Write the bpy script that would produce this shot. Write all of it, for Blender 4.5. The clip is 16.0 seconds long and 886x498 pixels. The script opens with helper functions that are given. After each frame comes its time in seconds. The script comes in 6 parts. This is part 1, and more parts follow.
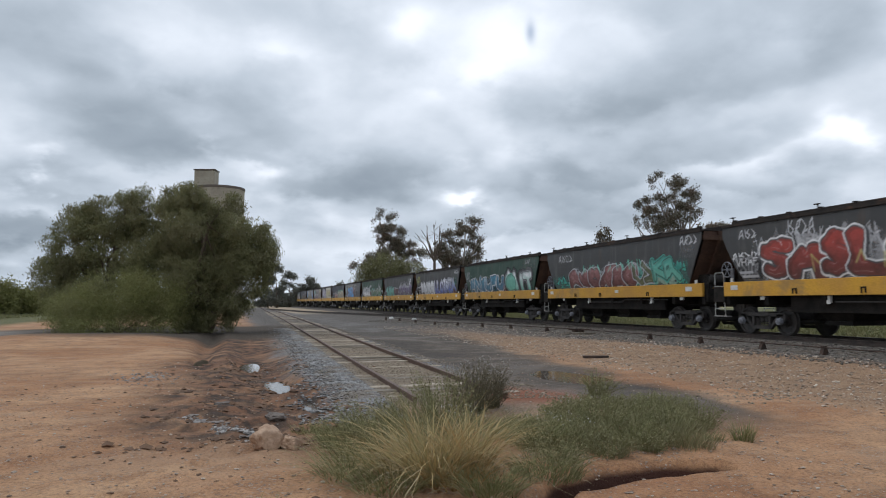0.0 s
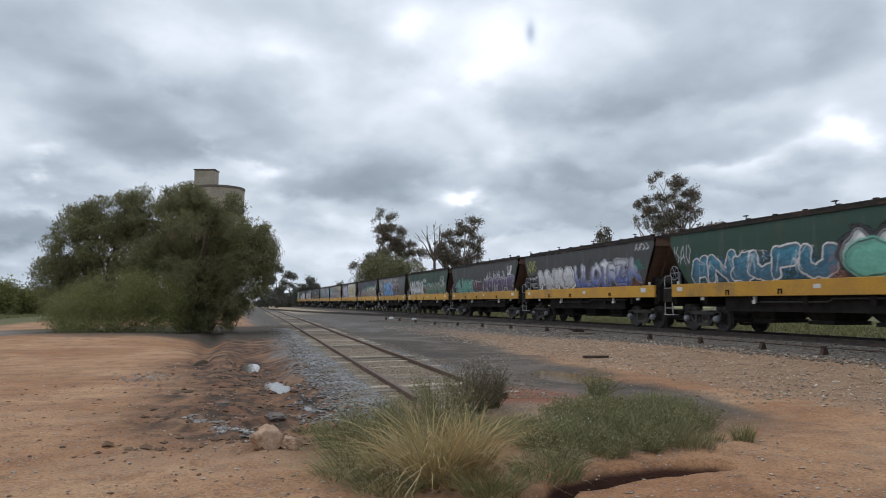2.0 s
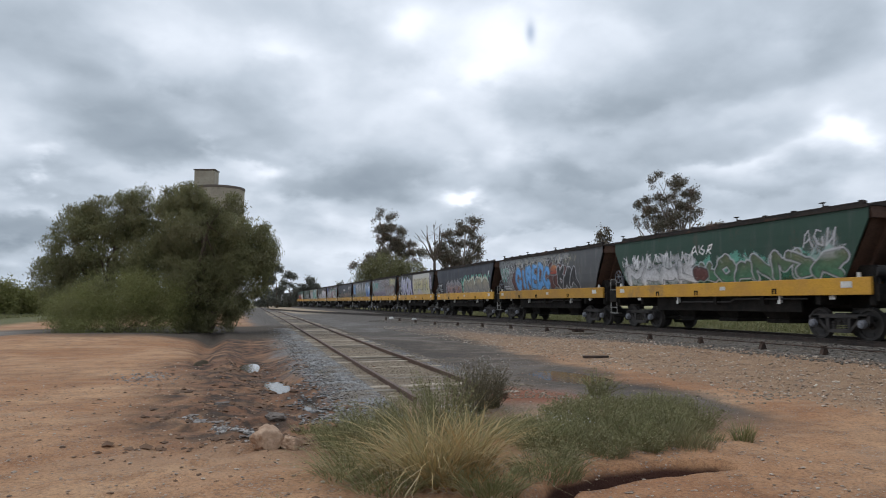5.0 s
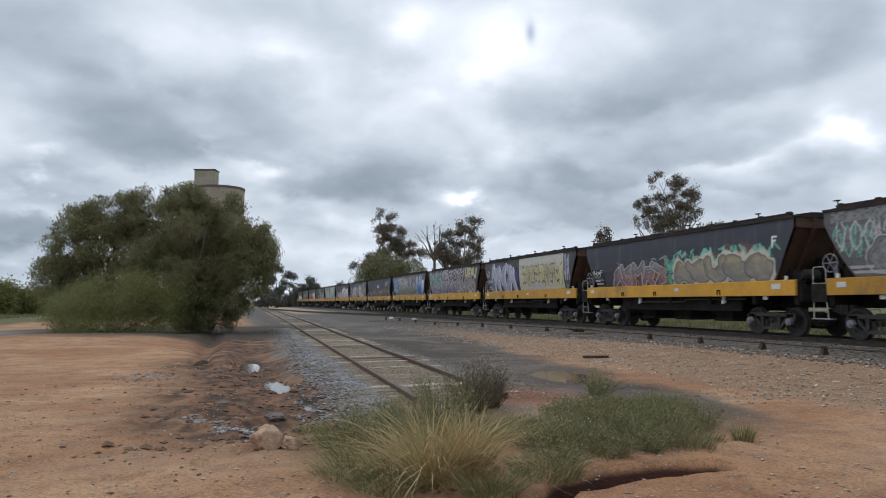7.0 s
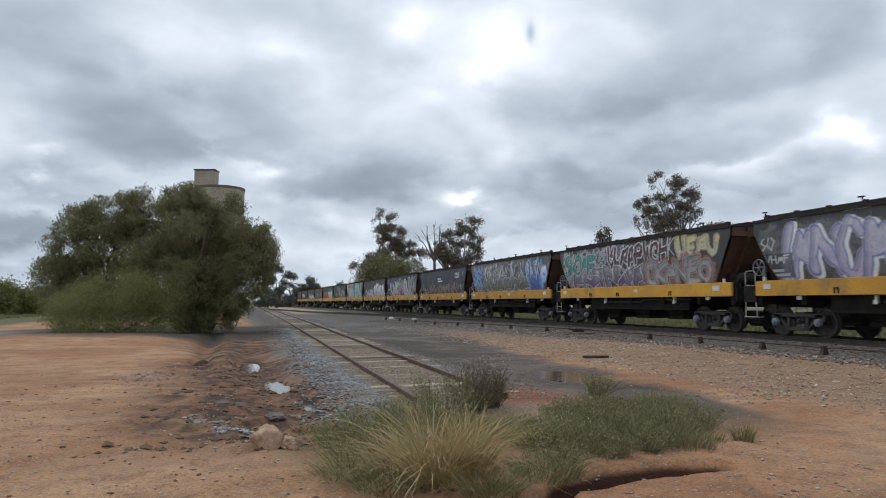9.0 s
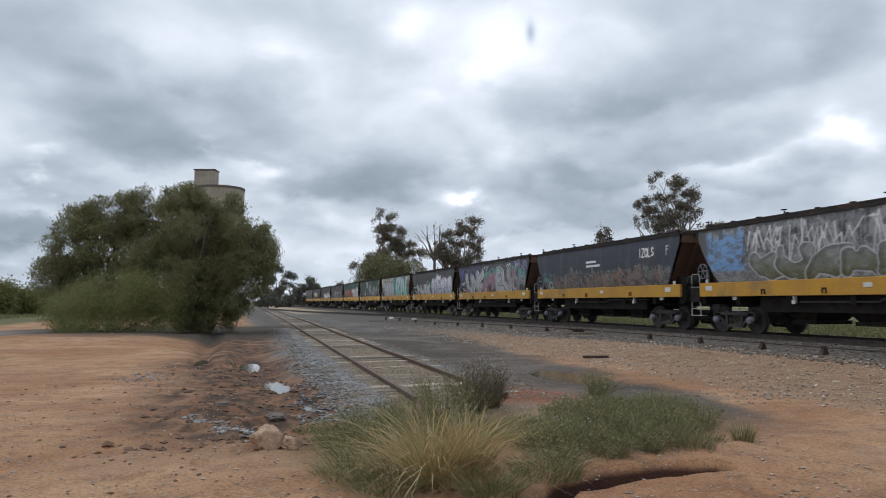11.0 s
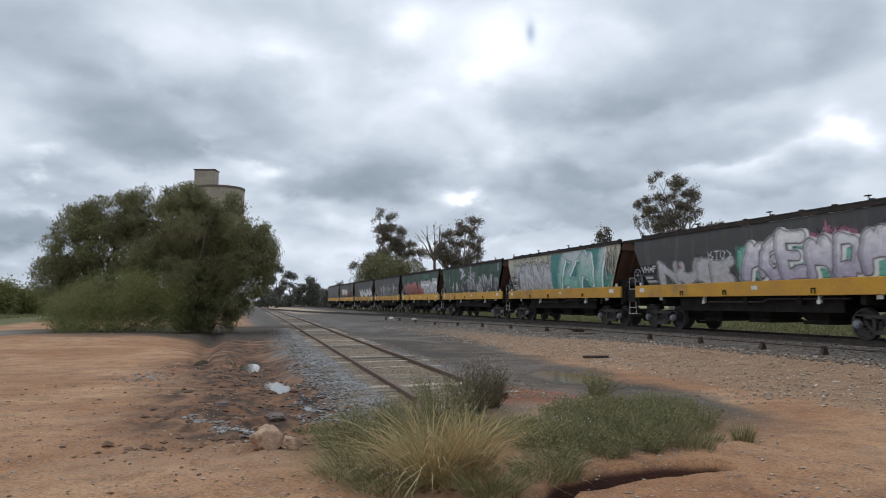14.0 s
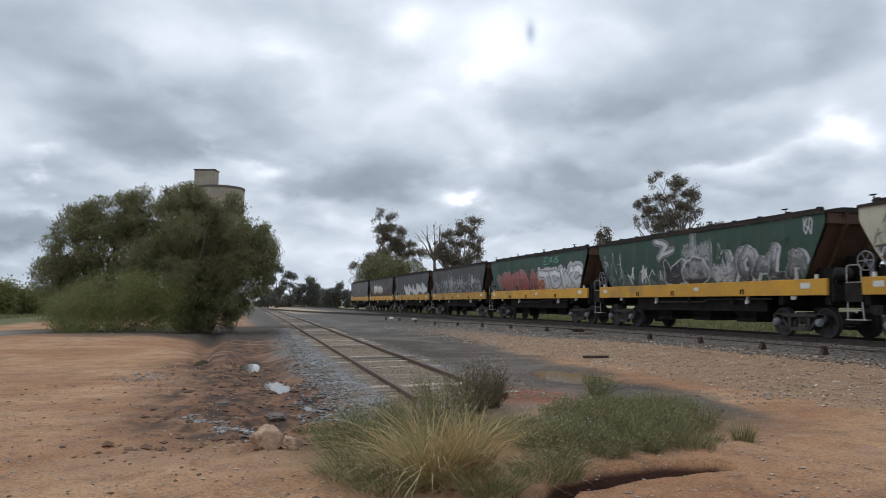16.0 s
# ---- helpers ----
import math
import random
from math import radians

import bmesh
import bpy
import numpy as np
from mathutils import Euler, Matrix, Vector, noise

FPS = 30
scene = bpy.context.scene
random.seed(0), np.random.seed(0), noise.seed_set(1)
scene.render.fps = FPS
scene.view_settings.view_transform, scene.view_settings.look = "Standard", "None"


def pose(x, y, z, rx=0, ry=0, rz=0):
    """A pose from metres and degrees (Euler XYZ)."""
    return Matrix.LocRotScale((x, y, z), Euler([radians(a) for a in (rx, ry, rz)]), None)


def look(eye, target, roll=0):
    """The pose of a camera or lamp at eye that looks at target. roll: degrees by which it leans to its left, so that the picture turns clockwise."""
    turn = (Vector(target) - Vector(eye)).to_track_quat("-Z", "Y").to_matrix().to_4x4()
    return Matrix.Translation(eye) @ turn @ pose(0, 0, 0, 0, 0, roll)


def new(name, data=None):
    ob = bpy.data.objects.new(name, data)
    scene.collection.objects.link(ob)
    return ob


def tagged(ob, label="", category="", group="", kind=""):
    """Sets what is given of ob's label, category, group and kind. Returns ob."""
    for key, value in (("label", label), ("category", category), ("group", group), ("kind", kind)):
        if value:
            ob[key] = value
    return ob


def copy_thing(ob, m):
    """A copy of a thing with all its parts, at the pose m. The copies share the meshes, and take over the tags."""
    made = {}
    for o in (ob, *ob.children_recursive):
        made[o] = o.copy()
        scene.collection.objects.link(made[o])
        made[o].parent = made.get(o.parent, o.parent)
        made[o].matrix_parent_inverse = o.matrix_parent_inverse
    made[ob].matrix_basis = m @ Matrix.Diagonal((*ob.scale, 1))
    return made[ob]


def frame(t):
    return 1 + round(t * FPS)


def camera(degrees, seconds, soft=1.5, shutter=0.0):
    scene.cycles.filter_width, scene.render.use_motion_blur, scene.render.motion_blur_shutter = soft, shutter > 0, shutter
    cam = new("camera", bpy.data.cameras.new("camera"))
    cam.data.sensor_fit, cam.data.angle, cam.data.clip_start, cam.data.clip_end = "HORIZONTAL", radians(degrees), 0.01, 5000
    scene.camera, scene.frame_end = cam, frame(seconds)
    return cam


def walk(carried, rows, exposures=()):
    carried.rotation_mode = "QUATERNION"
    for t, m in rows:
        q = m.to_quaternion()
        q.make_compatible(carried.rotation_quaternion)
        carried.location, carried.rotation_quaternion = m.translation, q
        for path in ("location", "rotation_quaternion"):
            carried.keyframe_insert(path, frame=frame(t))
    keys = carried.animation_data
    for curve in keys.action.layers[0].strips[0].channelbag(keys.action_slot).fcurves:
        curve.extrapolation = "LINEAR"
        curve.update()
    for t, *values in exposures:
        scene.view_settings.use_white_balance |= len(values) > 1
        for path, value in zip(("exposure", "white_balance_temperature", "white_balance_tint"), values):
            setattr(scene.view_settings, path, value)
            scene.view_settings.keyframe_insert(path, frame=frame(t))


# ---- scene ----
# The camera stands still on the dirt beside the yard.
CAM_X, CAM_Y, CAM_Z = 0.0, 0.0, 1.65
YAW, PITCH = 16.7, 4.32
cam = camera(64.5, 16.0, soft=1.0, shutter=0.15)
STAND = pose(CAM_X, CAM_Y, CAM_Z, 90 + PITCH, 0, -YAW)
walk(cam, [(0.0, STAND), (16.0, STAND)])

# ---- world, sun, exposure ----
scene.view_settings.exposure = 0.0
SUN_EL, SUN_AZ = 62.0, -62.0          # degrees above the horizon; clockwise from +y


class Nodes:
    """Short-hand for wiring a node tree."""

    def __init__(self, tree):
        self.tree = tree
        tree.nodes.clear()

    def add(self, kind, *inputs, op=None, clamp=False, blend=None, curve=None):
        n = self.tree.nodes.new(kind)
        if op:
            n.operation = op
        if clamp:
            n.use_clamp = True
        if blend:
            n.data_type, n.blend_type = "RGBA", blend
        if curve:
            n.interpolation_type = curve
        for i, v in enumerate(inputs):
            if v is not None:
                self.feed(n, i, v)
        return n

    def feed(self, n, key, v):
        if isinstance(v, bpy.types.NodeSocket):
            self.tree.links.new(v, n.inputs[key])
        else:
            n.inputs[key].default_value = v

    def math(self, op, a, b=0.0, c=None, clamp=False):
        n = self.add("ShaderNodeMath", a, b, op=op, clamp=clamp)
        if c is not None:
            self.feed(n, 2, c)
        return n.outputs[0]

    def vec(self, op, a, b=(0, 0, 0)):
        return self.add("ShaderNodeVectorMath", a, b, op=op).outputs[0]

    def noise(self, vector, scale, detail=4.0, rough=0.55, warp=0.0):
        n = self.add("ShaderNodeTexNoise")
        self.feed(n, "Vector", vector)
        self.feed(n, "Scale", scale)
        self.feed(n, "Detail", detail)
        self.feed(n, "Roughness", rough)
        self.feed(n, "Distortion", warp)
        return n.outputs[0]

    def ramp(self, v, lo, hi, a=0.0, b=1.0, smooth=True):
        n = self.add("ShaderNodeMapRange", v, lo, hi, a, b, curve="SMOOTHSTEP" if smooth else "LINEAR")
        return n.outputs[0]

    def mix(self, f, a, b, blend="MIX"):
        n = self.add("ShaderNodeMix", blend=blend)
        self.feed(n, 0, f)
        self.feed(n, 6, (*a, 1) if isinstance(a, tuple) else a)
        self.feed(n, 7, (*b, 1) if isinstance(b, tuple) else b)
        return n.outputs[2]


def make_world():
    """An overcast sky: clear-sky blue behind broken grey stratocumulus."""
    w = bpy.data.worlds.new("overcast_sky")
    scene.world = w
    w.use_nodes = True
    g = Nodes(w.node_tree)
    sky = g.add("ShaderNodeTexSky")
    sky.sky_type, sky.sun_disc, sky.sun_elevation, sky.sun_rotation = "NISHITA", False, radians(SUN_EL), radians(SUN_AZ)
    way = g.add("ShaderNodeTexCoord").outputs["Generated"]
    s = g.add("ShaderNodeSeparateXYZ", way)
    x, y, z = s.outputs
    up = g.math("ADD", g.math("MAXIMUM", z, 0.0), 0.42)
    flat = g.add("ShaderNodeCombineXYZ", g.math("DIVIDE", x, up), g.math("DIVIDE", y, up), 0.0).outputs[0]
    az = g.math("ARCTAN2", x, y)
    el = g.math("ARCSINE", z)
    warp1 = g.math("SUBTRACT", g.noise(flat, 3.4, 4, 0.5), 0.5)
    warp2 = g.math("SUBTRACT", g.noise(g.vec("ADD", flat, (7.3, 2.1, 4.0)), 4.2, 5, 0.52), 0.5)
    azw = g.math("ADD", az, g.math("MULTIPLY", warp1, 0.20))
    elw = g.math("ADD", el, g.math("MULTIPLY", warp2, 0.14))
    big = g.noise(flat, 2.0, 4, 0.45, 0.3)
    puff = g.add("ShaderNodeTexVoronoi")
    puff.feature = "SMOOTH_F1"
    g.feed(puff, "Vector", g.vec("ADD", flat, g.add("ShaderNodeCombineXYZ", g.math("MULTIPLY", warp1, 0.45), g.math("MULTIPLY", warp2, 0.45), 0.0).outputs[0]))
    g.feed(puff, "Scale", 4.5)
    g.feed(puff, "Detail", 1.0)
    g.feed(puff, "Smoothness", 0.6)
    fine = g.noise(g.vec("ADD", flat, (3.1, 9.0, 1.0)), 8.0, 6, 0.55, 0.2)
    light = g.math("ADD", g.math("MULTIPLY", g.math("SUBTRACT", big, 0.5), 0.65), g.math("MULTIPLY", g.math("SUBTRACT", fine, 0.5), 0.26))
    light = g.math("ADD", light, g.math("MULTIPLY", g.math("SUBTRACT", 0.98, puff.outputs["Distance"]), 0.36))
    # bright breaks and dark banks of the cloud deck: azimuth, elevation, half width, softness above and below (degrees), slope, strength
    for a, e, sa, up_, down, slope, k in CLOUD_BANKS:
        off = g.math("SUBTRACT", azw, radians(a))
        da = g.math("DIVIDE", off, radians(sa))
        rise = g.math("SUBTRACT", g.math("SUBTRACT", elw, radians(e)), g.math("MULTIPLY", off, slope))
        de = g.math("ADD", g.math("DIVIDE", g.math("MAXIMUM", rise, 0.0), radians(up_)), g.math("DIVIDE", g.math("MINIMUM", rise, 0.0), radians(down)))
        q = g.math("ADD", g.math("MULTIPLY", da, da), g.math("MULTIPLY", de, de))
        light = g.math("ADD", light, g.math("MULTIPLY", g.math("EXPONENT", g.math("MULTIPLY", q, -1.0)), k))
    tone = g.add("ShaderNodeValToRGB", g.ramp(light, -0.79, 0.68, smooth=False))
    r = tone.color_ramp
    r.elements[0].position, r.elements[0].color = 0.0, (0.222, 0.272, 0.338, 1)
    r.elements[1].position, r.elements[1].color = 1.0, (1.25, 1.29, 1.33, 1)
    for p, c in ((0.3, (0.365, 0.43, 0.505, 1)), (0.5, (0.545, 0.62, 0.715, 1)), (0.72, (0.80, 0.87, 0.975, 1))):
        el_ = r.elements.new(p)
        el_.color = c
    blue = g.mix(1.0, sky.outputs[0], (0.09, 0.09, 0.09), "MULTIPLY")
    cover = g.ramp(g.noise(g.vec("ADD", flat, (1.7, 5.5, 3.0)), 0.9, 5, 0.55), 0.60, 0.75, 1.0, 0.86)
    col = g.mix(cover, blue, tone.outputs[0])
    # one small hole where the blue shows through
    hx = g.math("DIVIDE", g.math("SUBTRACT", az, radians(24.0)), radians(0.42))
    hy = g.math("DIVIDE", g.math("SUBTRACT", el, radians(21.3)), radians(0.85))
    hole = g.math("EXPONENT", g.math("MULTIPLY", g.math("ADD", g.math("MULTIPLY", hx, hx), g.math("MULTIPLY", hy, hy)), -1.0))
    col = g.mix(g.math("MULTIPLY", hole, 0.6), col, g.mix(1.0, sky.outputs[0], (0.12, 0.12, 0.12), "MULTIPLY"))
    bg = g.add("ShaderNodeBackground", col, 1.0)
    g.add("ShaderNodeOutputWorld", bg.outputs[0])


CLOUD_BANKS = [
    (-14.9, 18.4, 5.8, 3.6, 1.6, 0.00, -0.34),
    (-6.9, 14.7, 10.5, 2.3, 1.9, 0.00, -0.36),
    (-5.2, 11.4, 7.6, 2.6, 0.9, 0.00, -0.38),
    (8.7, 9.1, 8.1, 3.7, 1.4, 0.00, -0.52),
    (29.4, 14.7, 7.5, 4.9, 1.3, 0.22, -0.36),
    (40.9, 16.1, 7.3, 3.4, 1.3, 0.28, -0.30),
    (47.3, 19.0, 5.5, 3.2, 2.4, 0.10, -0.18),
    (34.6, 10.9, 11.7, 2.2, 1.1, 0.20, -0.26),
    (23.4, 6.4, 13.6, 1.4, 0.6, 0.03, -0.24),
    (-14.3, 5.1, 2.9, 2.8, 1.8, 0.00, -0.62),
    (26.7, 9.7, 5.4, 1.8, 1.4, 0.10, -0.17),
    (38.6, 8.1, 10.3, 0.7, 0.5, 0.05, -0.15),
    (33.3, 8.6, 20.4, 2.7, 3.5, 0.00, -0.14),
    (-12.4, 8.3, 5.7, 1.6, 4.8, 0.00, -0.22),
    (21.7, 20.4, 6.4, 4.6, 3.7, 0.00, 0.52),
    (12.7, 21.3, 3.2, 2.8, 1.8, 0.00, 0.34),
    (2.2, 19.3, 2.6, 1.6, 0.9, 0.00, 0.30),
    (18.4, 8.6, 2.2, 0.9, 0.8, 0.00, 0.80),
    (46.9, 12.3, 1.7, 1.8, 2.0, 0.20, 0.50),
    (41.5, 10.6, 5.7, 0.5, 1.1, 0.15, 0.20),
    (1.0, 10.8, 3.0, 0.6, 1.3, 0.00, 0.42),
    (-12.8, 9.4, 1.6, 0.6, 0.6, 0.00, 0.38),
    (-13.7, 7.5, 2.8, 0.7, 0.7, 0.00, 0.34),
    (6.3, 12.2, 3.6, 2.3, 1.8, 0.00, 0.16),
    (17.4, 13.5, 5.5, 2.8, 2.3, 0.00, 0.20),
    (6.5, 4.3, 11.6, 1.4, 1.1, 0.00, 0.12),
    (-7.1, 19.7, 3.9, 2.1, 1.7, 0.00, 0.14),
]
make_world()
sun_data = bpy.data.lights.new("sun", "SUN")
sun_data.energy, sun_data.angle, sun_data.color = 0.72, radians(25), (1.0, 0.95, 0.88)
sun = new("sun", sun_data)
sun.matrix_world = look((0, 0, 0), (-math.sin(radians(SUN_AZ)) * math.cos(radians(SUN_EL)), -math.cos(radians(SUN_AZ)) * math.cos(radians(SUN_EL)), -math.sin(radians(SUN_EL))))


# ---- materials ----
def material(name):
    m = bpy.data.materials.new(name)
    m.use_nodes = True
    return m, Nodes(m.node_tree)


def finish(g, colour, rough, metal=0.0, bump=None, strength=0.4, depth=0.02, spec=0.5):
    b = g.add("ShaderNodeBsdfPrincipled")
    g.feed(b, "Base Color", (*colour, 1) if isinstance(colour, tuple) else colour)
    g.feed(b, "Roughness", rough)
    g.feed(b, "Metallic", metal)
    g.feed(b, "Specular IOR Level", spec)
    if bump is not None:
        n = g.add("ShaderNodeBump")
        g.feed(n, "Strength", strength)
        g.feed(n, "Distance", depth)
        g.feed(n, "Height", bump)
        g.tree.links.new(n.outputs[0], b.inputs["Normal"])
    g.add("ShaderNodeOutputMaterial", b.outputs[0])
    return b


def surface(name, a, b, scale=6.0, rough=0.8, metal=0.0, fine=None, stain=None, strength=0.3, depth=0.01, vary=0.0, spec=0.5):
    """A worn surface: two colours in blotches, fine grain, and stains of a third colour."""
    m, g = material(name)
    p = g.add("ShaderNodeTexCoord").outputs["Object"]
    big = g.noise(p, scale, 5, 0.6)
    grain = g.noise(p, fine or scale * 9, 4, 0.65)
    col = g.mix(g.ramp(big, 0.32, 0.68), a, b)
    col = g.mix(g.ramp(grain, 0.3, 0.75, 0.0, 0.45), col, tuple(v * 0.45 for v in a))
    if stain:
        col = g.mix(g.ramp(g.noise(p, scale * 0.45, 6, 0.7, 0.6), 0.52, 0.66, 0.0, 0.85), col, stain)
    if vary:
        rnd = g.add("ShaderNodeObjectInfo").outputs["Random"]
        col = g.mix(1.0, col, g.mix(rnd, (1 - vary,) * 3, (1 + vary,) * 3), "MULTIPLY")
    finish(g, col, g.ramp(grain, 0.2, 0.8, max(rough - 0.12, 0.05), min(rough + 0.1, 1)), metal, g.math("ADD", big, g.math("MULTIPLY", grain, 0.5)), strength, depth, spec)
    return m


RAIL_X, RAIL_Z = 18.2, 0.55          # main line: centre and rail top
SIDE_Z = 0.17                         # yard siding: rail top
GAUGE = 1.6


def smooth(a, b, v):
    u = np.clip((v - a) / (b - a), 0, 1)
    return u * u * (3 - 2 * u)


def siding_x(y):
    return 3.23 + 0.030 * np.minimum(y, 60.0) + 0.022 * np.clip(y - 60.0, 0, None)


def crossover(y):
    """Centre x and rail-top z of the track that leads from the main line back to the siding."""
    run = np.clip(y - 30.0, 0, None)
    x = RAIL_X - 0.084 * (run - 10.0 * (1 - np.exp(-run / 10.0)))
    return x, RAIL_Z - 0.02 + (SIDE_Z - RAIL_Z) * np.clip((y - 30.0) / 90.0, 0, 1)


MAT_STEEL = surface("rail_steel", (0.12, 0.075, 0.055), (0.19, 0.12, 0.09), 3, 0.6, 0.4)
MAT_DARKRAIL = surface("oily_main_rail", (0.045, 0.036, 0.032), (0.08, 0.058, 0.048), 3, 0.6, 0.3)
MAT_SLEEPER = surface("weathered_sleeper", (0.40, 0.34, 0.27), (0.26, 0.215, 0.165), 4, 0.9, stain=(0.12, 0.092, 0.072), vary=0.5)
MAT_OLDSLEEPER = surface("oily_dark_sleeper", (0.10, 0.085, 0.07), (0.06, 0.052, 0.045), 4, 0.9, vary=0.25)


def ground_material():
    m, g = material("red_dirt_and_gravel")
    p = g.add("ShaderNodeNewGeometry").outputs["Position"]
    s = g.add("ShaderNodeSeparateXYZ", p)
    wob = g.math("MULTIPLY", g.math("SUBTRACT", g.noise(p, 0.35, 5, 0.6), 0.5), 3.0)
    wob2 = g.math("MULTIPLY", g.math("SUBTRACT", g.noise(p, 1.7, 4, 0.6), 0.5), 0.9)
    x = g.math("ADD", s.outputs[0], g.math("ADD", wob, wob2))
    y = g.math("ADD", s.outputs[1], g.math("MULTIPLY", wob, 1.5))
    big = g.noise(p, 0.28, 6, 0.6, 0.4)
    mid = g.noise(p, 2.1, 6, 0.65)
    fine = g.noise(p, 24, 5, 0.7)
    grit = g.add("ShaderNodeTexVoronoi")
    g.feed(grit, "Vector", p)
    g.feed(grit, "Scale", 48.0)
    cell = grit.outputs["Color"]
    dist = grit.outputs["Distance"]
    cellv = g.add("ShaderNodeSeparateColor", cell).outputs[0]
    dirt = g.mix(g.ramp(big, 0.3, 0.7), (0.42, 0.205, 0.10), (0.63, 0.385, 0.22))
    dirt = g.mix(g.ramp(mid, 0.42, 0.72, 0.0, 0.6), dirt, (0.22, 0.10, 0.05))
    dirt = g.mix(g.ramp(fine, 0.42, 0.72, 0.0, 0.72), dirt, (0.16, 0.085, 0.052))
    dirt = g.mix(g.ramp(g.noise(p, 90, 3, 0.7), 0.55, 0.75, 0.0, 0.5), dirt, (0.62, 0.46, 0.33))
    pebble = g.mix(g.add("ShaderNodeSeparateColor", cell).outputs[1], (0.16, 0.11, 0.085), (0.50, 0.42, 0.35))
    stony = g.math("MULTIPLY", g.ramp(cellv, 0.86, 0.90), g.ramp(mid, 0.40, 0.62))
    dirt = g.mix(stony, dirt, pebble)
    gravel = g.mix(cellv, (0.08, 0.08, 0.083), (0.30, 0.30, 0.305))
    gravel = g.mix(g.ramp(big, 0.4, 0.7, 0.0, 0.6), gravel, (0.22, 0.18, 0.14))
    rubble = g.mix(g.ramp(fine, 0.35, 0.65), g.mix(g.ramp(mid, 0.3, 0.7), (0.19, 0.11, 0.065), (0.40, 0.245, 0.14)), g.mix(cellv, (0.16, 0.10, 0.068), (0.56, 0.40, 0.27)))
    wet = g.mix(g.ramp(mid, 0.35, 0.65), g.mix(g.ramp(big, 0.4, 0.6), (0.070, 0.060, 0.052), (0.105, 0.085, 0.069)), g.mix(g.ramp(big, 0.35, 0.65), (0.095, 0.080, 0.068), (0.17, 0.128, 0.096)))
    wet = g.mix(g.ramp(fine, 0.45, 0.75, 0, 0.4), wet, (0.14, 0.12, 0.10))
    # strips that run along the yard: gravel under the siding, the damp road, stony ground, ballast
    def strip(a, b, c, d):
        return g.math("MULTIPLY", g.ramp(x, a, b), g.ramp(x, c, d, 1.0, 0.0))
    far = g.ramp(y, 8.0, 13.0)
    # tyre tracks that sweep across the bare dirt
    lane = g.noise(g.vec("MULTIPLY", p, (0.22, 0.8, 1.0)), 0.9, 5, 0.6, 1.2)
    col = g.mix(g.ramp(lane, 0.50, 0.68, 0.0, 0.36), dirt, (0.21, 0.125, 0.08))
    col = g.mix(g.ramp(lane, 0.46, 0.28, 0.0, 0.36), col, (0.60, 0.42, 0.28))
    mud = g.mix(g.ramp(mid, 0.40, 0.62), (0.075, 0.052, 0.040), (0.24, 0.125, 0.075))
    mud = g.mix(g.ramp(g.noise(p, 1.3, 6, 0.65, 0.8), 0.52, 0.60, 0.0, 0.8), mud, (0.055, 0.043, 0.036))
    muddy = g.math("MULTIPLY", g.math("MULTIPLY", g.ramp(x, -2.2, -0.4), g.ramp(x, 1.6, 2.4, 1.0, 0.0)), g.math("MULTIPLY", g.ramp(y, 7.0, 10.0), g.ramp(y, 34.0, 50.0, 1.0, 0.0)))
    col = g.mix(g.math("MULTIPLY", muddy, g.ramp(g.noise(p, 0.8, 5, 0.6, 0.5), 0.36, 0.52, 0.35, 1.0)), col, mud)
    col = g.mix(strip(8.6, 10.6, 40.0, 60.0), col, rubble)
    col = g.mix(g.math("MULTIPLY", g.math("MULTIPLY", g.ramp(x, 1.2, 2.1), g.ramp(x, 5.4, 6.6, 1.0, 0.0)), far), col, gravel)
    between = g.math("ABSOLUTE", g.math("SUBTRACT", s.outputs[0], g.math("MULTIPLY_ADD", s.outputs[1], 0.03, 3.23)))
    col = g.mix(g.math("MULTIPLY", g.ramp(between, 1.25, 0.9), g.ramp(y, 9.0, 12.0)), col, g.mix(cellv, (0.13, 0.10, 0.075), (0.36, 0.29, 0.21)))
    edge = g.math("SUBTRACT", x, g.ramp(s.outputs[1], 8.0, 30.0, 7.3, 10.2, smooth=False))
    damp = g.math("MULTIPLY", g.math("MULTIPLY", g.ramp(x, 4.7, 5.9), g.ramp(edge, -0.6, 0.7, 1.0, 0.0)), g.ramp(s.outputs[1], 6.8, 9.5))
    col = g.mix(damp, col, wet)
    col = g.mix(g.math("MULTIPLY", g.ramp(g.math("ADD", g.math("ADD", s.outputs[0], wob2), g.ramp(s.outputs[1], 18.0, 34.0, 0.0, 2.6, smooth=False)), 14.0, 15.4), g.ramp(s.outputs[0], 21.5, 23.5, 1.0, 0.0)), col, g.mix(cellv, (0.07, 0.063, 0.058), (0.25, 0.22, 0.19)))
    col = g.mix(g.math("MULTIPLY", g.ramp(y, 26.0, 46.0), g.math("MULTIPLY", g.ramp(s.outputs[0], 0.0, 3.0), g.ramp(s.outputs[0], 22, 25, 1, 0))), col, g.mix(cellv, (0.070, 0.063, 0.058), (0.185, 0.166, 0.148)))
    grass = g.mix(g.ramp(mid, 0.3, 0.7), (0.085, 0.098, 0.04), (0.17, 0.155, 0.075))
    green = g.math("MAXIMUM", g.ramp(x, 23.0, 25.5), g.math("MULTIPLY", g.ramp(x, -14.0, -17.0), g.ramp(y, 36.0, 42.0)))
    green = g.math("MAXIMUM", green, g.ramp(y, 190.0, 230.0))
    col = g.mix(green, col, g.mix(g.ramp(y, 150.0, 200.0), grass, g.mix(mid, (0.26, 0.23, 0.11), (0.36, 0.32, 0.17))))
    # dark ground under the weeping trees: litter, plus their shade put into the colour
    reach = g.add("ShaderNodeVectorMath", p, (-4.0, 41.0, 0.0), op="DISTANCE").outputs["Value"]
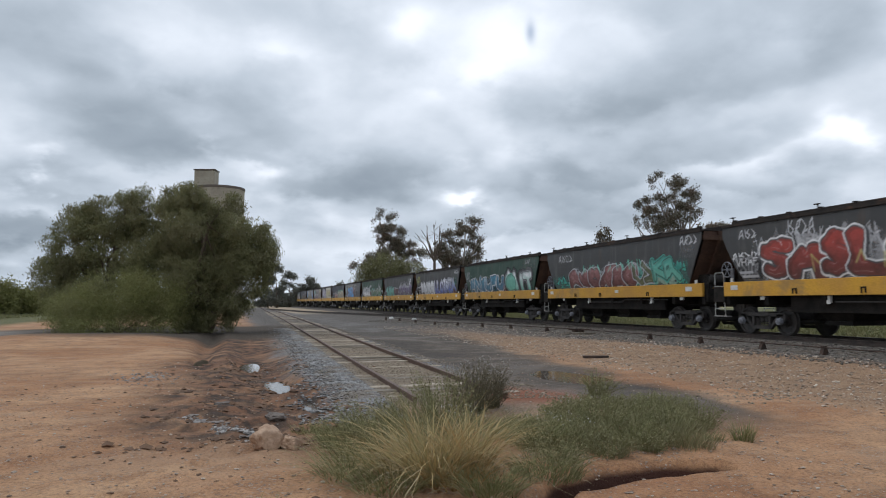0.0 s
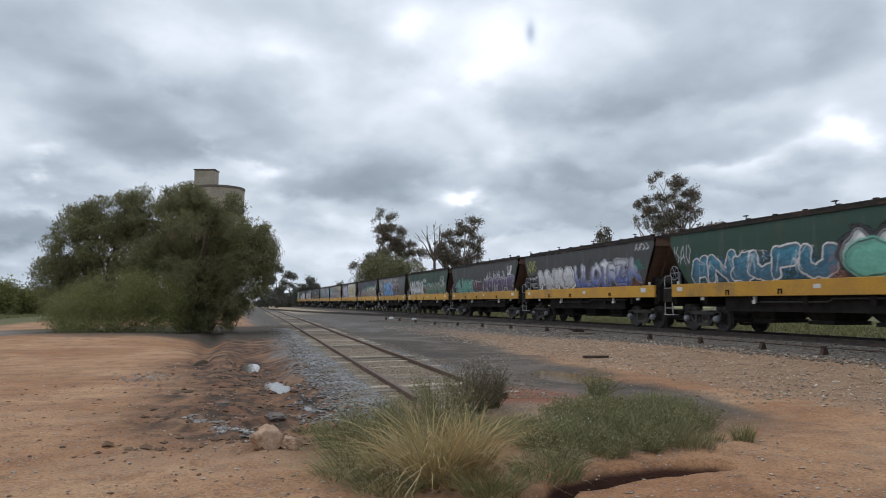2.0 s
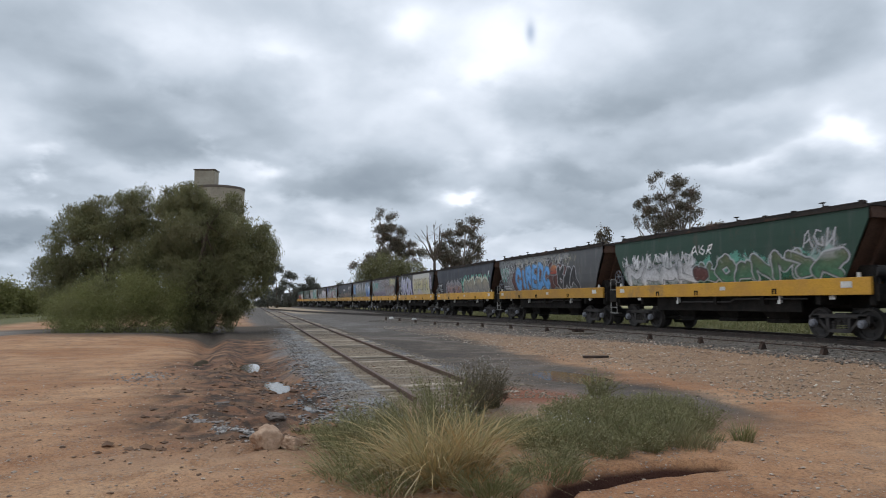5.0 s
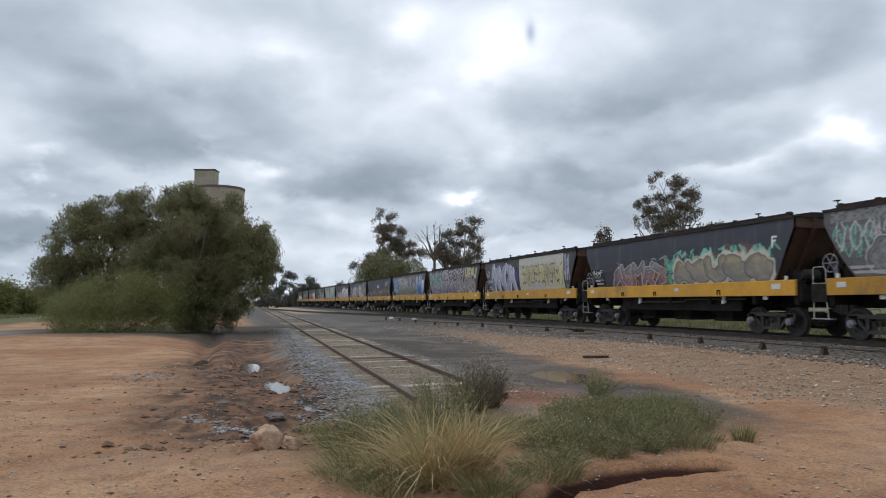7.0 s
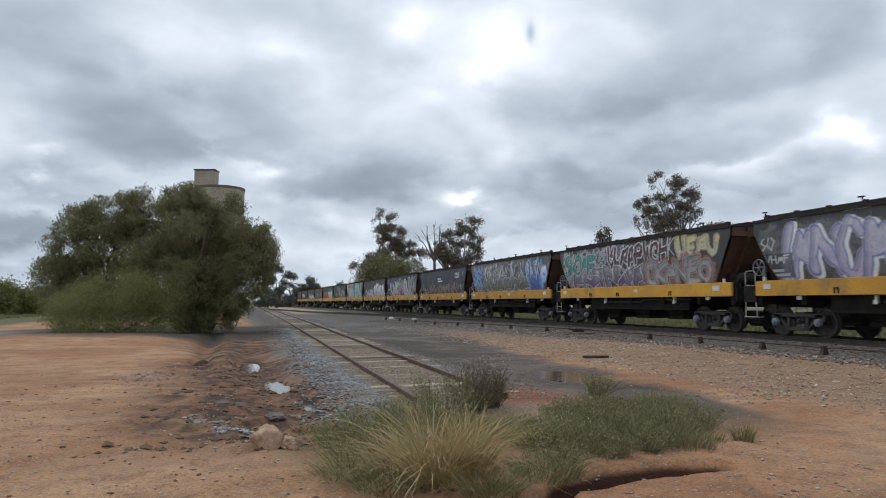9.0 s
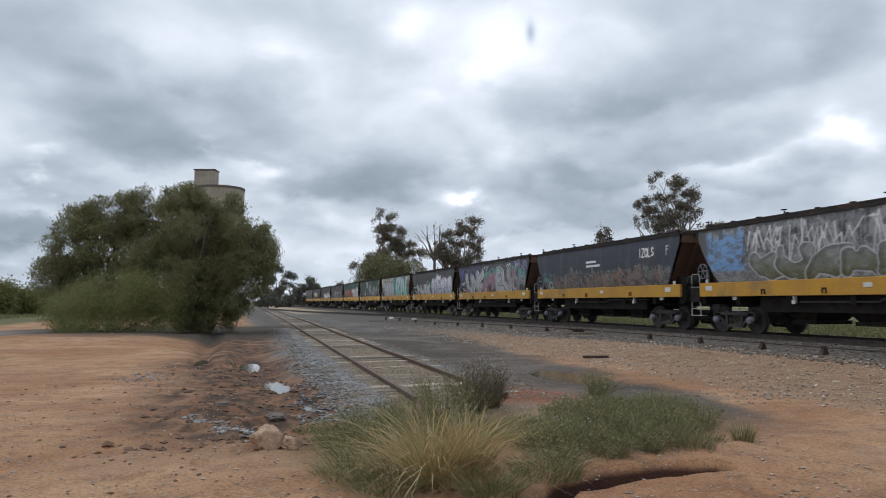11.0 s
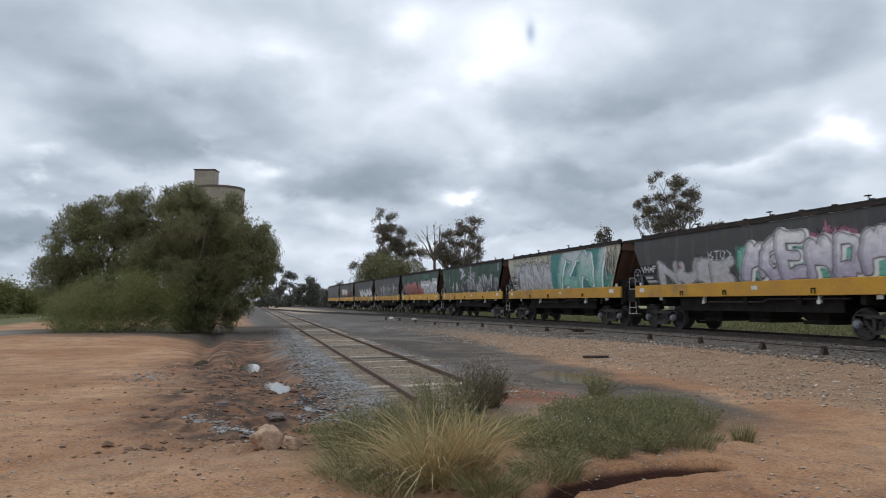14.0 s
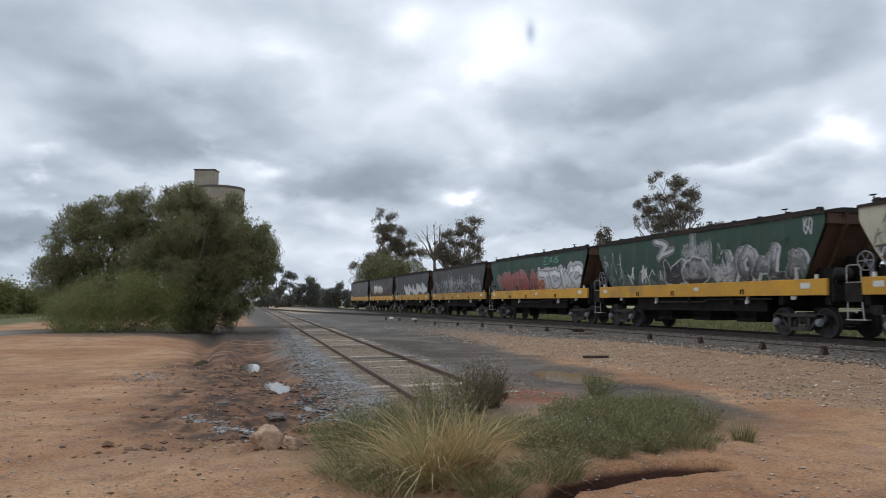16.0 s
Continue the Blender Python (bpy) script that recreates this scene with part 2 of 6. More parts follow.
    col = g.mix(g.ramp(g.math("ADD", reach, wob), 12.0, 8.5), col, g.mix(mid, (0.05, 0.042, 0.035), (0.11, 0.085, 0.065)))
    lane_grey = g.math("MULTIPLY", g.math("MULTIPLY", g.ramp(x, -9.0, -12.0), g.ramp(y, 30.0, 34.0)), g.ramp(y, 48.0, 43.0))
    col = g.mix(lane_grey, col, g.mix(mid, (0.17, 0.155, 0.14), (0.27, 0.24, 0.21)))
    sandy = g.math("MULTIPLY", g.ramp(y, 85.0, 120.0), g.math("MULTIPLY", g.ramp(s.outputs[0], 8.0, 9.5), g.ramp(s.outputs[0], 14.0, 16.0, 1, 0)))
    col = g.mix(sandy, col, (0.42, 0.34, 0.25))
    raw = g.add("ShaderNodeVectorMath", p, (4.75, 11.3, 0.0), op="DISTANCE").outputs["Value"]
    col = g.mix(g.ramp(g.math("ADD", raw, wob2), 1.5, 0.5), col, g.mix(mid, (0.21, 0.075, 0.042), (0.34, 0.14, 0.08)))
    # dark red gully soil, with the shade of the cut put into its colour
    shaded_cut_soil = g.ramp(s.outputs[2], -0.05, -0.14)
    col = g.mix(g.math("MULTIPLY", shaded_cut_soil, g.ramp(s.outputs[1], 7.0, 6.6)), col, g.mix(mid, (0.045, 0.019, 0.013), (0.09, 0.038, 0.025)))
    height = g.math("ADD", g.math("MULTIPLY", mid, 1.6), g.math("ADD", fine, g.math("MULTIPLY", g.math("SUBTRACT", 1.0, dist), 0.35)))
    finish(g, col, g.math("SUBTRACT", 0.95, g.math("MULTIPLY", damp, g.ramp(big, 0.45, 0.62, 0.05, 0.38))), 0.0, height, 0.9, 0.04, 0.3)
    return m


WAVES = np.random.default_rng(8)
WAVE_DIR = WAVES.uniform(0, 2 * math.pi, 18)
WAVE_LEN = 0.28 * 1.12 ** np.arange(18)
WAVE_PH = WAVES.uniform(0, 2 * math.pi, 18)


def clods(x, y):
    """Small uneven relief of trodden, washed-out soil."""
    out = np.zeros_like(x)
    for d, ln, ph in zip(WAVE_DIR, WAVE_LEN, WAVE_PH):
        out += ln ** 0.8 * np.sin((x * math.cos(d) + y * math.sin(d)) * 2 * math.pi / ln + ph + 1.5 * np.sin(x * 0.9 + ph) + 1.2 * np.sin(y * 1.1 - ph))
    return np.maximum(out, -1.2) * 0.0075


# puddles: place, half widths, water level
PUDDLES = ((0.98, 15.7, 0.27, 1.3, -0.16), (1.33, 12.2, 0.14, 0.7, -0.15), (0.50, 20.2, 0.30, 1.5, -0.15), (7.3, 14.5, 0.75, 1.5, -0.04), (-0.80, 21.3, 0.2, 1.5, -0.10), (-0.62, 18.6, 0.17, 0.5, -0.08))


def ground_height(x, y):
    """Height of the ground sheet: flat yard, ballast bank under the main line, ruts, a mound and a gully."""
    h = np.zeros_like(x)
    cut = 1 - smooth(20.2, 21.6, x)
    h += (0.20 * smooth(9.5, 15.0, x) + 0.19 * smooth(15.5, 16.7, x)) * cut + 0.05 * smooth(21.6, 26, x)
    cx, cz = crossover(y)
    band = np.exp(-((x - cx) / 1.9) ** 6) * smooth(28, 36, y) * (1 - smooth(150, 170, y))
    h = h * (1 - band) + (cz - 0.17) * band
    h += 0.36 * np.exp(-((x + 6.0) / 4.3) ** 4 - ((y - 32) / 4.5) ** 2)           # sandy mound
    rut = np.exp(-((x + 0.85) / 0.42) ** 2) * smooth(22, 27, y) * (1 - smooth(36, 42, y))
    h -= 0.26 * rut                                                               # washed-out rut at the mound's foot
    h += 0.07 * np.exp(-((x + 0.12) / 0.28) ** 2) * smooth(14, 18, y) * (1 - smooth(36, 42, y))
    h += -0.16 * np.exp(-((x - 0.75 - 0.15 * np.sin(y * 0.7)) / 0.55) ** 2) * smooth(9.5, 12, y) * (1 - smooth(24, 30, y))
    gy = np.interp(x, [1.9, 2.6, 3.0, 3.4, 4.0, 4.5, 4.9], [4.85, 5.55, 5.98, 6.17, 6.30, 6.30, 6.22]) + 0.03 * np.sin(x * 9)
    gw = np.interp(x, [2.4, 3.0, 4.2, 4.7], [0.22, 0.19, 0.23, 0.18])
    gully = np.exp(-((y - gy) / gw) ** 4) * smooth(2.1, 2.5, x) * (1 - smooth(4.78, 5.0, x))
    h -= 0.40 * gully
    n = np.sin(x * 1.7 + 1.3 * np.sin(y * 0.9)) * np.sin(y * 1.3 + np.sin(x * 0.8)) * 0.014 + np.sin(x * 0.45 + 2) * np.sin(y * 0.38) * 0.04
    near = np.exp(-((x - 2) / 40) ** 2 - ((y - 15) / 40) ** 2)
    by_track = np.exp(-((x - siding_x(y)) / 1.7) ** 6) * smooth(8.5, 10.5, y)
    h += n * near * (1 - smooth(13, 15, x)) * (1 - by_track) + (0.068 + 0.2 * n) * by_track
    wash = np.exp(-((x - 0.2) / 1.6) ** 2) * smooth(6, 9, y) * (1 - smooth(13, 19, y))
    h += clods(x, y) * (0.55 + 1.5 * wash) * (1 - smooth(12, 19, y)) * (1 - smooth(9, 12, x)) * (1 - by_track)
    h += 0.05 * np.exp(-((x - siding_x(y) + 2.1) / 0.7) ** 2) * smooth(9, 11, y)
    for px, py, a, b, lvl in PUDDLES:
        q = ((x - px) / a) ** 2 + ((y - py) / b) ** 2
        w = np.exp(-(q / 2.2) ** 3)
        h = h * (1 - w) + (lvl + 0.05 * (q - 1.0) + 1.0 * clods(x * 0.8, y * 0.3)) * w
    return h


def at_ground(x, y):
    return ground_height(np.array([float(x)]), np.array([float(y)])).item()


def mesh_object(name, verts, faces, mat, parent=None, flat=True):
    me = bpy.data.meshes.new(name)
    me.from_pydata([tuple(v) for v in verts], [], faces)
    me.materials.append(mat)
    if not flat:
        me.polygons.foreach_set("use_smooth", [True] * len(me.polygons))
    ob = new(name, me)
    ob.parent = parent
    return ob


def part(name, bm, mat, parent=None, label="", round_=False):
    """Link a bmesh as one mesh object under a thing or a part."""
    me = bpy.data.meshes.new(name)
    bm.to_mesh(me)
    bm.free()
    me.materials.append(mat)
    if round_:
        me.polygons.foreach_set("use_smooth", [True] * len(me.polygons))
    ob = new(name, me)
    ob.parent = parent
    if label:
        tagged(ob, label)
    return ob


def box(bm, x0, x1, y0, y1, z0, z1):
    v = [bm.verts.new((x, y, z)) for z in (z0, z1) for y in (y0, y1) for x in (x0, x1)]
    for f in ((0, 2, 3, 1), (4, 5, 7, 6), (0, 1, 5, 4), (2, 6, 7, 3), (0, 4, 6, 2), (1, 3, 7, 5)):
        bm.faces.new([v[i] for i in f])
    return v


def bevel(bm, w, seg=1):
    bmesh.ops.bevel(bm, geom=bm.edges[:], offset=w, segments=seg, affect="EDGES", profile=0.5)
    return bm


def tube(bm, a, b, r0, r1=None, n=8, cap=True):
    """A round bar from a to b."""
    a, b = Vector(a), Vector(b)
    r1 = r0 if r1 is None else r1
    q = (b - a).to_track_quat("Z", "Y")
    rings = []
    for c, r in ((a, r0), (b, r1)):
        rings.append([bm.verts.new(c + q @ Vector((r * math.cos(2 * math.pi * i / n), r * math.sin(2 * math.pi * i / n), 0))) for i in range(n)])
    for i in range(n):
        j = (i + 1) % n
        bm.faces.new((rings[0][i], rings[0][j], rings[1][j], rings[1][i]))
    if cap:
        bm.faces.new(rings[0][::-1])
        bm.faces.new(rings[1])


def bars(bm, points, r, n=6):
    for a, b in zip(points, points[1:]):
        tube(bm, a, b, r, n=n)


def prism(bm, outline, lo, hi, axis="x"):
    """Extrude a closed outline of (u, w) along an axis: x -> (s, u, w); y -> (u, s, w)."""
    def at(u, w, s):
        return (s, u, w) if axis == "x" else (u, s, w)
    a = [bm.verts.new(at(u, w, lo)) for u, w in outline]
    b = [bm.verts.new(at(u, w, hi)) for u, w in outline]
    n = len(outline)
    bm.faces.new(a[::-1])
    bm.faces.new(b)
    for i in range(n):
        j = (i + 1) % n
        bm.faces.new((a[i], a[j], b[j], b[i]))
    bmesh.ops.recalc_face_normals(bm, faces=bm.faces[:])


# ---- ground ----
def spread(lo, hi, step, far, grow=1.13):
    core = list(np.arange(lo, hi + step / 2, step))
    s, v = step, core[-1]
    while v < far:
        s *= grow
        v += s
        core.append(v)
    s, v = step, core[0]
    out = []
    while v > -far:
        s *= grow
        v -= s
        out.append(v)
    return np.array(out[::-1] + core)


def build_ground():
    gx, gy = spread(-3.0, 8.0, 0.06, 2500, 1.11), spread(5.0, 17.0, 0.06, 2500, 1.08)
    X, Y = np.meshgrid(gx, gy)
    Z = ground_height(X, Y)
    nx, ny = len(gx), len(gy)
    verts = np.stack([X.ravel(), Y.ravel(), Z.ravel()], 1)
    i = np.arange(nx * ny).reshape(ny, nx)
    quads = np.stack([i[:-1, :-1], i[:-1, 1:], i[1:, 1:], i[1:, :-1]], -1).reshape(-1, 4)
    me = bpy.data.meshes.new("ground")
    me.from_pydata(verts.tolist(), [], quads.tolist())
    me.polygons.foreach_set("use_smooth", [True] * len(me.polygons))
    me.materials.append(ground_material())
    return tagged(new("ground", me), "orange-red dirt yard with stones, gravel and damp wheel ruts", "ground", kind="structure")


ground = build_ground()


# ---- tracks ----
def rail_mesh(centre, side, y0, y1, step, gauge):
    """One flat-bottom rail that follows a track's centre line."""
    prof = ((-0.065, -0.155), (0.065, -0.155), (0.065, -0.14), (0.012, -0.125), (0.012, -0.04), (0.034, -0.03), (0.034, 0.0), (-0.034, 0.0), (-0.034, -0.03), (-0.012, -0.04), (-0.012, -0.125), (-0.065, -0.14))
    ys = np.arange(y0, y1 + step / 2, step)
    cx, cz = centre(ys)
    verts, faces, n = [], [], len(prof)
    for x, y, z in zip(cx, ys, cz):
        verts += [(x + side * (gauge / 2 + 0.034) + u, y, z + w) for u, w in prof]
    for k in range(len(ys) - 1):
        for i in range(n):
            j = (i + 1) % n
            faces.append((k * n + i, k * n + j, (k + 1) * n + j, (k + 1) * n + i))
    faces += [tuple(range(n))[::-1], tuple(range((len(ys) - 1) * n, len(ys) * n))]
    return verts, faces


def track(name, label, centre, y0, y1, step, sl0, sl1, sl_step, sleeper_top, mat_sl, mat_rail, gauge=GAUGE):
    root = tagged(new(name), label, "railway track", kind="structure")
    for side in (-1, 1):
        v, f = rail_mesh(centre, side, y0, y1, step, gauge)
        mesh_object("rail", v, f, mat_rail, root)
    bm = bmesh.new()
    box(bm, -1.3, 1.3, -0.115, 0.115, -0.13, 0.0)
    bevel(bm, 0.015)
    me = bpy.data.meshes.new("sleeper")
    bm.to_mesh(me)
    bm.free()
    me.materials.append(mat_sl)
    rng = random.Random(4)
    k, y = 0, sl0
    while y < sl1 and k < 290:
        cx, cz = (c.item() for c in centre(np.array([y])))
        s = new("sleeper", me)
        s.parent = root
        s.matrix_basis = pose(cx + rng.uniform(-0.06, 0.06), y, cz + sleeper_top - (0.035 if rng.random() < 0.35 else 0.0) + rng.uniform(-0.02, 0.008), rng.uniform(-2, 2), rng.uniform(-0.5, 0.5), rng.uniform(-2, 2))
        y += sl_step * rng.uniform(0.92, 1.08)
        k += 1
    return root


def straight(x, z):
    return lambda y: (np.full_like(y, x), np.full_like(y, z))


def siding_line(y):
    return siding_x(y), np.full_like(y, SIDE_Z)


track("siding_track", "rusty yard siding with weathered timber sleepers in gravel", siding_line, 10.8, 300, 2.0, 11.0, 120, 0.68, -0.082, MAT_SLEEPER, MAT_STEEL, 1.435)
track("main_track", "dark steel main line on a grey ballast bank", straight(RAIL_X, RAIL_Z), -60, 420, 5.0, 0, 100, 0.65, -0.145, MAT_OLDSLEEPER, MAT_DARKRAIL)
track("crossover_track", "rusty turnout track leading from the main line to the siding", crossover, 30, 168, 2.0, 36, 120, 0.7, -0.145, MAT_OLDSLEEPER, MAT_DARKRAIL)


# ---- grain wagons ----
PITCH_LEN = 14.6                     # coupler to coupler
MAT_YELLOW = surface("yellow_sill_paint", (0.62, 0.33, 0.03), (0.50, 0.26, 0.045), 1.1, 0.6, 0.0, 26, (0.30, 0.18, 0.06), 0.2, 0.004, vary=0.18)
MAT_UNDER = surface("grimy_underframe", (0.014, 0.013, 0.012), (0.028, 0.024, 0.021), 3, 0.9, 0.0, 30, spec=0.2)
MAT_BOGIE = surface("oily_bogie_steel", (0.028, 0.026, 0.026), (0.055, 0.048, 0.043), 5, 0.75, 0.0, 40)
MAT_WHEEL = surface("worn_wheel_steel", (0.026, 0.024, 0.023), (0.05, 0.044, 0.04), 5, 0.65, 0.1, 40)
MAT_RUST_END = surface("rust_brown_end_sheet", (0.075, 0.040, 0.026), (0.115, 0.060, 0.038), 1.8, 0.85, 0.0, 22, (0.04, 0.026, 0.02), vary=0.2)
MAT_ROOF = surface("dirty_roof_steel", (0.026, 0.024, 0.023), (0.048, 0.038, 0.033), 2.5, 0.85, 0.0, 20, (0.085, 0.05, 0.035), spec=0.25)
MAT_WHITE = surface("white_painted_steel", (0.72, 0.72, 0.70), (0.58, 0.57, 0.54), 9, 0.6, 0.0, 60)
MAT_DUSTY = surface("dusty_white_rail_paint", (0.50, 0.50, 0.48), (0.36, 0.35, 0.33), 9, 0.65, 0.0, 60, (0.16, 0.13, 0.11))
MAT_CAP = surface("grey_axle_cap", (0.26, 0.27, 0.30), (0.17, 0.18, 0.21), 9, 0.5, 0.2, 60)


def body_material(name, a, b, fade):
    """Old wagon paint: streaks that run down, faded blotches and dust along the bottom edge of the sheet."""
    m, g = material(name)
    p = g.add("ShaderNodeTexCoord").outputs["Object"]
    streak = g.noise(g.vec("MULTIPLY", p, (1.0, 2.2, 0.45)), 1.3, 6, 0.62)
    big = g.noise(p, 0.7, 5, 0.6)
    grain = g.noise(p, 28, 4, 0.7)
    col = g.mix(g.ramp(big, 0.3, 0.7), a, b)
    col = g.mix(g.ramp(streak, 0.48, 0.74, 0, 0.6), col, fade)
    col = g.mix(g.ramp(g.noise(g.vec("MULTIPLY", p, (1.0, 1.0, 0.5)), 1.9, 7, 0.7, 0.5), 0.56, 0.72, 0, 0.6), col, (0.085, 0.058, 0.042))
    col = g.mix(g.ramp(grain, 0.4, 0.8, 0, 0.3), col, tuple(v * 0.4 for v in a))
    finish(g, col, g.ramp(big, 0.3, 0.7, 0.5, 0.72), 0.0, g.math("ADD", grain, g.math("MULTIPLY", big, 2.0)), 0.2, 0.006, 0.4)
    return m


BODY_PAINT = {
    "black": body_material("faded_black_paint", (0.045, 0.047, 0.049), (0.066, 0.067, 0.068), (0.12, 0.12, 0.118)),
    "green": body_material("faded_green_paint", (0.022, 0.060, 0.042), (0.030, 0.070, 0.052), (0.075, 0.095, 0.085)),
    "grey": body_material("weathered_grey_paint", (0.085, 0.090, 0.098), (0.12, 0.125, 0.13), (0.19, 0.19, 0.19)),
    "blue": body_material("faded_blue_black_paint", (0.040, 0.046, 0.064), (0.058, 0.064, 0.082), (0.115, 0.12, 0.13)),
    "cream": body_material("stained_cream_paint", (0.46, 0.44, 0.35), (0.38, 0.37, 0.30), (0.27, 0.26, 0.22)),
}
LEVELS = ((1.74, 1.26, 5.72), (2.1, 1.335, 5.98), (2.5, 1.385, 6.22), (2.9, 1.40, 6.44), (3.25, 1.40, 6.62), (3.42, 1.395, 6.70), (3.78, 1.375, 6.70))


def hopper_side(sgn):
    """One curved side sheet, cut back towards the bottom at both ends."""
    bm = bmesh.new()
    out, inn = [], []
    for z, w, l in LEVELS:
        out.append([bm.verts.new((sgn * w, y, z)) for y in (-l, l)])
        inn.append([bm.verts.new((sgn * (w - 0.03), y, z)) for y in (-l, l)])
    for k in range(len(LEVELS) - 1):
        bm.faces.new((out[k][0], out[k][1], out[k + 1][1], out[k + 1][0]))
        bm.faces.new((inn[k][0], inn[k + 1][0], inn[k + 1][1], inn[k][1]))
        for e in (0, 1):
            bm.faces.new((out[k][e], out[k + 1][e], inn[k + 1][e], inn[k][e]))
    bm.faces.new((out[0][0], inn[0][0], inn[0][1], out[0][1]))
    bm.faces.new((out[-1][0], out[-1][1], inn[-1][1], inn[-1][0]))
    bmesh.ops.recalc_face_normals(bm, faces=bm.faces[:])
    return bm


def end_sheet(sgn):
    """The sloping end of the hopper with two upright ribs and a head beam."""
    bm = bmesh.new()
    prof = [(sgn * (l - 0.06), z) for z, w, l in LEVELS]
    for w0, w1, push in ((-1.22, 1.22, 0.0), (-0.62, -0.5, 0.12), (0.5, 0.62, 0.12)):
        a = [(u + sgn * push, z) for u, z in prof]
        b = [(u - sgn * 0.05, z) for u, z in prof[::-1]]
        prism(bm, a + b, w0, w1, "x")
    box(bm, -1.30, 1.30, min(sgn * 6.55, sgn * 6.74), max(sgn * 6.55, sgn * 6.74), 3.44, 3.62)
    return bm


def wheelset():
    """Two flanged wheels on an axle, along x."""
    bm = bmesh.new()
    n = 24
    prof = ((0.72, 0.10), (0.72, 0.30), (0.74, 0.38), (0.745, 0.49), (0.775, 0.49), (0.79, 0.462), (0.87, 0.455), (0.87, 0.39), (0.83, 0.37), (0.80, 0.16), (0.86, 0.14), (0.86, 0.09))
    for s in (-1, 1):
        rings = [[bm.verts.new((s * u, r * math.cos(2 * math.pi * i / n), r * math.sin(2 * math.pi * i / n))) for i in range(n)] for u, r in prof]
        for a, b in zip(rings, rings[1:]):
            for i in range(n):
                bm.faces.new((a[i], a[(i + 1) % n], b[(i + 1) % n], b[i]))
        bm.faces.new(rings[-1])
        for k in range(3):           # spoke holes read as shallow bosses on the plate
            t = 2 * math.pi * k / 3
            tube(bm, (s * 0.79, 0.27 * math.cos(t), 0.27 * math.sin(t)), (s * 0.835, 0.27 * math.cos(t), 0.27 * math.sin(t)), 0.05, n=8)
    tube(bm, (-0.98, 0, 0), (0.98, 0, 0), 0.085, n=12)
    bmesh.ops.recalc_face_normals(bm, faces=bm.faces[:])
    return bm


AXLE = 0.875
WHEEL_R = 0.46


def build_bogie(parent, y):
    """A cast three-piece bogie: side frames, bolster, springs, axle caps and two wheelsets."""
    bogie = new("bogie")
    bogie.parent = parent
    bogie.location = (0, y, 0)
    for s in (-1, 1):
        bm = bmesh.new()
        x0, x1 = sorted((s * 0.95, s * 1.09))
        box(bm, x0, x1, -1.0, 1.0, 0.63, 0.74)                  # top chord
        box(bm, x0, x1, -0.42, 0.42, 0.20, 0.31)               # bottom chord
        for e in (-1, 1):
            y0, y1 = sorted((e * 0.33, e * 0.43))
            box(bm, x0, x1, y0, y1, 0.28, 0.66)                # column
            y0, y1 = sorted((e * 0.70, e * 1.08))
            box(bm, x0, x1, y0, y1, 0.50, 0.70)                # pedestal over the axle box
            prism(bm, [(e * 0.40, 0.20), (e * 0.40, 0.31), (e * 0.70, 0.62), (e * 0.84, 0.62)], x0, x1, "x")
        part("side_frame", bm, MAT_BOGIE, bogie)
        bm = bmesh.new()
        for yy in (-0.2, 0.0, 0.2):
            for k in range(5):
                tube(bm, (s * 1.02, yy, 0.32 + 0.05 * k), (s * 1.02, yy, 0.35 + 0.05 * k), 0.07, n=10)
        part("spring_nest", bm, MAT_BOGIE, bogie)
        for e in (-1, 1):
            bm = bmesh.new()
            tube(bm, (s * 1.08, e * AXLE, WHEEL_R + 0.01), (s * 1.20, e * AXLE, WHEEL_R + 0.01), 0.125, 0.115, 14)
            tube(bm, (s * 1.20, e * AXLE, WHEEL_R + 0.01), (s * 1.235, e * AXLE, WHEEL_R + 0.01), 0.07, 0.06, 10)
            part("axle_cap", bm, MAT_CAP, bogie, "dusty grey bearing cap")
    bm = bmesh.new()
    box(bm, -0.98, 0.98, -0.2, 0.2, 0.5, 0.78)
    box(bm, -0.25, 0.25, -0.25, 0.25, 0.78, 0.92)
    part("bolster", bm, MAT_BOGIE, bogie)
    for e in (-1, 1):
        w = part("wheelset", wheelset(), MAT_WHEEL, bogie, round_=False)
        w.location = (0, e * AXLE, WHEEL_R)
    return bogie


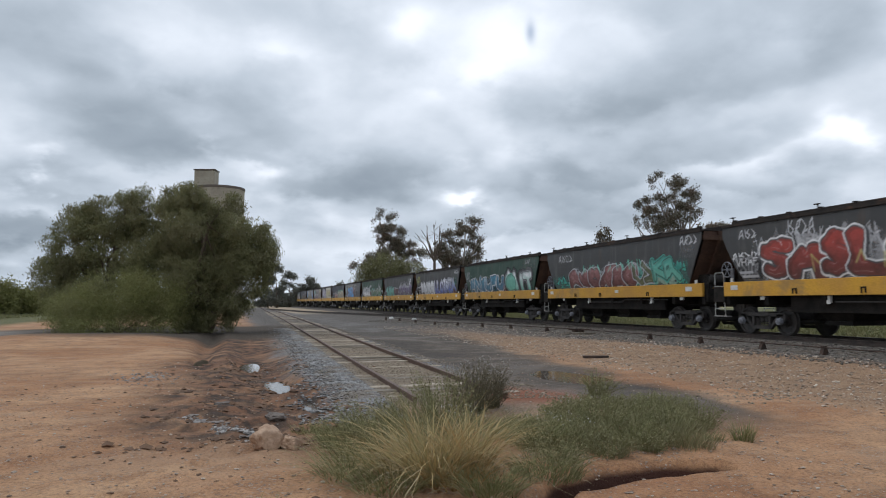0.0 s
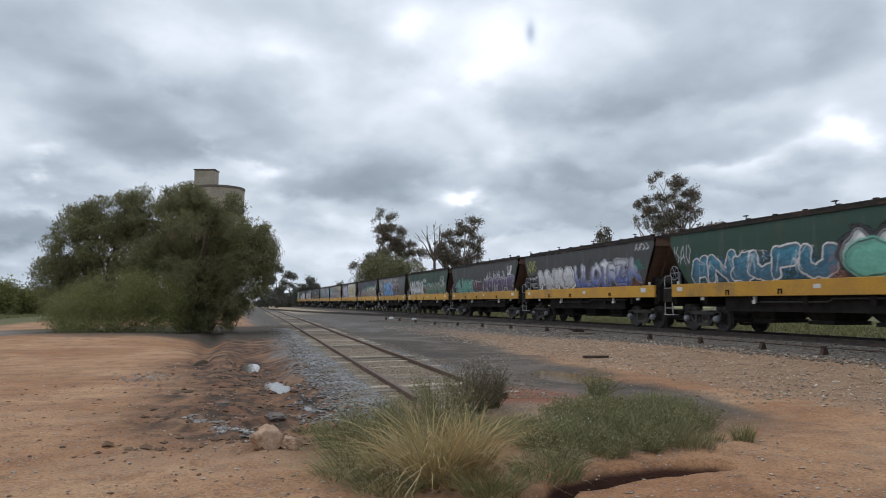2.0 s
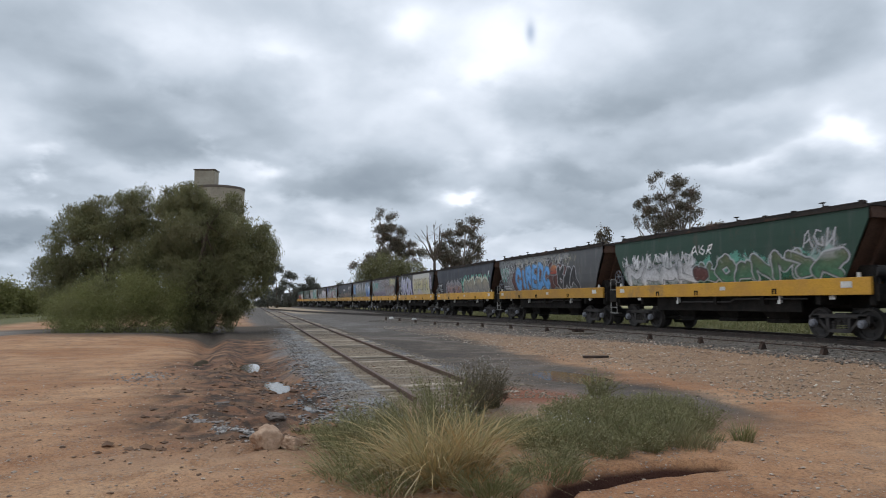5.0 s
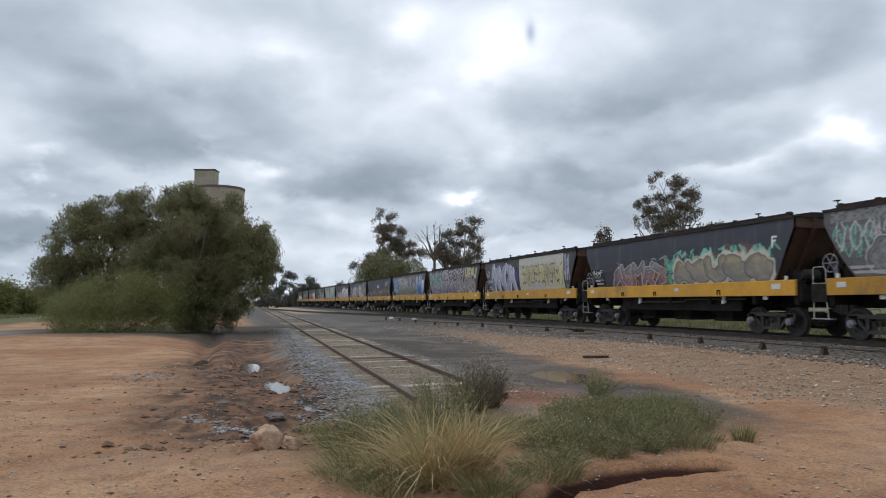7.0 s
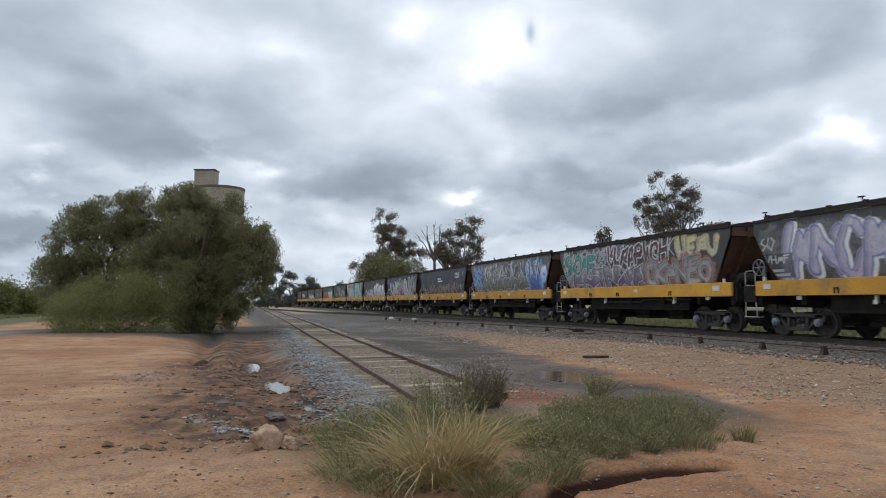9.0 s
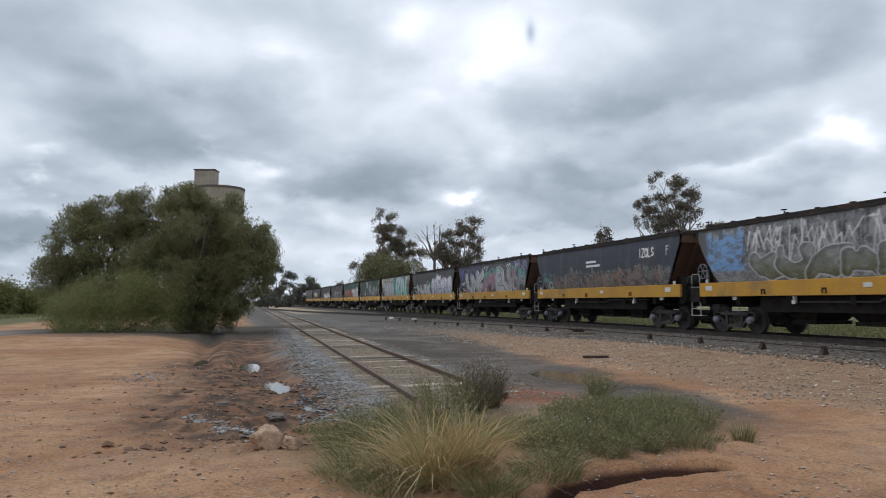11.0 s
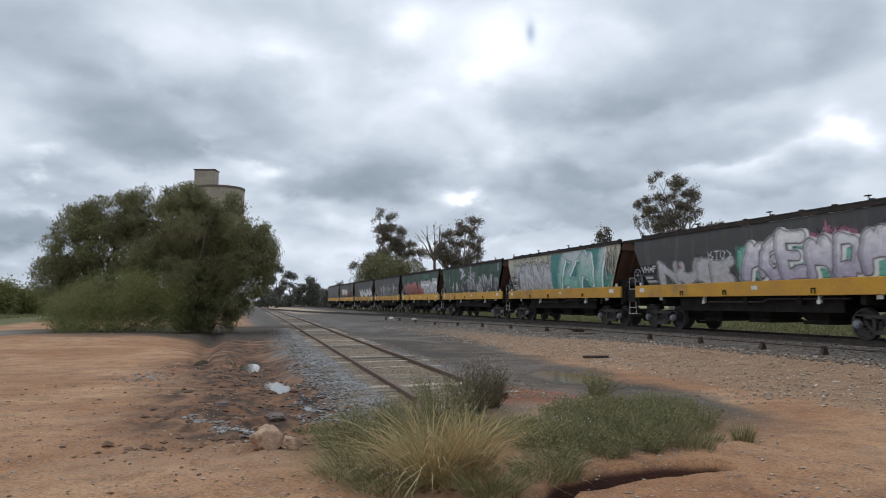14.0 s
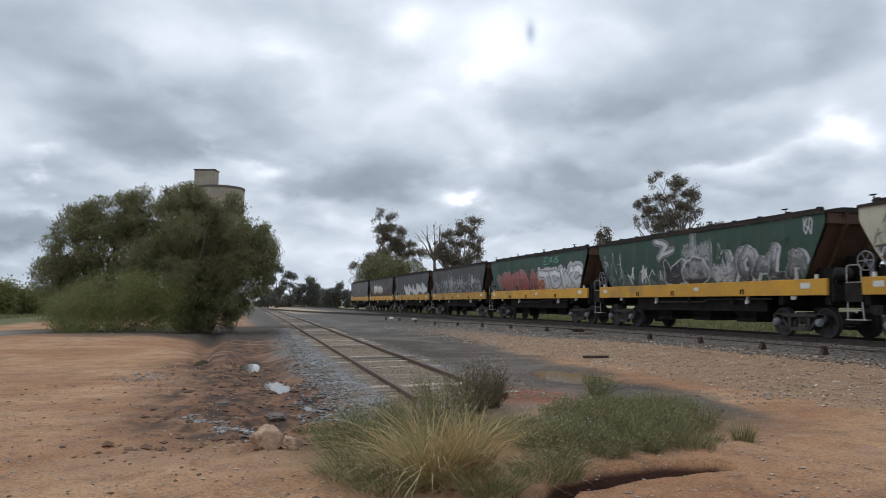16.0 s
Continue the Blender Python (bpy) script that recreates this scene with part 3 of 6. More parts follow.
def build_wagon():
    """A bogie grain hopper wagon; its origin lies at rail level under its middle."""
    root = new("grain_wagon")
    for s in (-1, 1):
        bm = hopper_side(s)
        part("side_sheet", bm, BODY_PAINT["black"], root)
        part("end_sheet", end_sheet(s), MAT_RUST_END, root, "rust-brown sloping hopper end")
        bm = bmesh.new()                                     # deep yellow side sill
        x0, x1 = sorted((s * 1.30, s * 1.40))
        box(bm, x0, x1, -6.70, 6.70, 1.30, 1.80)
        bevel(bm, 0.012)
        part("side_sill", bm, MAT_YELLOW, root, "scuffed yellow side sill")
        bm = bmesh.new()                                     # rim angle along the top edge
        x0, x1 = sorted((s * 1.33, s * 1.43))
        box(bm, x0, x1, -6.72, 6.72, 3.74, 3.82)
        part("top_rim", bm, MAT_ROOF, root)
        bm = bmesh.new()                                     # hatch rod on brackets
        xr = s * 1.15
        tube(bm, (xr, -6.45, 3.92), (xr, 6.45, 3.92), 0.04, n=6)
        box(bm, xr - 0.07, xr + 0.07, -6.4, 6.4, 3.80, 3.90)
        for k in range(11):
            y = -6.3 + k * 1.26
            box(bm, xr - 0.06, xr + 0.06, y - 0.07, y + 0.07, 3.84, 3.985)
            if k % 3 == 1:
                tube(bm, (xr, y + 0.1, 3.95), (xr, y + 0.1, 4.09), 0.022, n=5)
                box(bm, xr - 0.05, xr + 0.05, y + 0.04, y + 0.22, 4.07, 4.10)
        part("hatch_rod", bm, MAT_ROOF, root)
    bm = bmesh.new()                                         # low cambered roof
    prism(bm, [(-1.36, 3.79), (1.36, 3.79), (1.05, 3.89), (0.5, 3.95), (-0.5, 3.95), (-1.05, 3.89)], -6.68, 6.68, "y")
    part("roof", bm, MAT_ROOF, root)
    for k in range(4):
        bm = bmesh.new()
        y = -4.95 + 3.3 * k
        box(bm, -0.42, 0.42, y - 1.5, y + 1.5, 3.92, 3.99)
        bevel(bm, 0.02)
        part("hatch_cover", bm, MAT_ROOF, root)
    bm = bmesh.new()                                         # centre sill and cross bearers
    box(bm, -0.2, 0.2, -6.95, 6.95, 0.92, 1.32)
    for y in (-6.62, -4.75, -2.4, 0.0, 2.4, 4.75, 6.62):
        box(bm, -1.29, 1.29, y - 0.09, y + 0.09, 1.02, 1.5)
    part("underframe", bm, MAT_UNDER, root)
    for y in (-2.45, 0.0, 2.45):                             # discharge hoppers
        bm = bmesh.new()
        v = [bm.verts.new(c) for c in ((-1.22, y - 1.15, 1.42), (1.22, y - 1.15, 1.42), (1.22, y + 1.15, 1.42), (-1.22, y + 1.15, 1.42), (-0.62, y - 0.42, 0.5), (0.62, y - 0.42, 0.5), (0.62, y + 0.42, 0.5), (-0.62, y + 0.42, 0.5))]
        for f in ((0, 1, 2, 3), (7, 6, 5, 4), (0, 4, 5, 1), (1, 5, 6, 2), (2, 6, 7, 3), (3, 7, 4, 0)):
            bm.faces.new([v[i] for i in f])
        box(bm, -0.72, 0.72, y - 0.5, y + 0.5, 0.4, 0.52)
        bmesh.ops.recalc_face_normals(bm, faces=bm.faces[:])
        part("discharge_chute", bm, MAT_UNDER, root)
    bm = bmesh.new()                                         # lower skirt beam along the chutes
    for s in (-1, 1):
        x0, x1 = sorted((s * 1.02, s * 1.1))
        box(bm, x0, x1, -3.9, 3.9, 0.78, 1.3)
    part("skirt_beam", bm, MAT_UNDER, root)
    for s in (-1, 1):                                        # train pipe and brake rod under the sill
        bm = bmesh.new()
        bars(bm, [(s * 1.24, -4.3, 1.20), (s * 1.24, -1.0, 1.20), (s * 1.24, -0.8, 1.10), (s * 1.24, 2.0, 1.10)], 0.028)
        part("brake_pipe", bm, MAT_BOGIE, root)
    for e in (-1, 1):
        bm = bmesh.new()                                     # end platform
        y0, y1 = sorted((e * 5.7, e * 6.70))
        box(bm, -1.29, 1.29, y0, y1, 1.52, 1.6)
        y0, y1 = sorted((e * 6.70, e * 6.82))
        box(bm, -1.25, 1.25, y0, y1, 1.12, 1.6)
        part("end_platform", bm, MAT_UNDER, root)
        bm = bmesh.new()                                     # brake gear and web plate on the platform
        y0, y1 = sorted((e * 5.75, e * 6.5))
        box(bm, -0.95, -0.89, y0, y1, 1.59, 2.15)
        part("platform_web", bm, MAT_UNDER, root)
        bm = bmesh.new()
        y0, y1 = sorted((e * 5.9, e * 6.6))
        box(bm, -0.04, 0.04, y0, y1, 1.59, 2.5)
        part("platform_web", bm, MAT_UNDER, root)
        bm = bmesh.new()
        box(bm, 0.85, 0.93, y0, y1, 1.59, 2.2)
        part("platform_web", bm, MAT_UNDER, root)
        bm = bmesh.new()                                     # coupler
        y0, y1 = sorted((e * 6.8, e * 7.22))
        box(bm, -0.12, 0.12, y0, y1, 0.78, 1.0)
        y0, y1 = sorted((e * 7.12, e * 7.29))
        box(bm, -0.19, 0.19, y0, y1, 0.72, 1.06)
        part("coupler", bm, MAT_BOGIE, root)
        build_bogie(root, e * 5.25)
    for s, e in ((-1, 1), (1, -1)):                          # handrails and steps at the leading corner of each side
        bm = bmesh.new()
        x = s * 1.34
        y0, y1 = e * 6.76, e * 7.24
        bars(bm, [(x, y0, 1.62), (x, y0, 2.08), (x, y0 + e * 0.06, 2.15), (x, y1 - e * 0.06, 2.15), (x, y1, 2.08), (x, y1, 1.50)], 0.016)
        bars(bm, [(x, y0, 1.66), (x, y1, 1.66)], 0.014)
        part("handrail", bm, MAT_DUSTY, root, "dusty white tubular handrail")
        bm = bmesh.new()
        bars(bm, [(x, y0, 1.12), (x, y0 - e * 0.05, 0.60)], 0.018)
        bars(bm, [(x, y1, 1.12), (x, y1 + e * 0.02, 0.60)], 0.018)
        bars(bm, [(x, y0, 0.86), (x, y1, 0.86)], 0.014)
        bars(bm, [(x, y0, 1.12), (x, y1, 1.12)], 0.014)
        box(bm, min(x, x - s * 0.22), max(x, x - s * 0.22), min(y0, y1) - 0.1, max(y0, y1) + 0.1, 0.585, 0.61)
        part("step_ladder", bm, MAT_DUSTY, root, "dusty white foot steps")
        bm = bmesh.new()
        box(bm, x - 0.03, x + 0.03, min(y0, y1) - 0.05, max(y0, y1) + 0.05, 1.1, 1.64)
        box(bm, min(x, s * 0.9), max(x, s * 0.9), min(e * 6.7, e * 6.86), max(e * 6.7, e * 6.86), 1.35, 1.5)
        part("step_bracket", bm, MAT_UNDER, root)
    for s in (-1, 1):
        for y, z, w, h in ((6.15, 1.60, 0.34, 0.16), (-5.9, 1.60, 0.38, 0.18), (-0.6, 1.58, 0.28, 0.13), (2.2, 1.10, 0.13, 0.12), (-3.2, 1.10, 0.13, 0.12), (-5.3, 1.23, 0.2, 0.11), (4.9, 1.23, 0.2, 0.11)):
            bm = bmesh.new()
            xx = s * (1.402 if z > 1.3 else 1.31)
            x0, x1 = sorted((xx, xx + s * 0.012))
            if z < 1.3:
                box(bm, min(s * 1.2, xx), max(s * 1.2, xx), y - 0.03, y + 0.03, z - 0.03, 1.31)
            box(bm, x0, x1, y - w / 2, y + w / 2, z - h / 2, z + h / 2)
            part("marker_plate", bm, MAT_WHITE, root, "small white plate")
    for s in (-1, 1):                                        # dark tie hooks riveted on the sill
        for y in (3.4, 0.9, -3.1):
            bm = bmesh.new()
            x0, x1 = sorted((s * 1.39, s * 1.425))
            box(bm, x0, x1, y - 0.09, y - 0.05, 1.36, 1.50)
            box(bm, x0, x1, y + 0.05, y + 0.09, 1.36, 1.50)
            box(bm, x0, x1, y - 0.09, y + 0.09, 1.49, 1.53)
            part("tie_hook", bm, MAT_UNDER, root)
    for s in (-1, 1):                                        # white lamp brackets at the sill ends
        for e in (-1, 1):
            bm = bmesh.new()
            box(bm, s * 1.36 - 0.03, s * 1.36 + 0.03, e * 6.3 - 0.05, e * 6.3 + 0.05, 1.79, 1.93)
            part("lamp_bracket", bm, MAT_WHITE, root)
    bm = bmesh.new()                                         # air reservoir and brake gear on the end platform
    tube(bm, (-0.95, -6.35, 1.95), (-0.2, -6.35, 1.95), 0.2, n=14)
    box(bm, -0.85, -0.75, -6.45, -6.25, 1.58, 1.8)
    box(bm, -0.4, -0.3, -6.45, -6.25, 1.58, 1.8)
    part("air_reservoir", bm, MAT_BOGIE, root)
    bm = bmesh.new()                                         # handbrake wheel
    n = 16
    for i in range(n):
        a, b = 2 * math.pi * i / n, 2 * math.pi * (i + 1) / n
        tube(bm, (-1.30, 6.62 + 0.27 * math.cos(a), 2.25 + 0.27 * math.sin(a)), (-1.30, 6.62 + 0.27 * math.cos(b), 2.25 + 0.27 * math.sin(b)), 0.02, n=6)
    for i in range(6):
        a = math.pi * i / 3
        tube(bm, (-1.30, 6.62, 2.25), (-1.30, 6.62 + 0.27 * math.cos(a), 2.25 + 0.27 * math.sin(a)), 0.014, n=5)
    tube(bm, (-1.32, 6.62, 2.25), (-1.0, 6.62, 2.25), 0.04, n=8)
    box(bm, -1.1, -1.04, 6.55, 6.69, 1.55, 2.3)
    part("brake_wheel", bm, MAT_CAP, root, "grey spoked handbrake wheel")
    return root


WAGONS = 21
first_wagon = build_wagon()
tagged(first_wagon, "black bogie grain hopper wagon with a yellow sill and graffiti", "railway wagon", "wagons of the grain train")
wagons = [first_wagon]
for k in range(1, WAGONS):
    wagons.append(copy_thing(first_wagon, pose(RAIL_X, 40, RAIL_Z)))


def wagon_y(k, t):
    """Middle of wagon k along the line at t seconds: the train rolls nearer at about 13 m/s."""
    ease = float(np.interp(t, [0, 1.5, 3.5, 7, 15, 16], [0, -0.013, -0.014, 0.016, 0.016, 0.004]))
    run = 13.003 * (2.060 - 1.0098 * t - ease)
    return run + PITCH_LEN * k - PITCH_LEN / 2 - 5.04


# ---- trees ----
def leaf_material(name, a, b, c):
    m, g = material(name)
    info = g.add("ShaderNodeNewGeometry")
    rnd = info.outputs["Random Per Island"]
    p = g.add("ShaderNodeTexCoord").outputs["Object"]
    col = g.mix(rnd, a, b)
    col = g.mix(g.ramp(g.noise(p, 0.8, 3, 0.6), 0.4, 0.7), col, c)
    b1 = g.add("ShaderNodeBsdfPrincipled")
    g.feed(b1, "Base Color", col)
    g.feed(b1, "Roughness", 0.6)
    g.feed(b1, "Specular IOR Level", 0.3)
    tr = g.add("ShaderNodeBsdfTranslucent", col)
    mx = g.add("ShaderNodeMixShader", 0.25, b1.outputs[0], tr.outputs[0])
    g.add("ShaderNodeOutputMaterial", mx.outputs[0])
    return m


MAT_BARK = surface("grey_brown_bark", (0.16, 0.12, 0.09), (0.09, 0.07, 0.055), 3, 0.9, strength=0.6, depth=0.03)
MAT_PALE_BARK = surface("pale_gum_bark", (0.34, 0.30, 0.26), (0.20, 0.17, 0.15), 2, 0.85, strength=0.4, depth=0.02)
LEAF_PEPPER = leaf_material("olive_weeping_leaves", (0.135, 0.142, 0.065), (0.25, 0.242, 0.115), (0.18, 0.168, 0.088))
LEAF_SHRUB = leaf_material("olive_green_shrub_leaves", (0.155, 0.17, 0.06), (0.27, 0.27, 0.10), (0.21, 0.205, 0.085))
LEAF_GUM = leaf_material("grey_green_gum_leaves", (0.11, 0.10, 0.075), (0.20, 0.18, 0.135), (0.17, 0.12, 0.09))
LEAF_FAR = leaf_material("distant_grey_green_leaves", (0.13, 0.138, 0.115), (0.19, 0.195, 0.16), (0.16, 0.16, 0.14))


def leaf_quads(centres, length, width, droop, rng):
    """Small pointed leaves at the centres; droop 0..1 turns them to hang."""
    n = len(centres)
    d = rng.normal(size=(n, 3))
    d /= np.linalg.norm(d, axis=1, keepdims=True)
    d = d * (1 - droop) + np.array([0, 0, -1.0]) * droop
    d /= np.linalg.norm(d, axis=1, keepdims=True)
    s = np.cross(d, rng.normal(size=(n, 3)))
    s /= np.linalg.norm(s, axis=1, keepdims=True) + 1e-9
    L = length * rng.uniform(0.6, 1.3, (n, 1))
    W = width * rng.uniform(0.7, 1.3, (n, 1))
    v = np.stack([centres - d * L / 2, centres + s * W / 2, centres + d * L / 2, centres - s * W / 2], 1).reshape(-1, 3)
    f = np.arange(4 * n).reshape(n, 4)
    return v, f


def crown_points(blobs, clusters, per, sigma, rng, hang=0.0):
    """Leaf centres in clumps that fill ellipsoids mostly near their skin."""
    vols = np.array([b[3] * b[4] * b[5] for b in blobs]) ** 0.75
    pick = rng.choice(len(blobs), clusters, p=vols / vols.sum())
    B = np.array(blobs, float)[pick]
    d = rng.normal(size=(clusters, 3))
    d /= np.linalg.norm(d, axis=1, keepdims=True)
    r = rng.uniform(0.25, 1.08, (clusters, 1)) ** 0.55
    c = B[:, :3] + d * r * B[:, 3:6]
    off = rng.normal(size=(clusters, per, 3)) * sigma
    if hang:
        off[:, :, :2] *= 0.45
        off[:, :, 2] = -rng.uniform(0, 1, (clusters, per)) * hang * rng.uniform(0.5, 1.3, (clusters, 1))
    return (c[:, None, :] + off).reshape(-1, 3), c


def limb_tree(bm, base, targets, r0, rng, fork=0.35):
    """A trunk that splits into tapering, slightly crooked limbs towards the targets."""
    base = Vector(base)
    mid = sum((Vector(t) for t in targets), Vector()) / len(targets)
    top = base.lerp(mid, fork)
    top.x, top.y = base.x + (mid.x - base.x) * fork * 0.5, base.y + (mid.y - base.y) * fork * 0.5
    bend = base.lerp(top, 0.5) + Vector((rng.normal() * r0, rng.normal() * r0, 0))
    tube(bm, base, bend, r0 * 1.25, r0, 9, False)
    tube(bm, bend, top, r0, r0 * 0.8, 9, False)
    for t in targets:
        t = Vector(t)
        ln = (t - top).length
        k1 = top.lerp(t, 0.4) + Vector(rng.normal(size=3)) * ln * 0.07
        k2 = top.lerp(t, 0.75) + Vector(rng.normal(size=3)) * ln * 0.07
        ra = r0 * 0.55
        tube(bm, top, k1, ra, ra * 0.65, 7, False)
        tube(bm, k1, k2, ra * 0.65, ra * 0.4, 6, False)
        tube(bm, k2, t, ra * 0.4, ra * 0.12, 5, False)
        for q in (k1, k2, k2):
            e = q + Vector(rng.normal(size=3)) * ln * 0.075 + Vector((0, 0, ln * 0.03))
            tube(bm, q, e, ra * 0.3, ra * 0.06, 5, False)


def lumps(blobs, n, size, seed):
    """Break each lobe of a crown into smaller, uneven ones near its skin."""
    rng = np.random.default_rng(seed)
    out = []
    for b in blobs:
        for _ in range(n):
            d = rng.normal(size=3)
            d /= np.linalg.norm(d)
            k = rng.uniform(0.5, 0.98)
            q = size * rng.uniform(0.7, 1.3)
            out.append((b[0] + d[0] * b[3] * k, b[1] + d[1] * b[4] * k, b[2] + d[2] * b[5] * k, b[3] * q, b[4] * q, b[5] * q * 0.9))
    return out


def build_tree(name, label, place, blobs, leaf_mat, bark, trunk_r, clusters, per, sigma, length, width, droop, hang=0.0, seed=1, category="tree", targets=None, fork=0.35, split=0, size=0.4):
    rng = np.random.default_rng(seed)
    x, y = place
    root = tagged(new(name), label, category)
    root.location = (x, y, at_ground(x, y) - 0.05)
    pts, cl = crown_points(lumps(blobs, split, size, seed) if split else blobs, clusters, per, sigma, rng, hang)
    pts = pts[pts[:, 2] > 0.06]
    v, f = leaf_quads(pts, length, width, droop, rng)
    mesh_object("crown", v, f.tolist(), leaf_mat, root)
    bm = bmesh.new()
    limb_tree(bm, (0, 0, -0.1), targets or [b[:3] for b in blobs], trunk_r, rng, fork)
    part("trunk", bm, bark, root, round_=True)
    return root


def blob_list(scale, centre, rows, depth=0.8, lift=0.0):
    """Crown lobes from offsets across the view: right, up, half width, half height."""
    a = radians(YAW)
    out = []
    for k, (u, h, rw, rh) in enumerate(rows):
        u = (u - centre) * scale
        w = ((k * 0.618) % 1 - 0.5) * 1.6 * rw * scale * 0.6
        out.append((u * math.cos(a) + w * math.sin(a), -u * math.sin(a) + w * math.cos(a), h * scale + lift, rw * scale, rw * scale * depth + 0.2, rh * scale))
    return out


def tree_at(across, depth):
    """Ground place from the offset across the view (in 1243rds of the depth, from the axis) and the depth."""
    a, u = radians(YAW), across / 1243 * depth
    return depth * math.sin(a) + u * math.cos(a), depth * math.cos(a) - u * math.sin(a)


# large weeping tree, a smaller one behind its shrub, and the shrub, beyond the sandy mound
D = 38.0
build_tree("peppercorn_tree", "large olive-green weeping tree with a dark trunk in red dirt", tree_at(360 - 784, D),
           blob_list(D / 1243, 360, [(375, 172, 84, 78), (312, 218, 52, 50), (350, 222, 50, 46), (392, 196, 46, 56), (448, 172, 38, 46), (432, 112, 46, 52), (300, 125, 70, 76), (355, 95, 66, 66), (466, 150, 26, 50), (455, 130, 36, 60), (430, 150, 50, 70), (412, 78, 34, 52), (390, 60, 40, 45), (392, 36, 32, 34), (350, 40, 40, 34), (300, 60, 50, 50), (330, 150, 66, 70), (300, 238, 34, 32), (342, 242, 36, 32), (380, 228, 30, 32)]),
           LEAF_PEPPER, MAT_BARK, 0.30, 4700, 38, 0.32, 0.17, 0.036, 0.5, 0.5, 11, fork=0.3, split=8, size=0.43)
build_tree("peppercorn_tree", "olive-green weeping tree behind a low shrub", tree_at(200 - 784, D + 2),
           blob_list((D + 2) / 1243, 200, [(228, 214, 46, 52), (140, 168, 52, 50), (190, 172, 58, 56), (110, 140, 30, 44), (255, 150, 66, 76), (180, 110, 78, 60), (132, 118, 46, 52), (102, 120, 26, 40), (205, 234, 34, 32), (246, 232, 32, 32), (152, 202, 34, 30)]),
           LEAF_PEPPER, MAT_BARK, 0.26, 2900, 38, 0.32, 0.17, 0.036, 0.5, 0.5, 12, fork=0.3, split=8, size=0.43)
D = 35.5
build_tree("shrub", "dense olive-green shrub beside the weeping trees", tree_at(210 - 784, D),
           blob_list(D / 1243, 210, [(150, 60, 56, 42), (215, 72, 60, 44), (270, 60, 50, 42), (112, 40, 34, 34), (200, 30, 108, 34), (305, 34, 26, 34)]),
           LEAF_SHRUB, MAT_BARK, 0.09, 1850, 36, 0.26, 0.13, 0.028, 0.1, 0.0, 13, "shrub", fork=0.1, split=5, size=0.55)

# gum trees beyond the main line
def gum(centre, depth, rows, seed, n=260, label="tall grey-green gum tree beyond the railway", size=0.22, per=32, sig=0.22):
    lobes = blob_list(depth / 1243, centre, rows, lift=1.65)
    ends = [b[:3] for b in lobes] + [b[:3] for b in lumps(lobes, 2, 0.22, seed + 5)]
    build_tree("gum_tree", label, tree_at(centre - 784, depth), lobes, LEAF_GUM, MAT_PALE_BARK, 0.0032 * depth, n, per, sig * depth / 90, size * depth / 90, 0.11 * depth / 90, 0.45, 0.0, seed, targets=ends, fork=0.42, split=9, size=0.23)


gum(690, 118, [(685, 140, 36, 22), (670, 150, 18, 14), (700, 112, 30, 22), (660, 88, 26, 20), (725, 98, 25, 14), (635, 64, 16, 10), (690, 70, 30, 24), (700, 92, 30, 22), (735, 84, 24, 16), (660, 66, 22, 14)], 21, 520)
gum(815, 100, [(828, 135, 26, 16), (805, 118, 26, 16), (835, 105, 22, 18), (790, 95, 24, 20), (815, 78, 34, 22), (775, 88, 20, 18), (800, 84, 36, 26), (838, 84, 22, 22), (822, 60, 36, 22)], 22, 560)
gum(1190, 80, [(1180, 213, 34, 16), (1220, 204, 28, 22), (1200, 180, 46, 24), (1160, 172, 30, 24), (1185, 150, 50, 22), (1180, 125, 44, 26), (1138, 143, 24, 14), (1228, 170, 20, 20)], 23, 620)
gum(1068, 110, [(1068, 126, 14, 12), (1075, 112, 12, 8), (1060, 100, 16, 20), (1070, 70, 16, 20)], 24, 130)
gum(1265, 95, [(1255, 135, 26, 10), (1280, 132, 18, 8), (1265, 110, 30, 24)], 25, 220)


def bare_tree(centre, depth, seed):
    """A half-dead tree: a leaning trunk with forked, leafless limbs."""
    rng = np.random.default_rng(seed)
    x, y = tree_at(centre - 784, depth)
    root = tagged(new("dead_tree"), "half-dead tree with bare grey branches beyond the railway", "tree")
    root.location = (x, y, at_ground(x, y) - 0.05)
    k = depth / 1243
    bm = bmesh.new()
    top = Vector((0, 0, 70 * k + 1.65))
    tube(bm, (0, 0, 0), top, 0.28, 0.2, 8, False)
    for du, up in ((-24, 128), (-14, 136), (-2, 138), (9, 134), (16, 124), (-30, 116)):
        e = Vector((du * k * 0.957, -du * k * 0.287, up * k + 1.65))
        m = top.lerp(e, 0.55) + Vector(rng.normal(size=3)) * 0.3
        tube(bm, top, m, 0.12, 0.07, 6, False)
        tube(bm, m, e, 0.07, 0.025, 5, False)
        for _ in range(4):
            q = m.lerp(e, rng.uniform(0, 0.8))
            tube(bm, q, q + Vector((rng.normal() * 0.7, rng.normal() * 0.5, rng.uniform(0.3, 1.3))), 0.04, 0.015, 4, False)
    part("trunk", bm, MAT_BARK, root, round_=True)


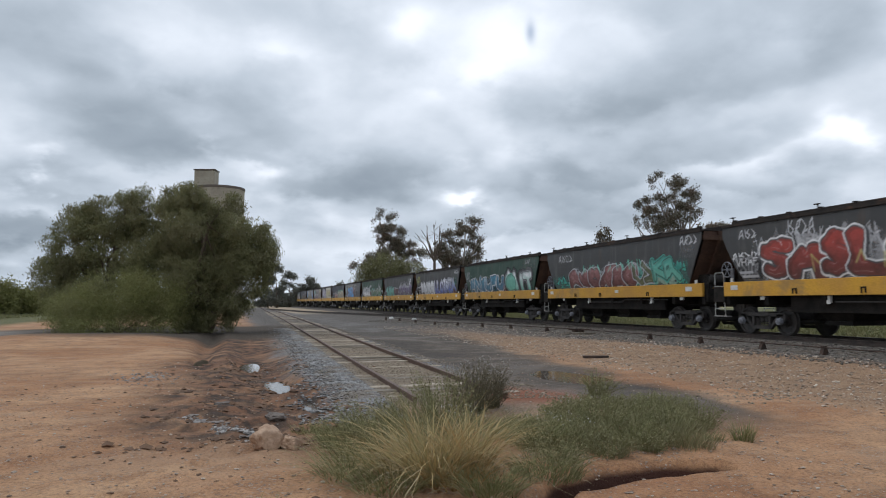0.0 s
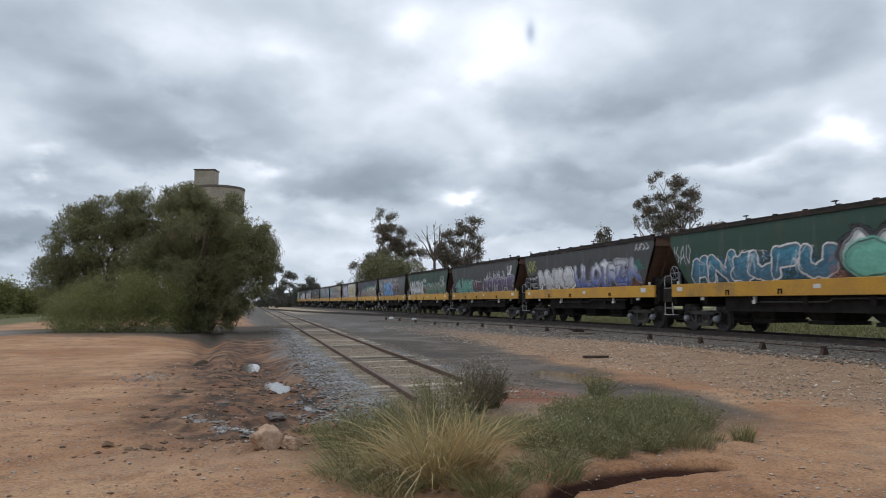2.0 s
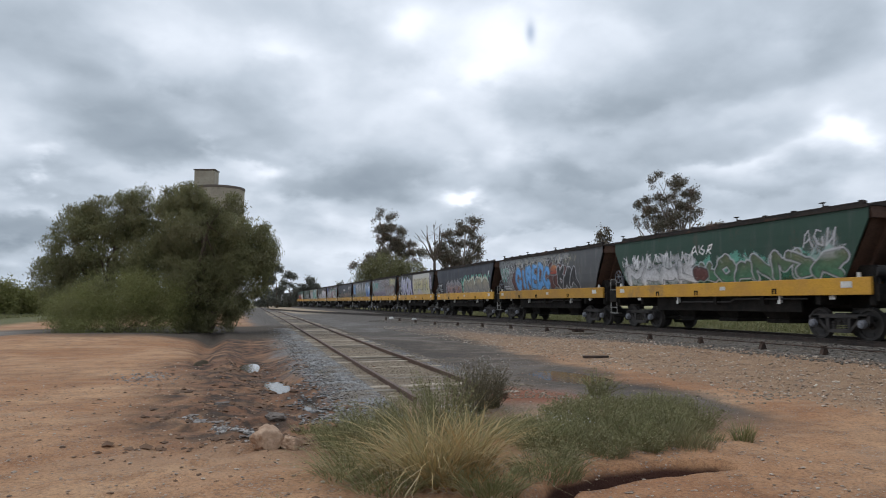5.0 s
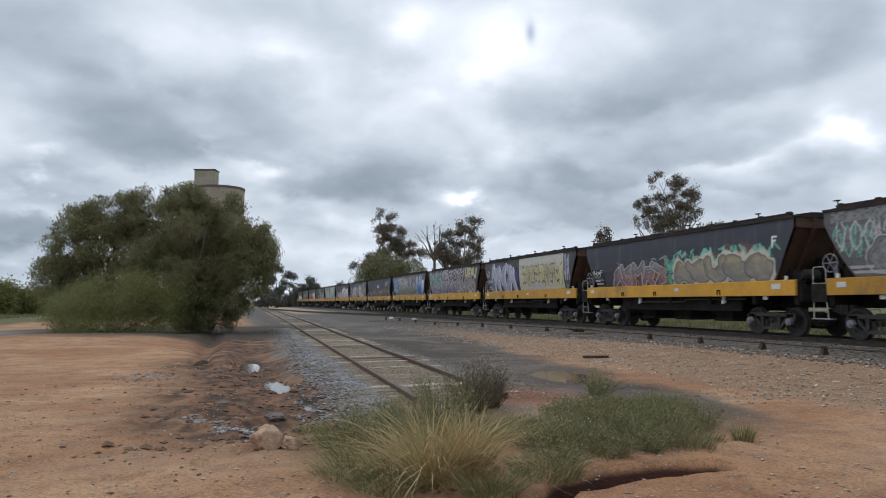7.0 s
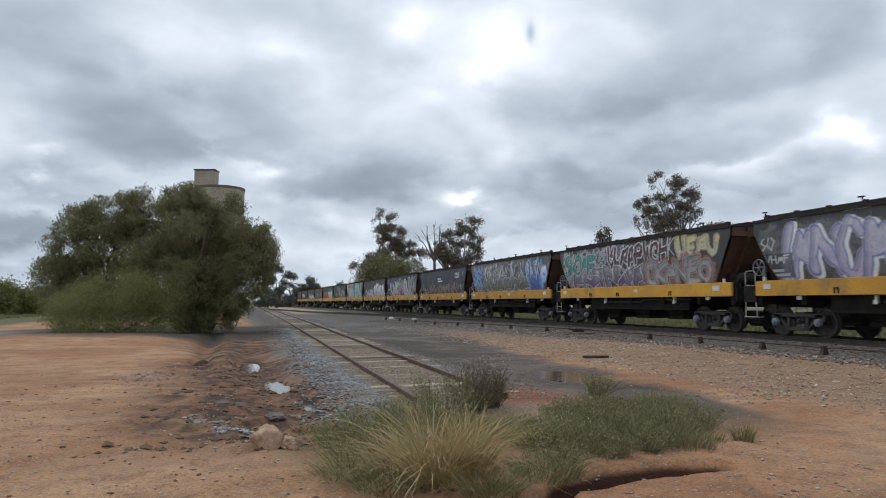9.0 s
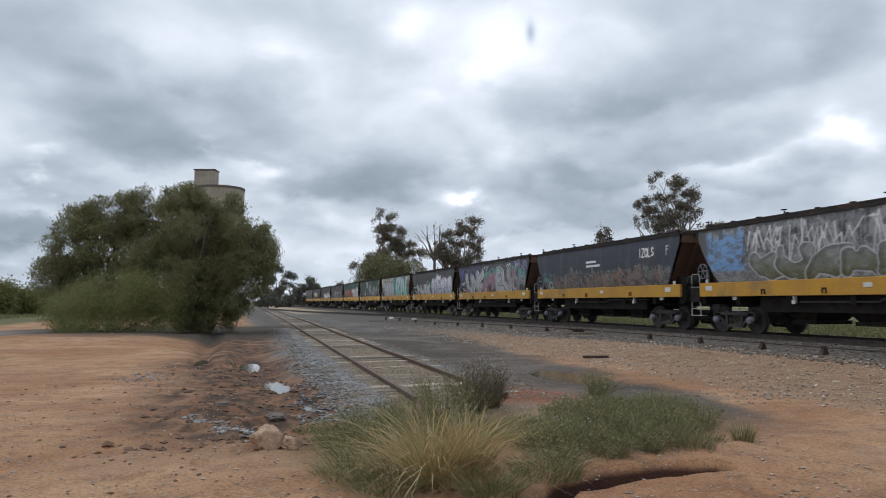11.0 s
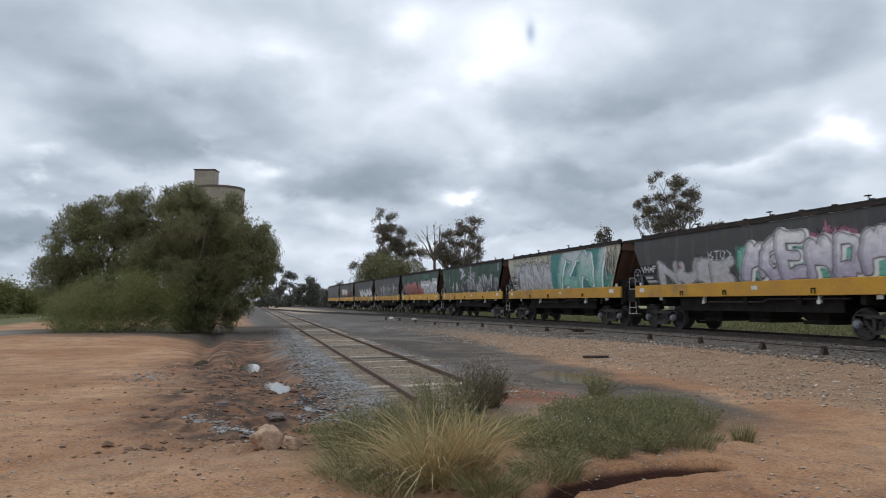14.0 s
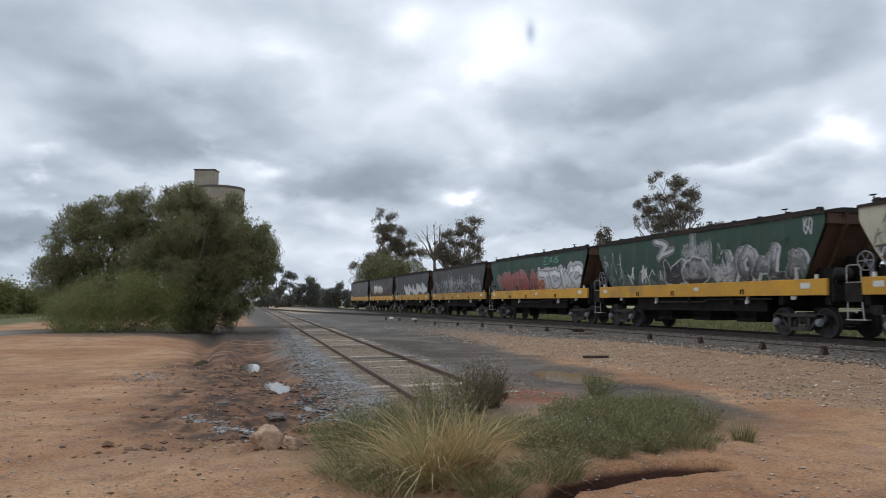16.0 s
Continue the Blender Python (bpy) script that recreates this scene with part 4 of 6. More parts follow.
bare_tree(769, 98.0, 27)
D = 112.0
build_tree("shrub", "rounded olive shrub beyond the railway", tree_at(690 - 784, D), blob_list(D / 1243, 690, [(685, 52, 42, 30), (725, 46, 28, 26), (655, 37, 28, 30)], lift=1.65), LEAF_PEPPER, MAT_BARK, 0.1, 500, 30, 0.4, 0.4, 0.12, 0.3, 0.0, 26, "shrub", fork=0.1)
D = 190.0
for k, (c, h, r) in enumerate(((490, 66, 15), (515, 56, 14), (475, 46, 12), (546, 44, 10), (598, 40, 9), (570, 26, 14), (535, 24, 14), (615, 24, 14), (460, 28, 14), (640, 24, 16), (585, 24, 12), (500, 26, 14), (556, 34, 8))):
    build_tree("gum_tree", "distant dark gum tree at the end of the yard", tree_at(c - 784, D + 7 * (k % 3)), blob_list(D / 1243, c, [(c, h, r * 0.8, r * 0.45), (c - r * 0.7, h * 0.72, r * 0.5, h * 0.13), (c + r * 0.6, h * 0.58, r * 0.6, h * 0.15), (c, h * 0.2, r * 1.1, h * 0.14)], lift=0.3), LEAF_FAR, MAT_BARK, 0.26, 130, 26, 0.42, 0.6, 0.24, 0.4, 0.0, 40 + k, fork=0.5, split=5, size=0.4)
D = 95.0
for k, (c, h, r) in enumerate(((10, 50, 26), (75, 40, 34), (40, 32, 30), (110, 42, 28), (-30, 46, 40))):
    build_tree("shrub", "bushy green shrub by the grass verge", tree_at(c - 784, D + 3 * k), blob_list(D / 1243, c, [(c, h * 0.75, r, h * 0.35), (c - r * 0.5, h * 0.45, r, h * 0.4), (c + r * 0.5, h * 0.4, r, h * 0.4)], lift=0.3), LEAF_SHRUB, MAT_BARK, 0.15, 260, 30, 0.5, 0.42, 0.14, 0.3, 0.0, 60 + k, "shrub", fork=0.15)


# ---- silo ----
MAT_CONCRETE = surface("weathered_concrete", (0.42, 0.38, 0.30), (0.34, 0.30, 0.24), 0.4, 0.9, 0.0, 6, (0.25, 0.22, 0.18), 0.3, 0.02)
MAT_DARK_TRIM = surface("dark_silo_cap", (0.16, 0.13, 0.11), (0.12, 0.10, 0.09), 1.0, 0.85)


def build_silo(depth):
    s = depth / 1243
    x, y = tree_at(385 - 784, depth)
    root = tagged(new("grain_silo"), "pale concrete grain silo with a square headhouse on top", "silo")
    root.matrix_basis = pose(x, y, at_ground(x, y), 0, 0, -YAW)
    for u in (0,):
        bm = bmesh.new()
        tube(bm, (u * s, 0, 0), (u * s, 0, 212 * s), 43 * s, n=40)
        part("bin", bm, MAT_CONCRETE, root, round_=False)
        bm = bmesh.new()
        tube(bm, (u * s, 0, 212 * s), (u * s, 0, 216 * s), 44 * s, n=40)
        part("bin_cap", bm, MAT_DARK_TRIM, root)
    bm = bmesh.new()
    box(bm, -42 * s, -6 * s, -12 * s, 12 * s, 216 * s, 247 * s)
    bevel(bm, 0.1)
    part("headhouse", bm, MAT_CONCRETE, root)
    bm = bmesh.new()
    box(bm, -43 * s, -5 * s, -13 * s, 13 * s, 247 * s, 249 * s)
    part("headhouse_roof", bm, MAT_DARK_TRIM, root)


build_silo(150.0)


# ---- graffiti ----
SPRAY = {"white": (0.80, 0.81, 0.83), "silver": (0.50, 0.51, 0.54), "grey": (0.26, 0.27, 0.28), "dark": (0.03, 0.03, 0.035), "black": (0.012, 0.012, 0.015),
         "teal": (0.07, 0.36, 0.30), "mint": (0.18, 0.50, 0.40), "sea": (0.05, 0.24, 0.24), "steelblue": (0.06, 0.15, 0.24), "lagoon": (0.05, 0.24, 0.36), "sky": (0.13, 0.40, 0.82), "blue": (0.05, 0.10, 0.40),
         "indigo": (0.06, 0.05, 0.20), "violet": (0.16, 0.11, 0.24), "plum": (0.07, 0.05, 0.08), "pink": (0.50, 0.18, 0.30), "rose": (0.34, 0.15, 0.15), "red": (0.40, 0.05, 0.035), "maroon": (0.13, 0.045, 0.04),
         "rust": (0.26, 0.12, 0.08), "cream": (0.60, 0.58, 0.47), "sand": (0.40, 0.34, 0.22), "yellow": (0.58, 0.52, 0.20), "lemon": (0.42, 0.44, 0.12), "olive": (0.13, 0.14, 0.07), "green": (0.06, 0.22, 0.13), "orange": (0.55, 0.24, 0.08), "lilac": (0.45, 0.42, 0.58)}
STROKES = {
    "A": "00 26 44 66 80,23 63", "C": "76 58 38 17 05 03 11 30 50 72", "D": "00 08 38 67 75 73 61 30 00", "E": "78 08 00 70,04 54", "F": "08 00,08 78,05 55", "G": "76 58 38 17 05 03 11 30 50 72 74 44",
    "H": "08 00,78 70,04 74", "I": "48 40", "L": "08 00 70", "M": "00 08 44 88 80", "N": "00 08 80 88", "O": "48 27 16 04 12 21 40 61 72 84 76 67 48", "P": "00 08 48 67 66 54 04", "R": "00 08 48 67 66 54 04,34 80", "S": "77 58 38 16 25 44 63 72 51 31 11",
    "T": "08 88,48 40", "U": "08 03 21 40 61 83 88", "V": "08 40 88", "W": "08 20 45 60 88", "Z": "08 88 00 80", "K": "08 00,88 04 80", "1": "26 48 40", "2": "07 48 86 00 80",
    "a": "00 26 58 63 80,22 64", "b": "08 12 50 83 35 68", "c": "67 28 05 31 70 74", "d": "00 47 88 64 23 60", "e": "18 03 40 76 48", "f": "08 64 10 82", "g": "28 00 53 88 60"}


def seg_dist(P, Q, a, b):
    a, b = np.array(a, float), np.array(b, float)
    d = b - a
    t = np.clip(((P - a[0]) * d[0] + (Q - a[1]) * d[1]) / max(d @ d, 1e-9), 0, 1)
    return np.hypot(P - a[0] - t * d[0], Q - a[1] - t * d[1])


class Canvas:
    """Spray paint on one wagon side: s runs along the sill from the far end, z is the height."""

    def __init__(self, seed):
        self.rng = np.random.default_rng(seed)
        self.s = np.linspace(0.25, 13.15, 330)
        self.z = np.linspace(1.80, 3.73, 70)
        self.S, self.Z = np.meshgrid(self.s, self.z)
        self.rgb = np.zeros(self.S.shape + (3,))
        self.a = np.zeros(self.S.shape)
        n = self.rng.normal(size=(14, 66))
        self.cloud = self.grain(n)
        self.speck = self.grain(self.rng.normal(size=(40, 190)))
        self.bend_s = self.grain(self.rng.normal(size=(7, 40)))
        self.bend_z = self.grain(self.rng.normal(size=(7, 40)))

    def grain(self, n):
        i = np.linspace(0, n.shape[0] - 1.001, len(self.z))
        j = np.linspace(0, n.shape[1] - 1.001, len(self.s))
        i0, j0 = i.astype(int), j.astype(int)
        fi, fj = (i - i0)[:, None], (j - j0)[None, :]
        return n[i0][:, j0] * (1 - fi) * (1 - fj) + n[i0 + 1][:, j0] * fi * (1 - fj) + n[i0][:, j0 + 1] * (1 - fi) * fj + n[i0 + 1][:, j0 + 1] * fi * fj

    def lay(self, mask, colour):
        c = np.array(SPRAY[colour]) if isinstance(colour, str) else colour
        m = mask[..., None]
        self.rgb = np.where((self.a + mask)[..., None] > 1e-6, (self.rgb * (self.a * (1 - mask))[..., None] + c * m) / np.maximum(self.a * (1 - mask) + mask, 1e-6)[..., None], 0)
        self.a = self.a * (1 - mask) + mask

    def span(self, u0, u1, v0, v1):
        return 13.4 * u0, 13.4 * u1, 1.80 + 1.96 * v0, 1.80 + 1.96 * v1

    def haze(self, u0, u1, v0, v1, colour, k=0.6, ragged=0.5):
        a, b, c, d = self.span(u0, u1, v0, v1)
        m = np.clip((self.S - a) / 0.25, 0, 1) * np.clip((b - self.S) / 0.25, 0, 1) * np.clip((self.Z - c + 0.05) / 0.1, 0, 1)
        top = d + ragged * 0.3 * self.cloud[len(self.z) // 2][None, :] + 0.1 * self.speck[3][None, :]
        m = m * np.clip((top - self.Z) / 0.14, 0, 1) * np.clip(0.8 + 0.45 * self.cloud + 0.25 * self.speck, 0, 1)
        self.lay(m * k, colour)

    def panel(self, u0, u1, v0, v1, colour, k=0.95):
        a, b, c, d = self.span(u0, u1, v0, v1)
        m = (self.S > a) & (self.S < b) & (self.Z > c) & (self.Z < d)
        self.lay(m * k * np.clip(0.95 + 0.12 * self.speck, 0, 1), colour)

    def word(self, u0, u1, v0, v1, text, fill, fill2, line, fat=0.30, edge=0.05, lean=0.0, glow="", k=0.92, shade=""):
        """Fat outlined letters; lower case marks stand for shapes that cannot be read."""
        a, b, c, d = self.span(u0, u1, v0, v1)
        w = (b - a) / len(text)
        S, Z = self.S + 0.05 * w * self.bend_s, self.Z + 0.035 * (d - c) * self.bend_z
        field = np.full(self.S.shape, 9.0)
        lines = []
        for i, ch in enumerate(text):
            rise = 0.12 * (d - c) * self.rng.uniform(-1, 1)
            tilt = 0.22 * w * self.rng.uniform(-1, 1)
            th = w * fat * 0.34
            x0, x1 = a + w * (i - 0.12) + th * 0.8, a + w * (i + 1.12) - th * 0.8
            y0, y1 = c + th * 0.75, d - th * 0.8 + rise
            g = np.full(self.S.shape, 9.0)
            for run in STROKES[ch].split(","):
                pts = []
                for q in run.split():
                    fx, fy = int(q[0]) / 8, int(q[1]) / 8
                    j = 0.13 if ch.islower() else 0.07
                    fx, fy = fx + self.rng.uniform(-j, j), fy + self.rng.uniform(-j, j)
                    pts.append((x0 + (x1 - x0) * fx + (lean + tilt) * fy, y0 + (y1 - y0) * fy))
                for p, q in zip(pts, pts[1:]):
                    g = np.minimum(g, seg_dist(S, Z, p, q) - th * self.rng.uniform(-0.3, 0.22))
            lines.append((g, th))
            field = np.minimum(field, g - th)
        if glow:
            self.lay(np.clip((edge * 4.5 - field + 0.06 * self.cloud) / 0.07, 0, 1) * k, glow)
        if shade:
            self.lay(np.clip((edge * 1.6 - np.roll(np.roll(field, 3, 1), -1, 0)) / 0.03, 0, 1) * k, shade)
        f1, f2 = np.array(SPRAY[fill]), np.array(SPRAY[fill2])
        t = np.clip((self.Z - c) / (d - c) + 0.08 * self.cloud, 0, 1)[..., None]
        col = (f2 * (1 - t) + f1 * t) * np.clip(1 + 0.05 * self.cloud + 0.03 * self.speck, 0.5, 1.4)[..., None]
        pale = np.mean(SPRAY[line]) > 0.2
        outer, inner = (line, "black") if pale else ("silver", line)
        for g, th in lines:
            self.lay(np.clip((th + edge + (0.045 if pale else 0.03) - g) / 0.03, 0, 1) * k * (1.0 if pale else 0.6), outer)
            self.lay(np.clip((th + edge * 0.85 - g) / 0.025, 0, 1) * k, inner)
            self.lay(np.clip((th - g) / 0.03, 0, 1) * k, col)
            ring = np.abs(np.roll(np.roll(g, -1, 1), 1, 0) - 0.55 * th)
            self.lay(np.clip((0.024 - ring) / 0.02, 0, 1) * k * 0.45 * np.clip(self.cloud + 0.1, 0, 1), np.minimum(f1 * 0.5 + 0.35, 0.8))
            under = np.clip((th - g) / 0.04, 0, 1) * np.clip((np.roll(np.roll(g, 3, 1), -2, 0) - 0.75 * th) / 0.05, 0, 1)
            self.lay(under * k * 0.45, f2 * 0.35)
        self.spikes(u0, u1, v1 * 0.8, v1 + 0.1, len(text), line, 0.018, 0.5)
        self.a *= np.clip(0.98 + 0.04 * self.speck, 0.5, 1)

    def tag(self, u0, u1, v0, v1, text, colour, pen=0.022, k=0.85):
        a, b, c, d = self.span(u0, u1, v0, v1)
        w = (b - a) / len(text)
        for i, ch in enumerate(text):
            for run in STROKES[ch].split(","):
                pts = [(a + w * (i + 0.08 + 0.8 * int(q[0]) / 8), c + (d - c) * int(q[1]) / 8) for q in run.split()]
                for p, q in zip(pts, pts[1:]):
                    self.lay(np.clip((pen + 0.02 - seg_dist(self.S, self.Z, p, q)) / 0.03, 0, 1) * k, colour)

    def spikes(self, u0, u1, v0, v1, n, colour, pen=0.02, k=0.7):
        a, b, c, d = self.span(u0, u1, v0, v1)
        for i in range(n):
            p = (self.rng.uniform(a, b), self.rng.uniform(c, (c + d) / 2))
            q = (p[0] + self.rng.uniform(-0.3, 0.3), self.rng.uniform((c + d) / 2, d))
            r = (q[0] + self.rng.uniform(-0.3, 0.3), self.rng.uniform(c, d))
            for e, f in ((p, q), (q, r)):
                self.lay(np.clip((pen + 0.015 - seg_dist(self.S, self.Z, e, f)) / 0.03, 0, 1) * k * self.rng.uniform(0.6, 1), colour)

    def bars(self, u0, u1, v0, v1, rows, colour, k=0.8):
        """Lettering too small to read, as plain bars."""
        a, b, c, d = self.span(u0, u1, v0, v1)
        h = (d - c) / rows
        for i in range(rows):
            m = (self.S > a) & (self.S < b - (0.25 * (b - a) if i % 2 else 0)) & (self.Z > c + h * i) & (self.Z < c + h * (i + 0.55))
            self.lay(m * k, colour)

    def code(self, u=0.03):
        self.panel(u, u + 0.095, 0.03, 0.44, "dark", 0.75)
        self.tag(u + 0.004, u + 0.088, 0.28, 0.40, "VHAF", "white", pen=0.012)
        self.bars(u + 0.01, u + 0.08, 0.06, 0.22, 2, "silver")

    def apply(self, wagon):
        keep = self.a > 0.03
        lim = np.interp(self.Z, [l[0] for l in LEVELS], [l[2] for l in LEVELS]) - 0.04
        y = 6.70 - self.S
        keep &= np.abs(y) < lim
        x = -np.interp(self.Z, [l[0] for l in LEVELS], [l[1] for l in LEVELS]) - 0.006
        n = len(self.s)
        cell = keep[:-1, :-1] | keep[1:, :-1] | keep[:-1, 1:] | keep[1:, 1:]
        inside = (np.abs(y) < lim)
        cell &= inside[:-1, :-1] & inside[1:, :-1] & inside[:-1, 1:] & inside[1:, 1:]
        r, c = np.nonzero(cell)
        i = r * n + c
        quads = np.stack([i, i + n, i + n + 1, i + 1], 1)
        used, inv = np.unique(quads, return_inverse=True)
        verts = np.stack([x.ravel(), y.ravel(), self.Z.ravel()], 1)[used]
        me = bpy.data.meshes.new("graffiti")
        me.from_pydata(verts.tolist(), [], inv.reshape(-1, 4).tolist())
        att = me.color_attributes.new("spray", "FLOAT_COLOR", "POINT")
        rgba = np.concatenate([self.rgb.reshape(-1, 3), self.a.reshape(-1, 1)], 1)[used]
        att.data.foreach_set("color", rgba.astype(np.float32).ravel())
        me.materials.append(MAT_SPRAY)
        me.polygons.foreach_set("use_smooth", [True] * len(me.polygons))
        ob = new("graffiti", me)
        ob.parent = wagon
        tagged(ob, "spray-painted letters and tags")


def spray_material():
    m, g = material("spray_paint")
    a = g.add("ShaderNodeAttribute")
    a.attribute_name = "spray"
    p = g.add("ShaderNodeTexCoord").outputs["Object"]
    grain = g.noise(p, 22, 4, 0.7)
    streak = g.noise(g.vec("MULTIPLY", p, (1.0, 6.0, 0.4)), 1.8, 4, 0.6)
    col = g.mix(g.ramp(streak, 0.5, 0.75, 0, 0.12), a.outputs["Color"], (0.10, 0.095, 0.09))
    b = g.add("ShaderNodeBsdfPrincipled")
    g.feed(b, "Base Color", col)
    g.feed(b, "Roughness", 0.55)
    g.feed(b, "Alpha", g.math("MULTIPLY", a.outputs["Alpha"], g.ramp(grain, 0.25, 0.5, 0.88, 1.0), clamp=True))
    g.add("ShaderNodeOutputMaterial", b.outputs[0])
    return m


MAT_SPRAY = spray_material()


def paint_wagon(k, paint, label):
    """Body colour and label of one wagon."""
    w = wagons[k]
    tagged(w, label)
    for o in w.children:
        if o.name.split(".")[0] == "side_sheet":
            o.material_slots[0].link = "OBJECT"
            o.material_slots[0].material = BODY_PAINT[paint]
    return Canvas(300 + k)


c = paint_wagon(0, "black", "black grain hopper wagon with red and white bubble graffiti")
c.spikes(0.13, 0.482, 0.3, 0.8, 40, "silver")
c.haze(0.016, 0.14, 0, 0.5, "grey", 0.5)
c.tag(0.037, 0.13, 0.38, 0.5, "abfe", "white")
c.tag(0.048, 0.13, 0.1, 0.3, "cfgd", "white")
c.tag(0.063, 0.13, 0.75, 0.9, "abf", "silver")
c.haze(0.13, 0.66, 0, 0.70, "silver", 0.55, 0.8)
c.word(0.14, 0.68, 0.02, 0.62, "SASLOE", "red", "maroon", "white", fat=0.55, edge=0.06, shade="dark")
c.spikes(0.2, 0.7, 0.1, 0.45, 8, "yellow", 0.03, 0.6)
c.tag(0.231, 0.314, 0.72, 0.95, "bdfa", "silver")
c.code(0.045)
c.apply(wagons[0])
c = paint_wagon(1, "black", "dark grey grain hopper wagon with pink and teal graffiti")
c.haze(0.047, 0.233, 0, 0.32, "teal", 0.7)
c.haze(0.219, 0.755, 0.25, 0.5, "silver", 0.5)
c.haze(0.54, 0.941, 0.0, 0.48, "teal", 0.75)
c.word(0.204, 0.668, 0.02, 0.42, "abCdaG", "rose", "maroon", "silver", fat=0.6, edge=0.04)
c.word(0.658, 0.773, 0.02, 0.45, "Uf", "olive", "olive", "silver", fat=0.4, edge=0.03)
c.haze(0.764, 0.886, 0.0, 0.3, "cream", 0.4)
c.word(0.764, 0.886, 0.1, 0.55, "Ka", "teal", "mint", "teal", fat=0.5)
c.spikes(0.29, 0.746, 0.35, 0.6, 16, "mint", 0.03)
c.tag(0.104, 0.226, 0.7, 0.88, "abcf", "silver")
c.tag(0.902, 0.986, 0.78, 0.95, "adff", "silver")
c.haze(0.894, 0.979, 0.5, 0.95, "grey", 0.35)
c.apply(wagons[1])
c = paint_wagon(2, "green", "faded green grain hopper wagon with teal and white graffiti")
c.haze(0.10, 0.60, 0, 0.42, "steelblue", 0.7)
c.word(0.10, 0.575, 0.02, 0.5, "ANSUFU", "lagoon", "steelblue", "white", fat=0.55, edge=0.03, lean=0.12)
c.haze(0.575, 0.655, 0, 0.5, "rust", 0.5)
c.spikes(0.126, 0.558, 0.1, 0.5, 18, "white", 0.012)
c.haze(0.569, 0.635, 0, 0.25, "rose", 0.6)
c.word(0.635, 0.919, 0.02, 0.56, "OIIT", "white", "mint", "dark", fat=0.6, edge=0.06, glow="dark")
c.word(0.64, 0.722, 0.05, 0.5, "O", "mint", "mint", "mint", fat=0.85)
c.tag(0.017, 0.101, 0.4, 0.75, "bae", "silver")
c.tag(0.852, 0.907, 0.8, 0.92, "fad", "grey")
c.haze(0.812, 0.994, 0.6, 1.0, "grey", 0.2)
c.apply(wagons[2])
c = paint_wagon(3, "black", "black grain hopper wagon with silver and blue bubble graffiti")
c.haze(0.136, 0.942, 0, 0.3, "grey", 0.45)
c.haze(0.825, 0.942, 0, 0.22, "maroon", 0.9)
c.word(0.136, 0.458, 0.02, 0.56, "MWRS", "white", "silver", "black", fat=0.66, edge=0.045, shade="white")
c.word(0.47, 0.842, 0.03, 0.62, "ULOTRE", "white", "blue", "black", fat=0.55, edge=0.04, lean=0.15, shade="indigo")
c.word(0.77, 0.91, 0.1, 0.6, "Za", "silver", "blue", "dark", fat=0.45, edge=0.04)
c.haze(0.885, 0.95, 0.35, 0.6, "teal", 0.4)
c.tag(0.012, 0.104, 0.5, 0.85, "bed", "lemon")
c.tag(0.038, 0.128, 0.55, 0.85, "eb", "lemon")
c.panel(0.024, 0.140, 0.02, 0.42, "black", 0.9)
c.bars(0.024, 0.12, 0.05, 0.22, 3, "silver")
c.tag(0.024, 0.139, 0.28, 0.38, "VHAF", "white", pen=0.012)
c.tag(0.893, 0.981, 0.78, 0.92, "adff", "silver")
c.apply(wagons[3])
c = paint_wagon(4, "black", "dark grey grain hopper wagon with teal and purple graffiti")
c.haze(0.354, 0.544, 0, 0.42, "silver", 0.6)
c.word(0.09, 0.361, 0.02, 0.42, "SUSHE", "mint", "teal", "dark", fat=0.5, edge=0.035, glow="teal")
c.word(0.368, 0.515, 0.02, 0.36, "bE", "maroon", "plum", "silver", fat=0.5, edge=0.03)
c.haze(0.538, 0.936, 0.0, 0.52, "silver", 0.55)
c.word(0.538, 0.94, 0.02, 0.48, "AGMSAE", "violet", "plum", "silver", fat=0.5, edge=0.03, lean=0.1)
c.spikes(0.568, 0.928, 0.35, 0.72, 20, "silver", 0.03)
c.tag(0.877, 0.936, 0.55, 0.8, "LUP", "white", pen=0.03)
c.bars(0.007, 0.085, 0.05, 0.3, 3, "silver")
c.apply(wagons[4])
c = paint_wagon(5, "green", "green grain hopper wagon covered in silver and olive graffiti")
c.haze(0.034, 0.945, 0.0, 0.38, "green", 0.6)
c.haze(0.045, 0.424, 0, 0.62, "silver", 0.7)
c.word(0.077, 0.441, 0.02, 0.45, "MAAb", "silver", "white", "dark", fat=0.4, edge=0.03)
c.spikes(0.045, 0.407, 0.35, 0.68, 26, "white", 0.03)
c.haze(0.424, 0.933, 0.2, 0.48, "mint", 0.6)
c.word(0.458, 0.933, 0.02, 0.42, "bOANMfd", "olive", "green", "silver", fat=0.5, edge=0.03)
c.word(0.433, 0.492, 0.05, 0.32, "e", "maroon", "maroon", "dark", fat=0.6)
c.haze(0.836, 0.933, 0.3, 0.7, "silver", 0.4)
c.tag(0.416, 0.511, 0.55, 0.72, "abd", "white")
c.tag(0.824, 0.922, 0.5, 0.75, "acg", "silver")
c.apply(wagons[5])
c = paint_wagon(6, "grey", "grey grain hopper wagon with pale blue bubble graffiti")
c.panel(0.005, 0.743, 0.8, 1.0, "grey", 0.8)
c.haze(0.01, 0.743, 0.0, 0.8, "grey", 0.6)
c.tag(0.02, 0.135, 0.3, 0.75, "OOeb", "mint", pen=0.025)
c.tag(0.03, 0.171, 0.4, 0.8, "eOOb", "silver", pen=0.025)
c.spikes(0.135, 0.743, 0.45, 0.85, 60, "silver", 0.035)
c.spikes(0.171, 0.743, 0.5, 0.85, 36, "dark", 0.05)
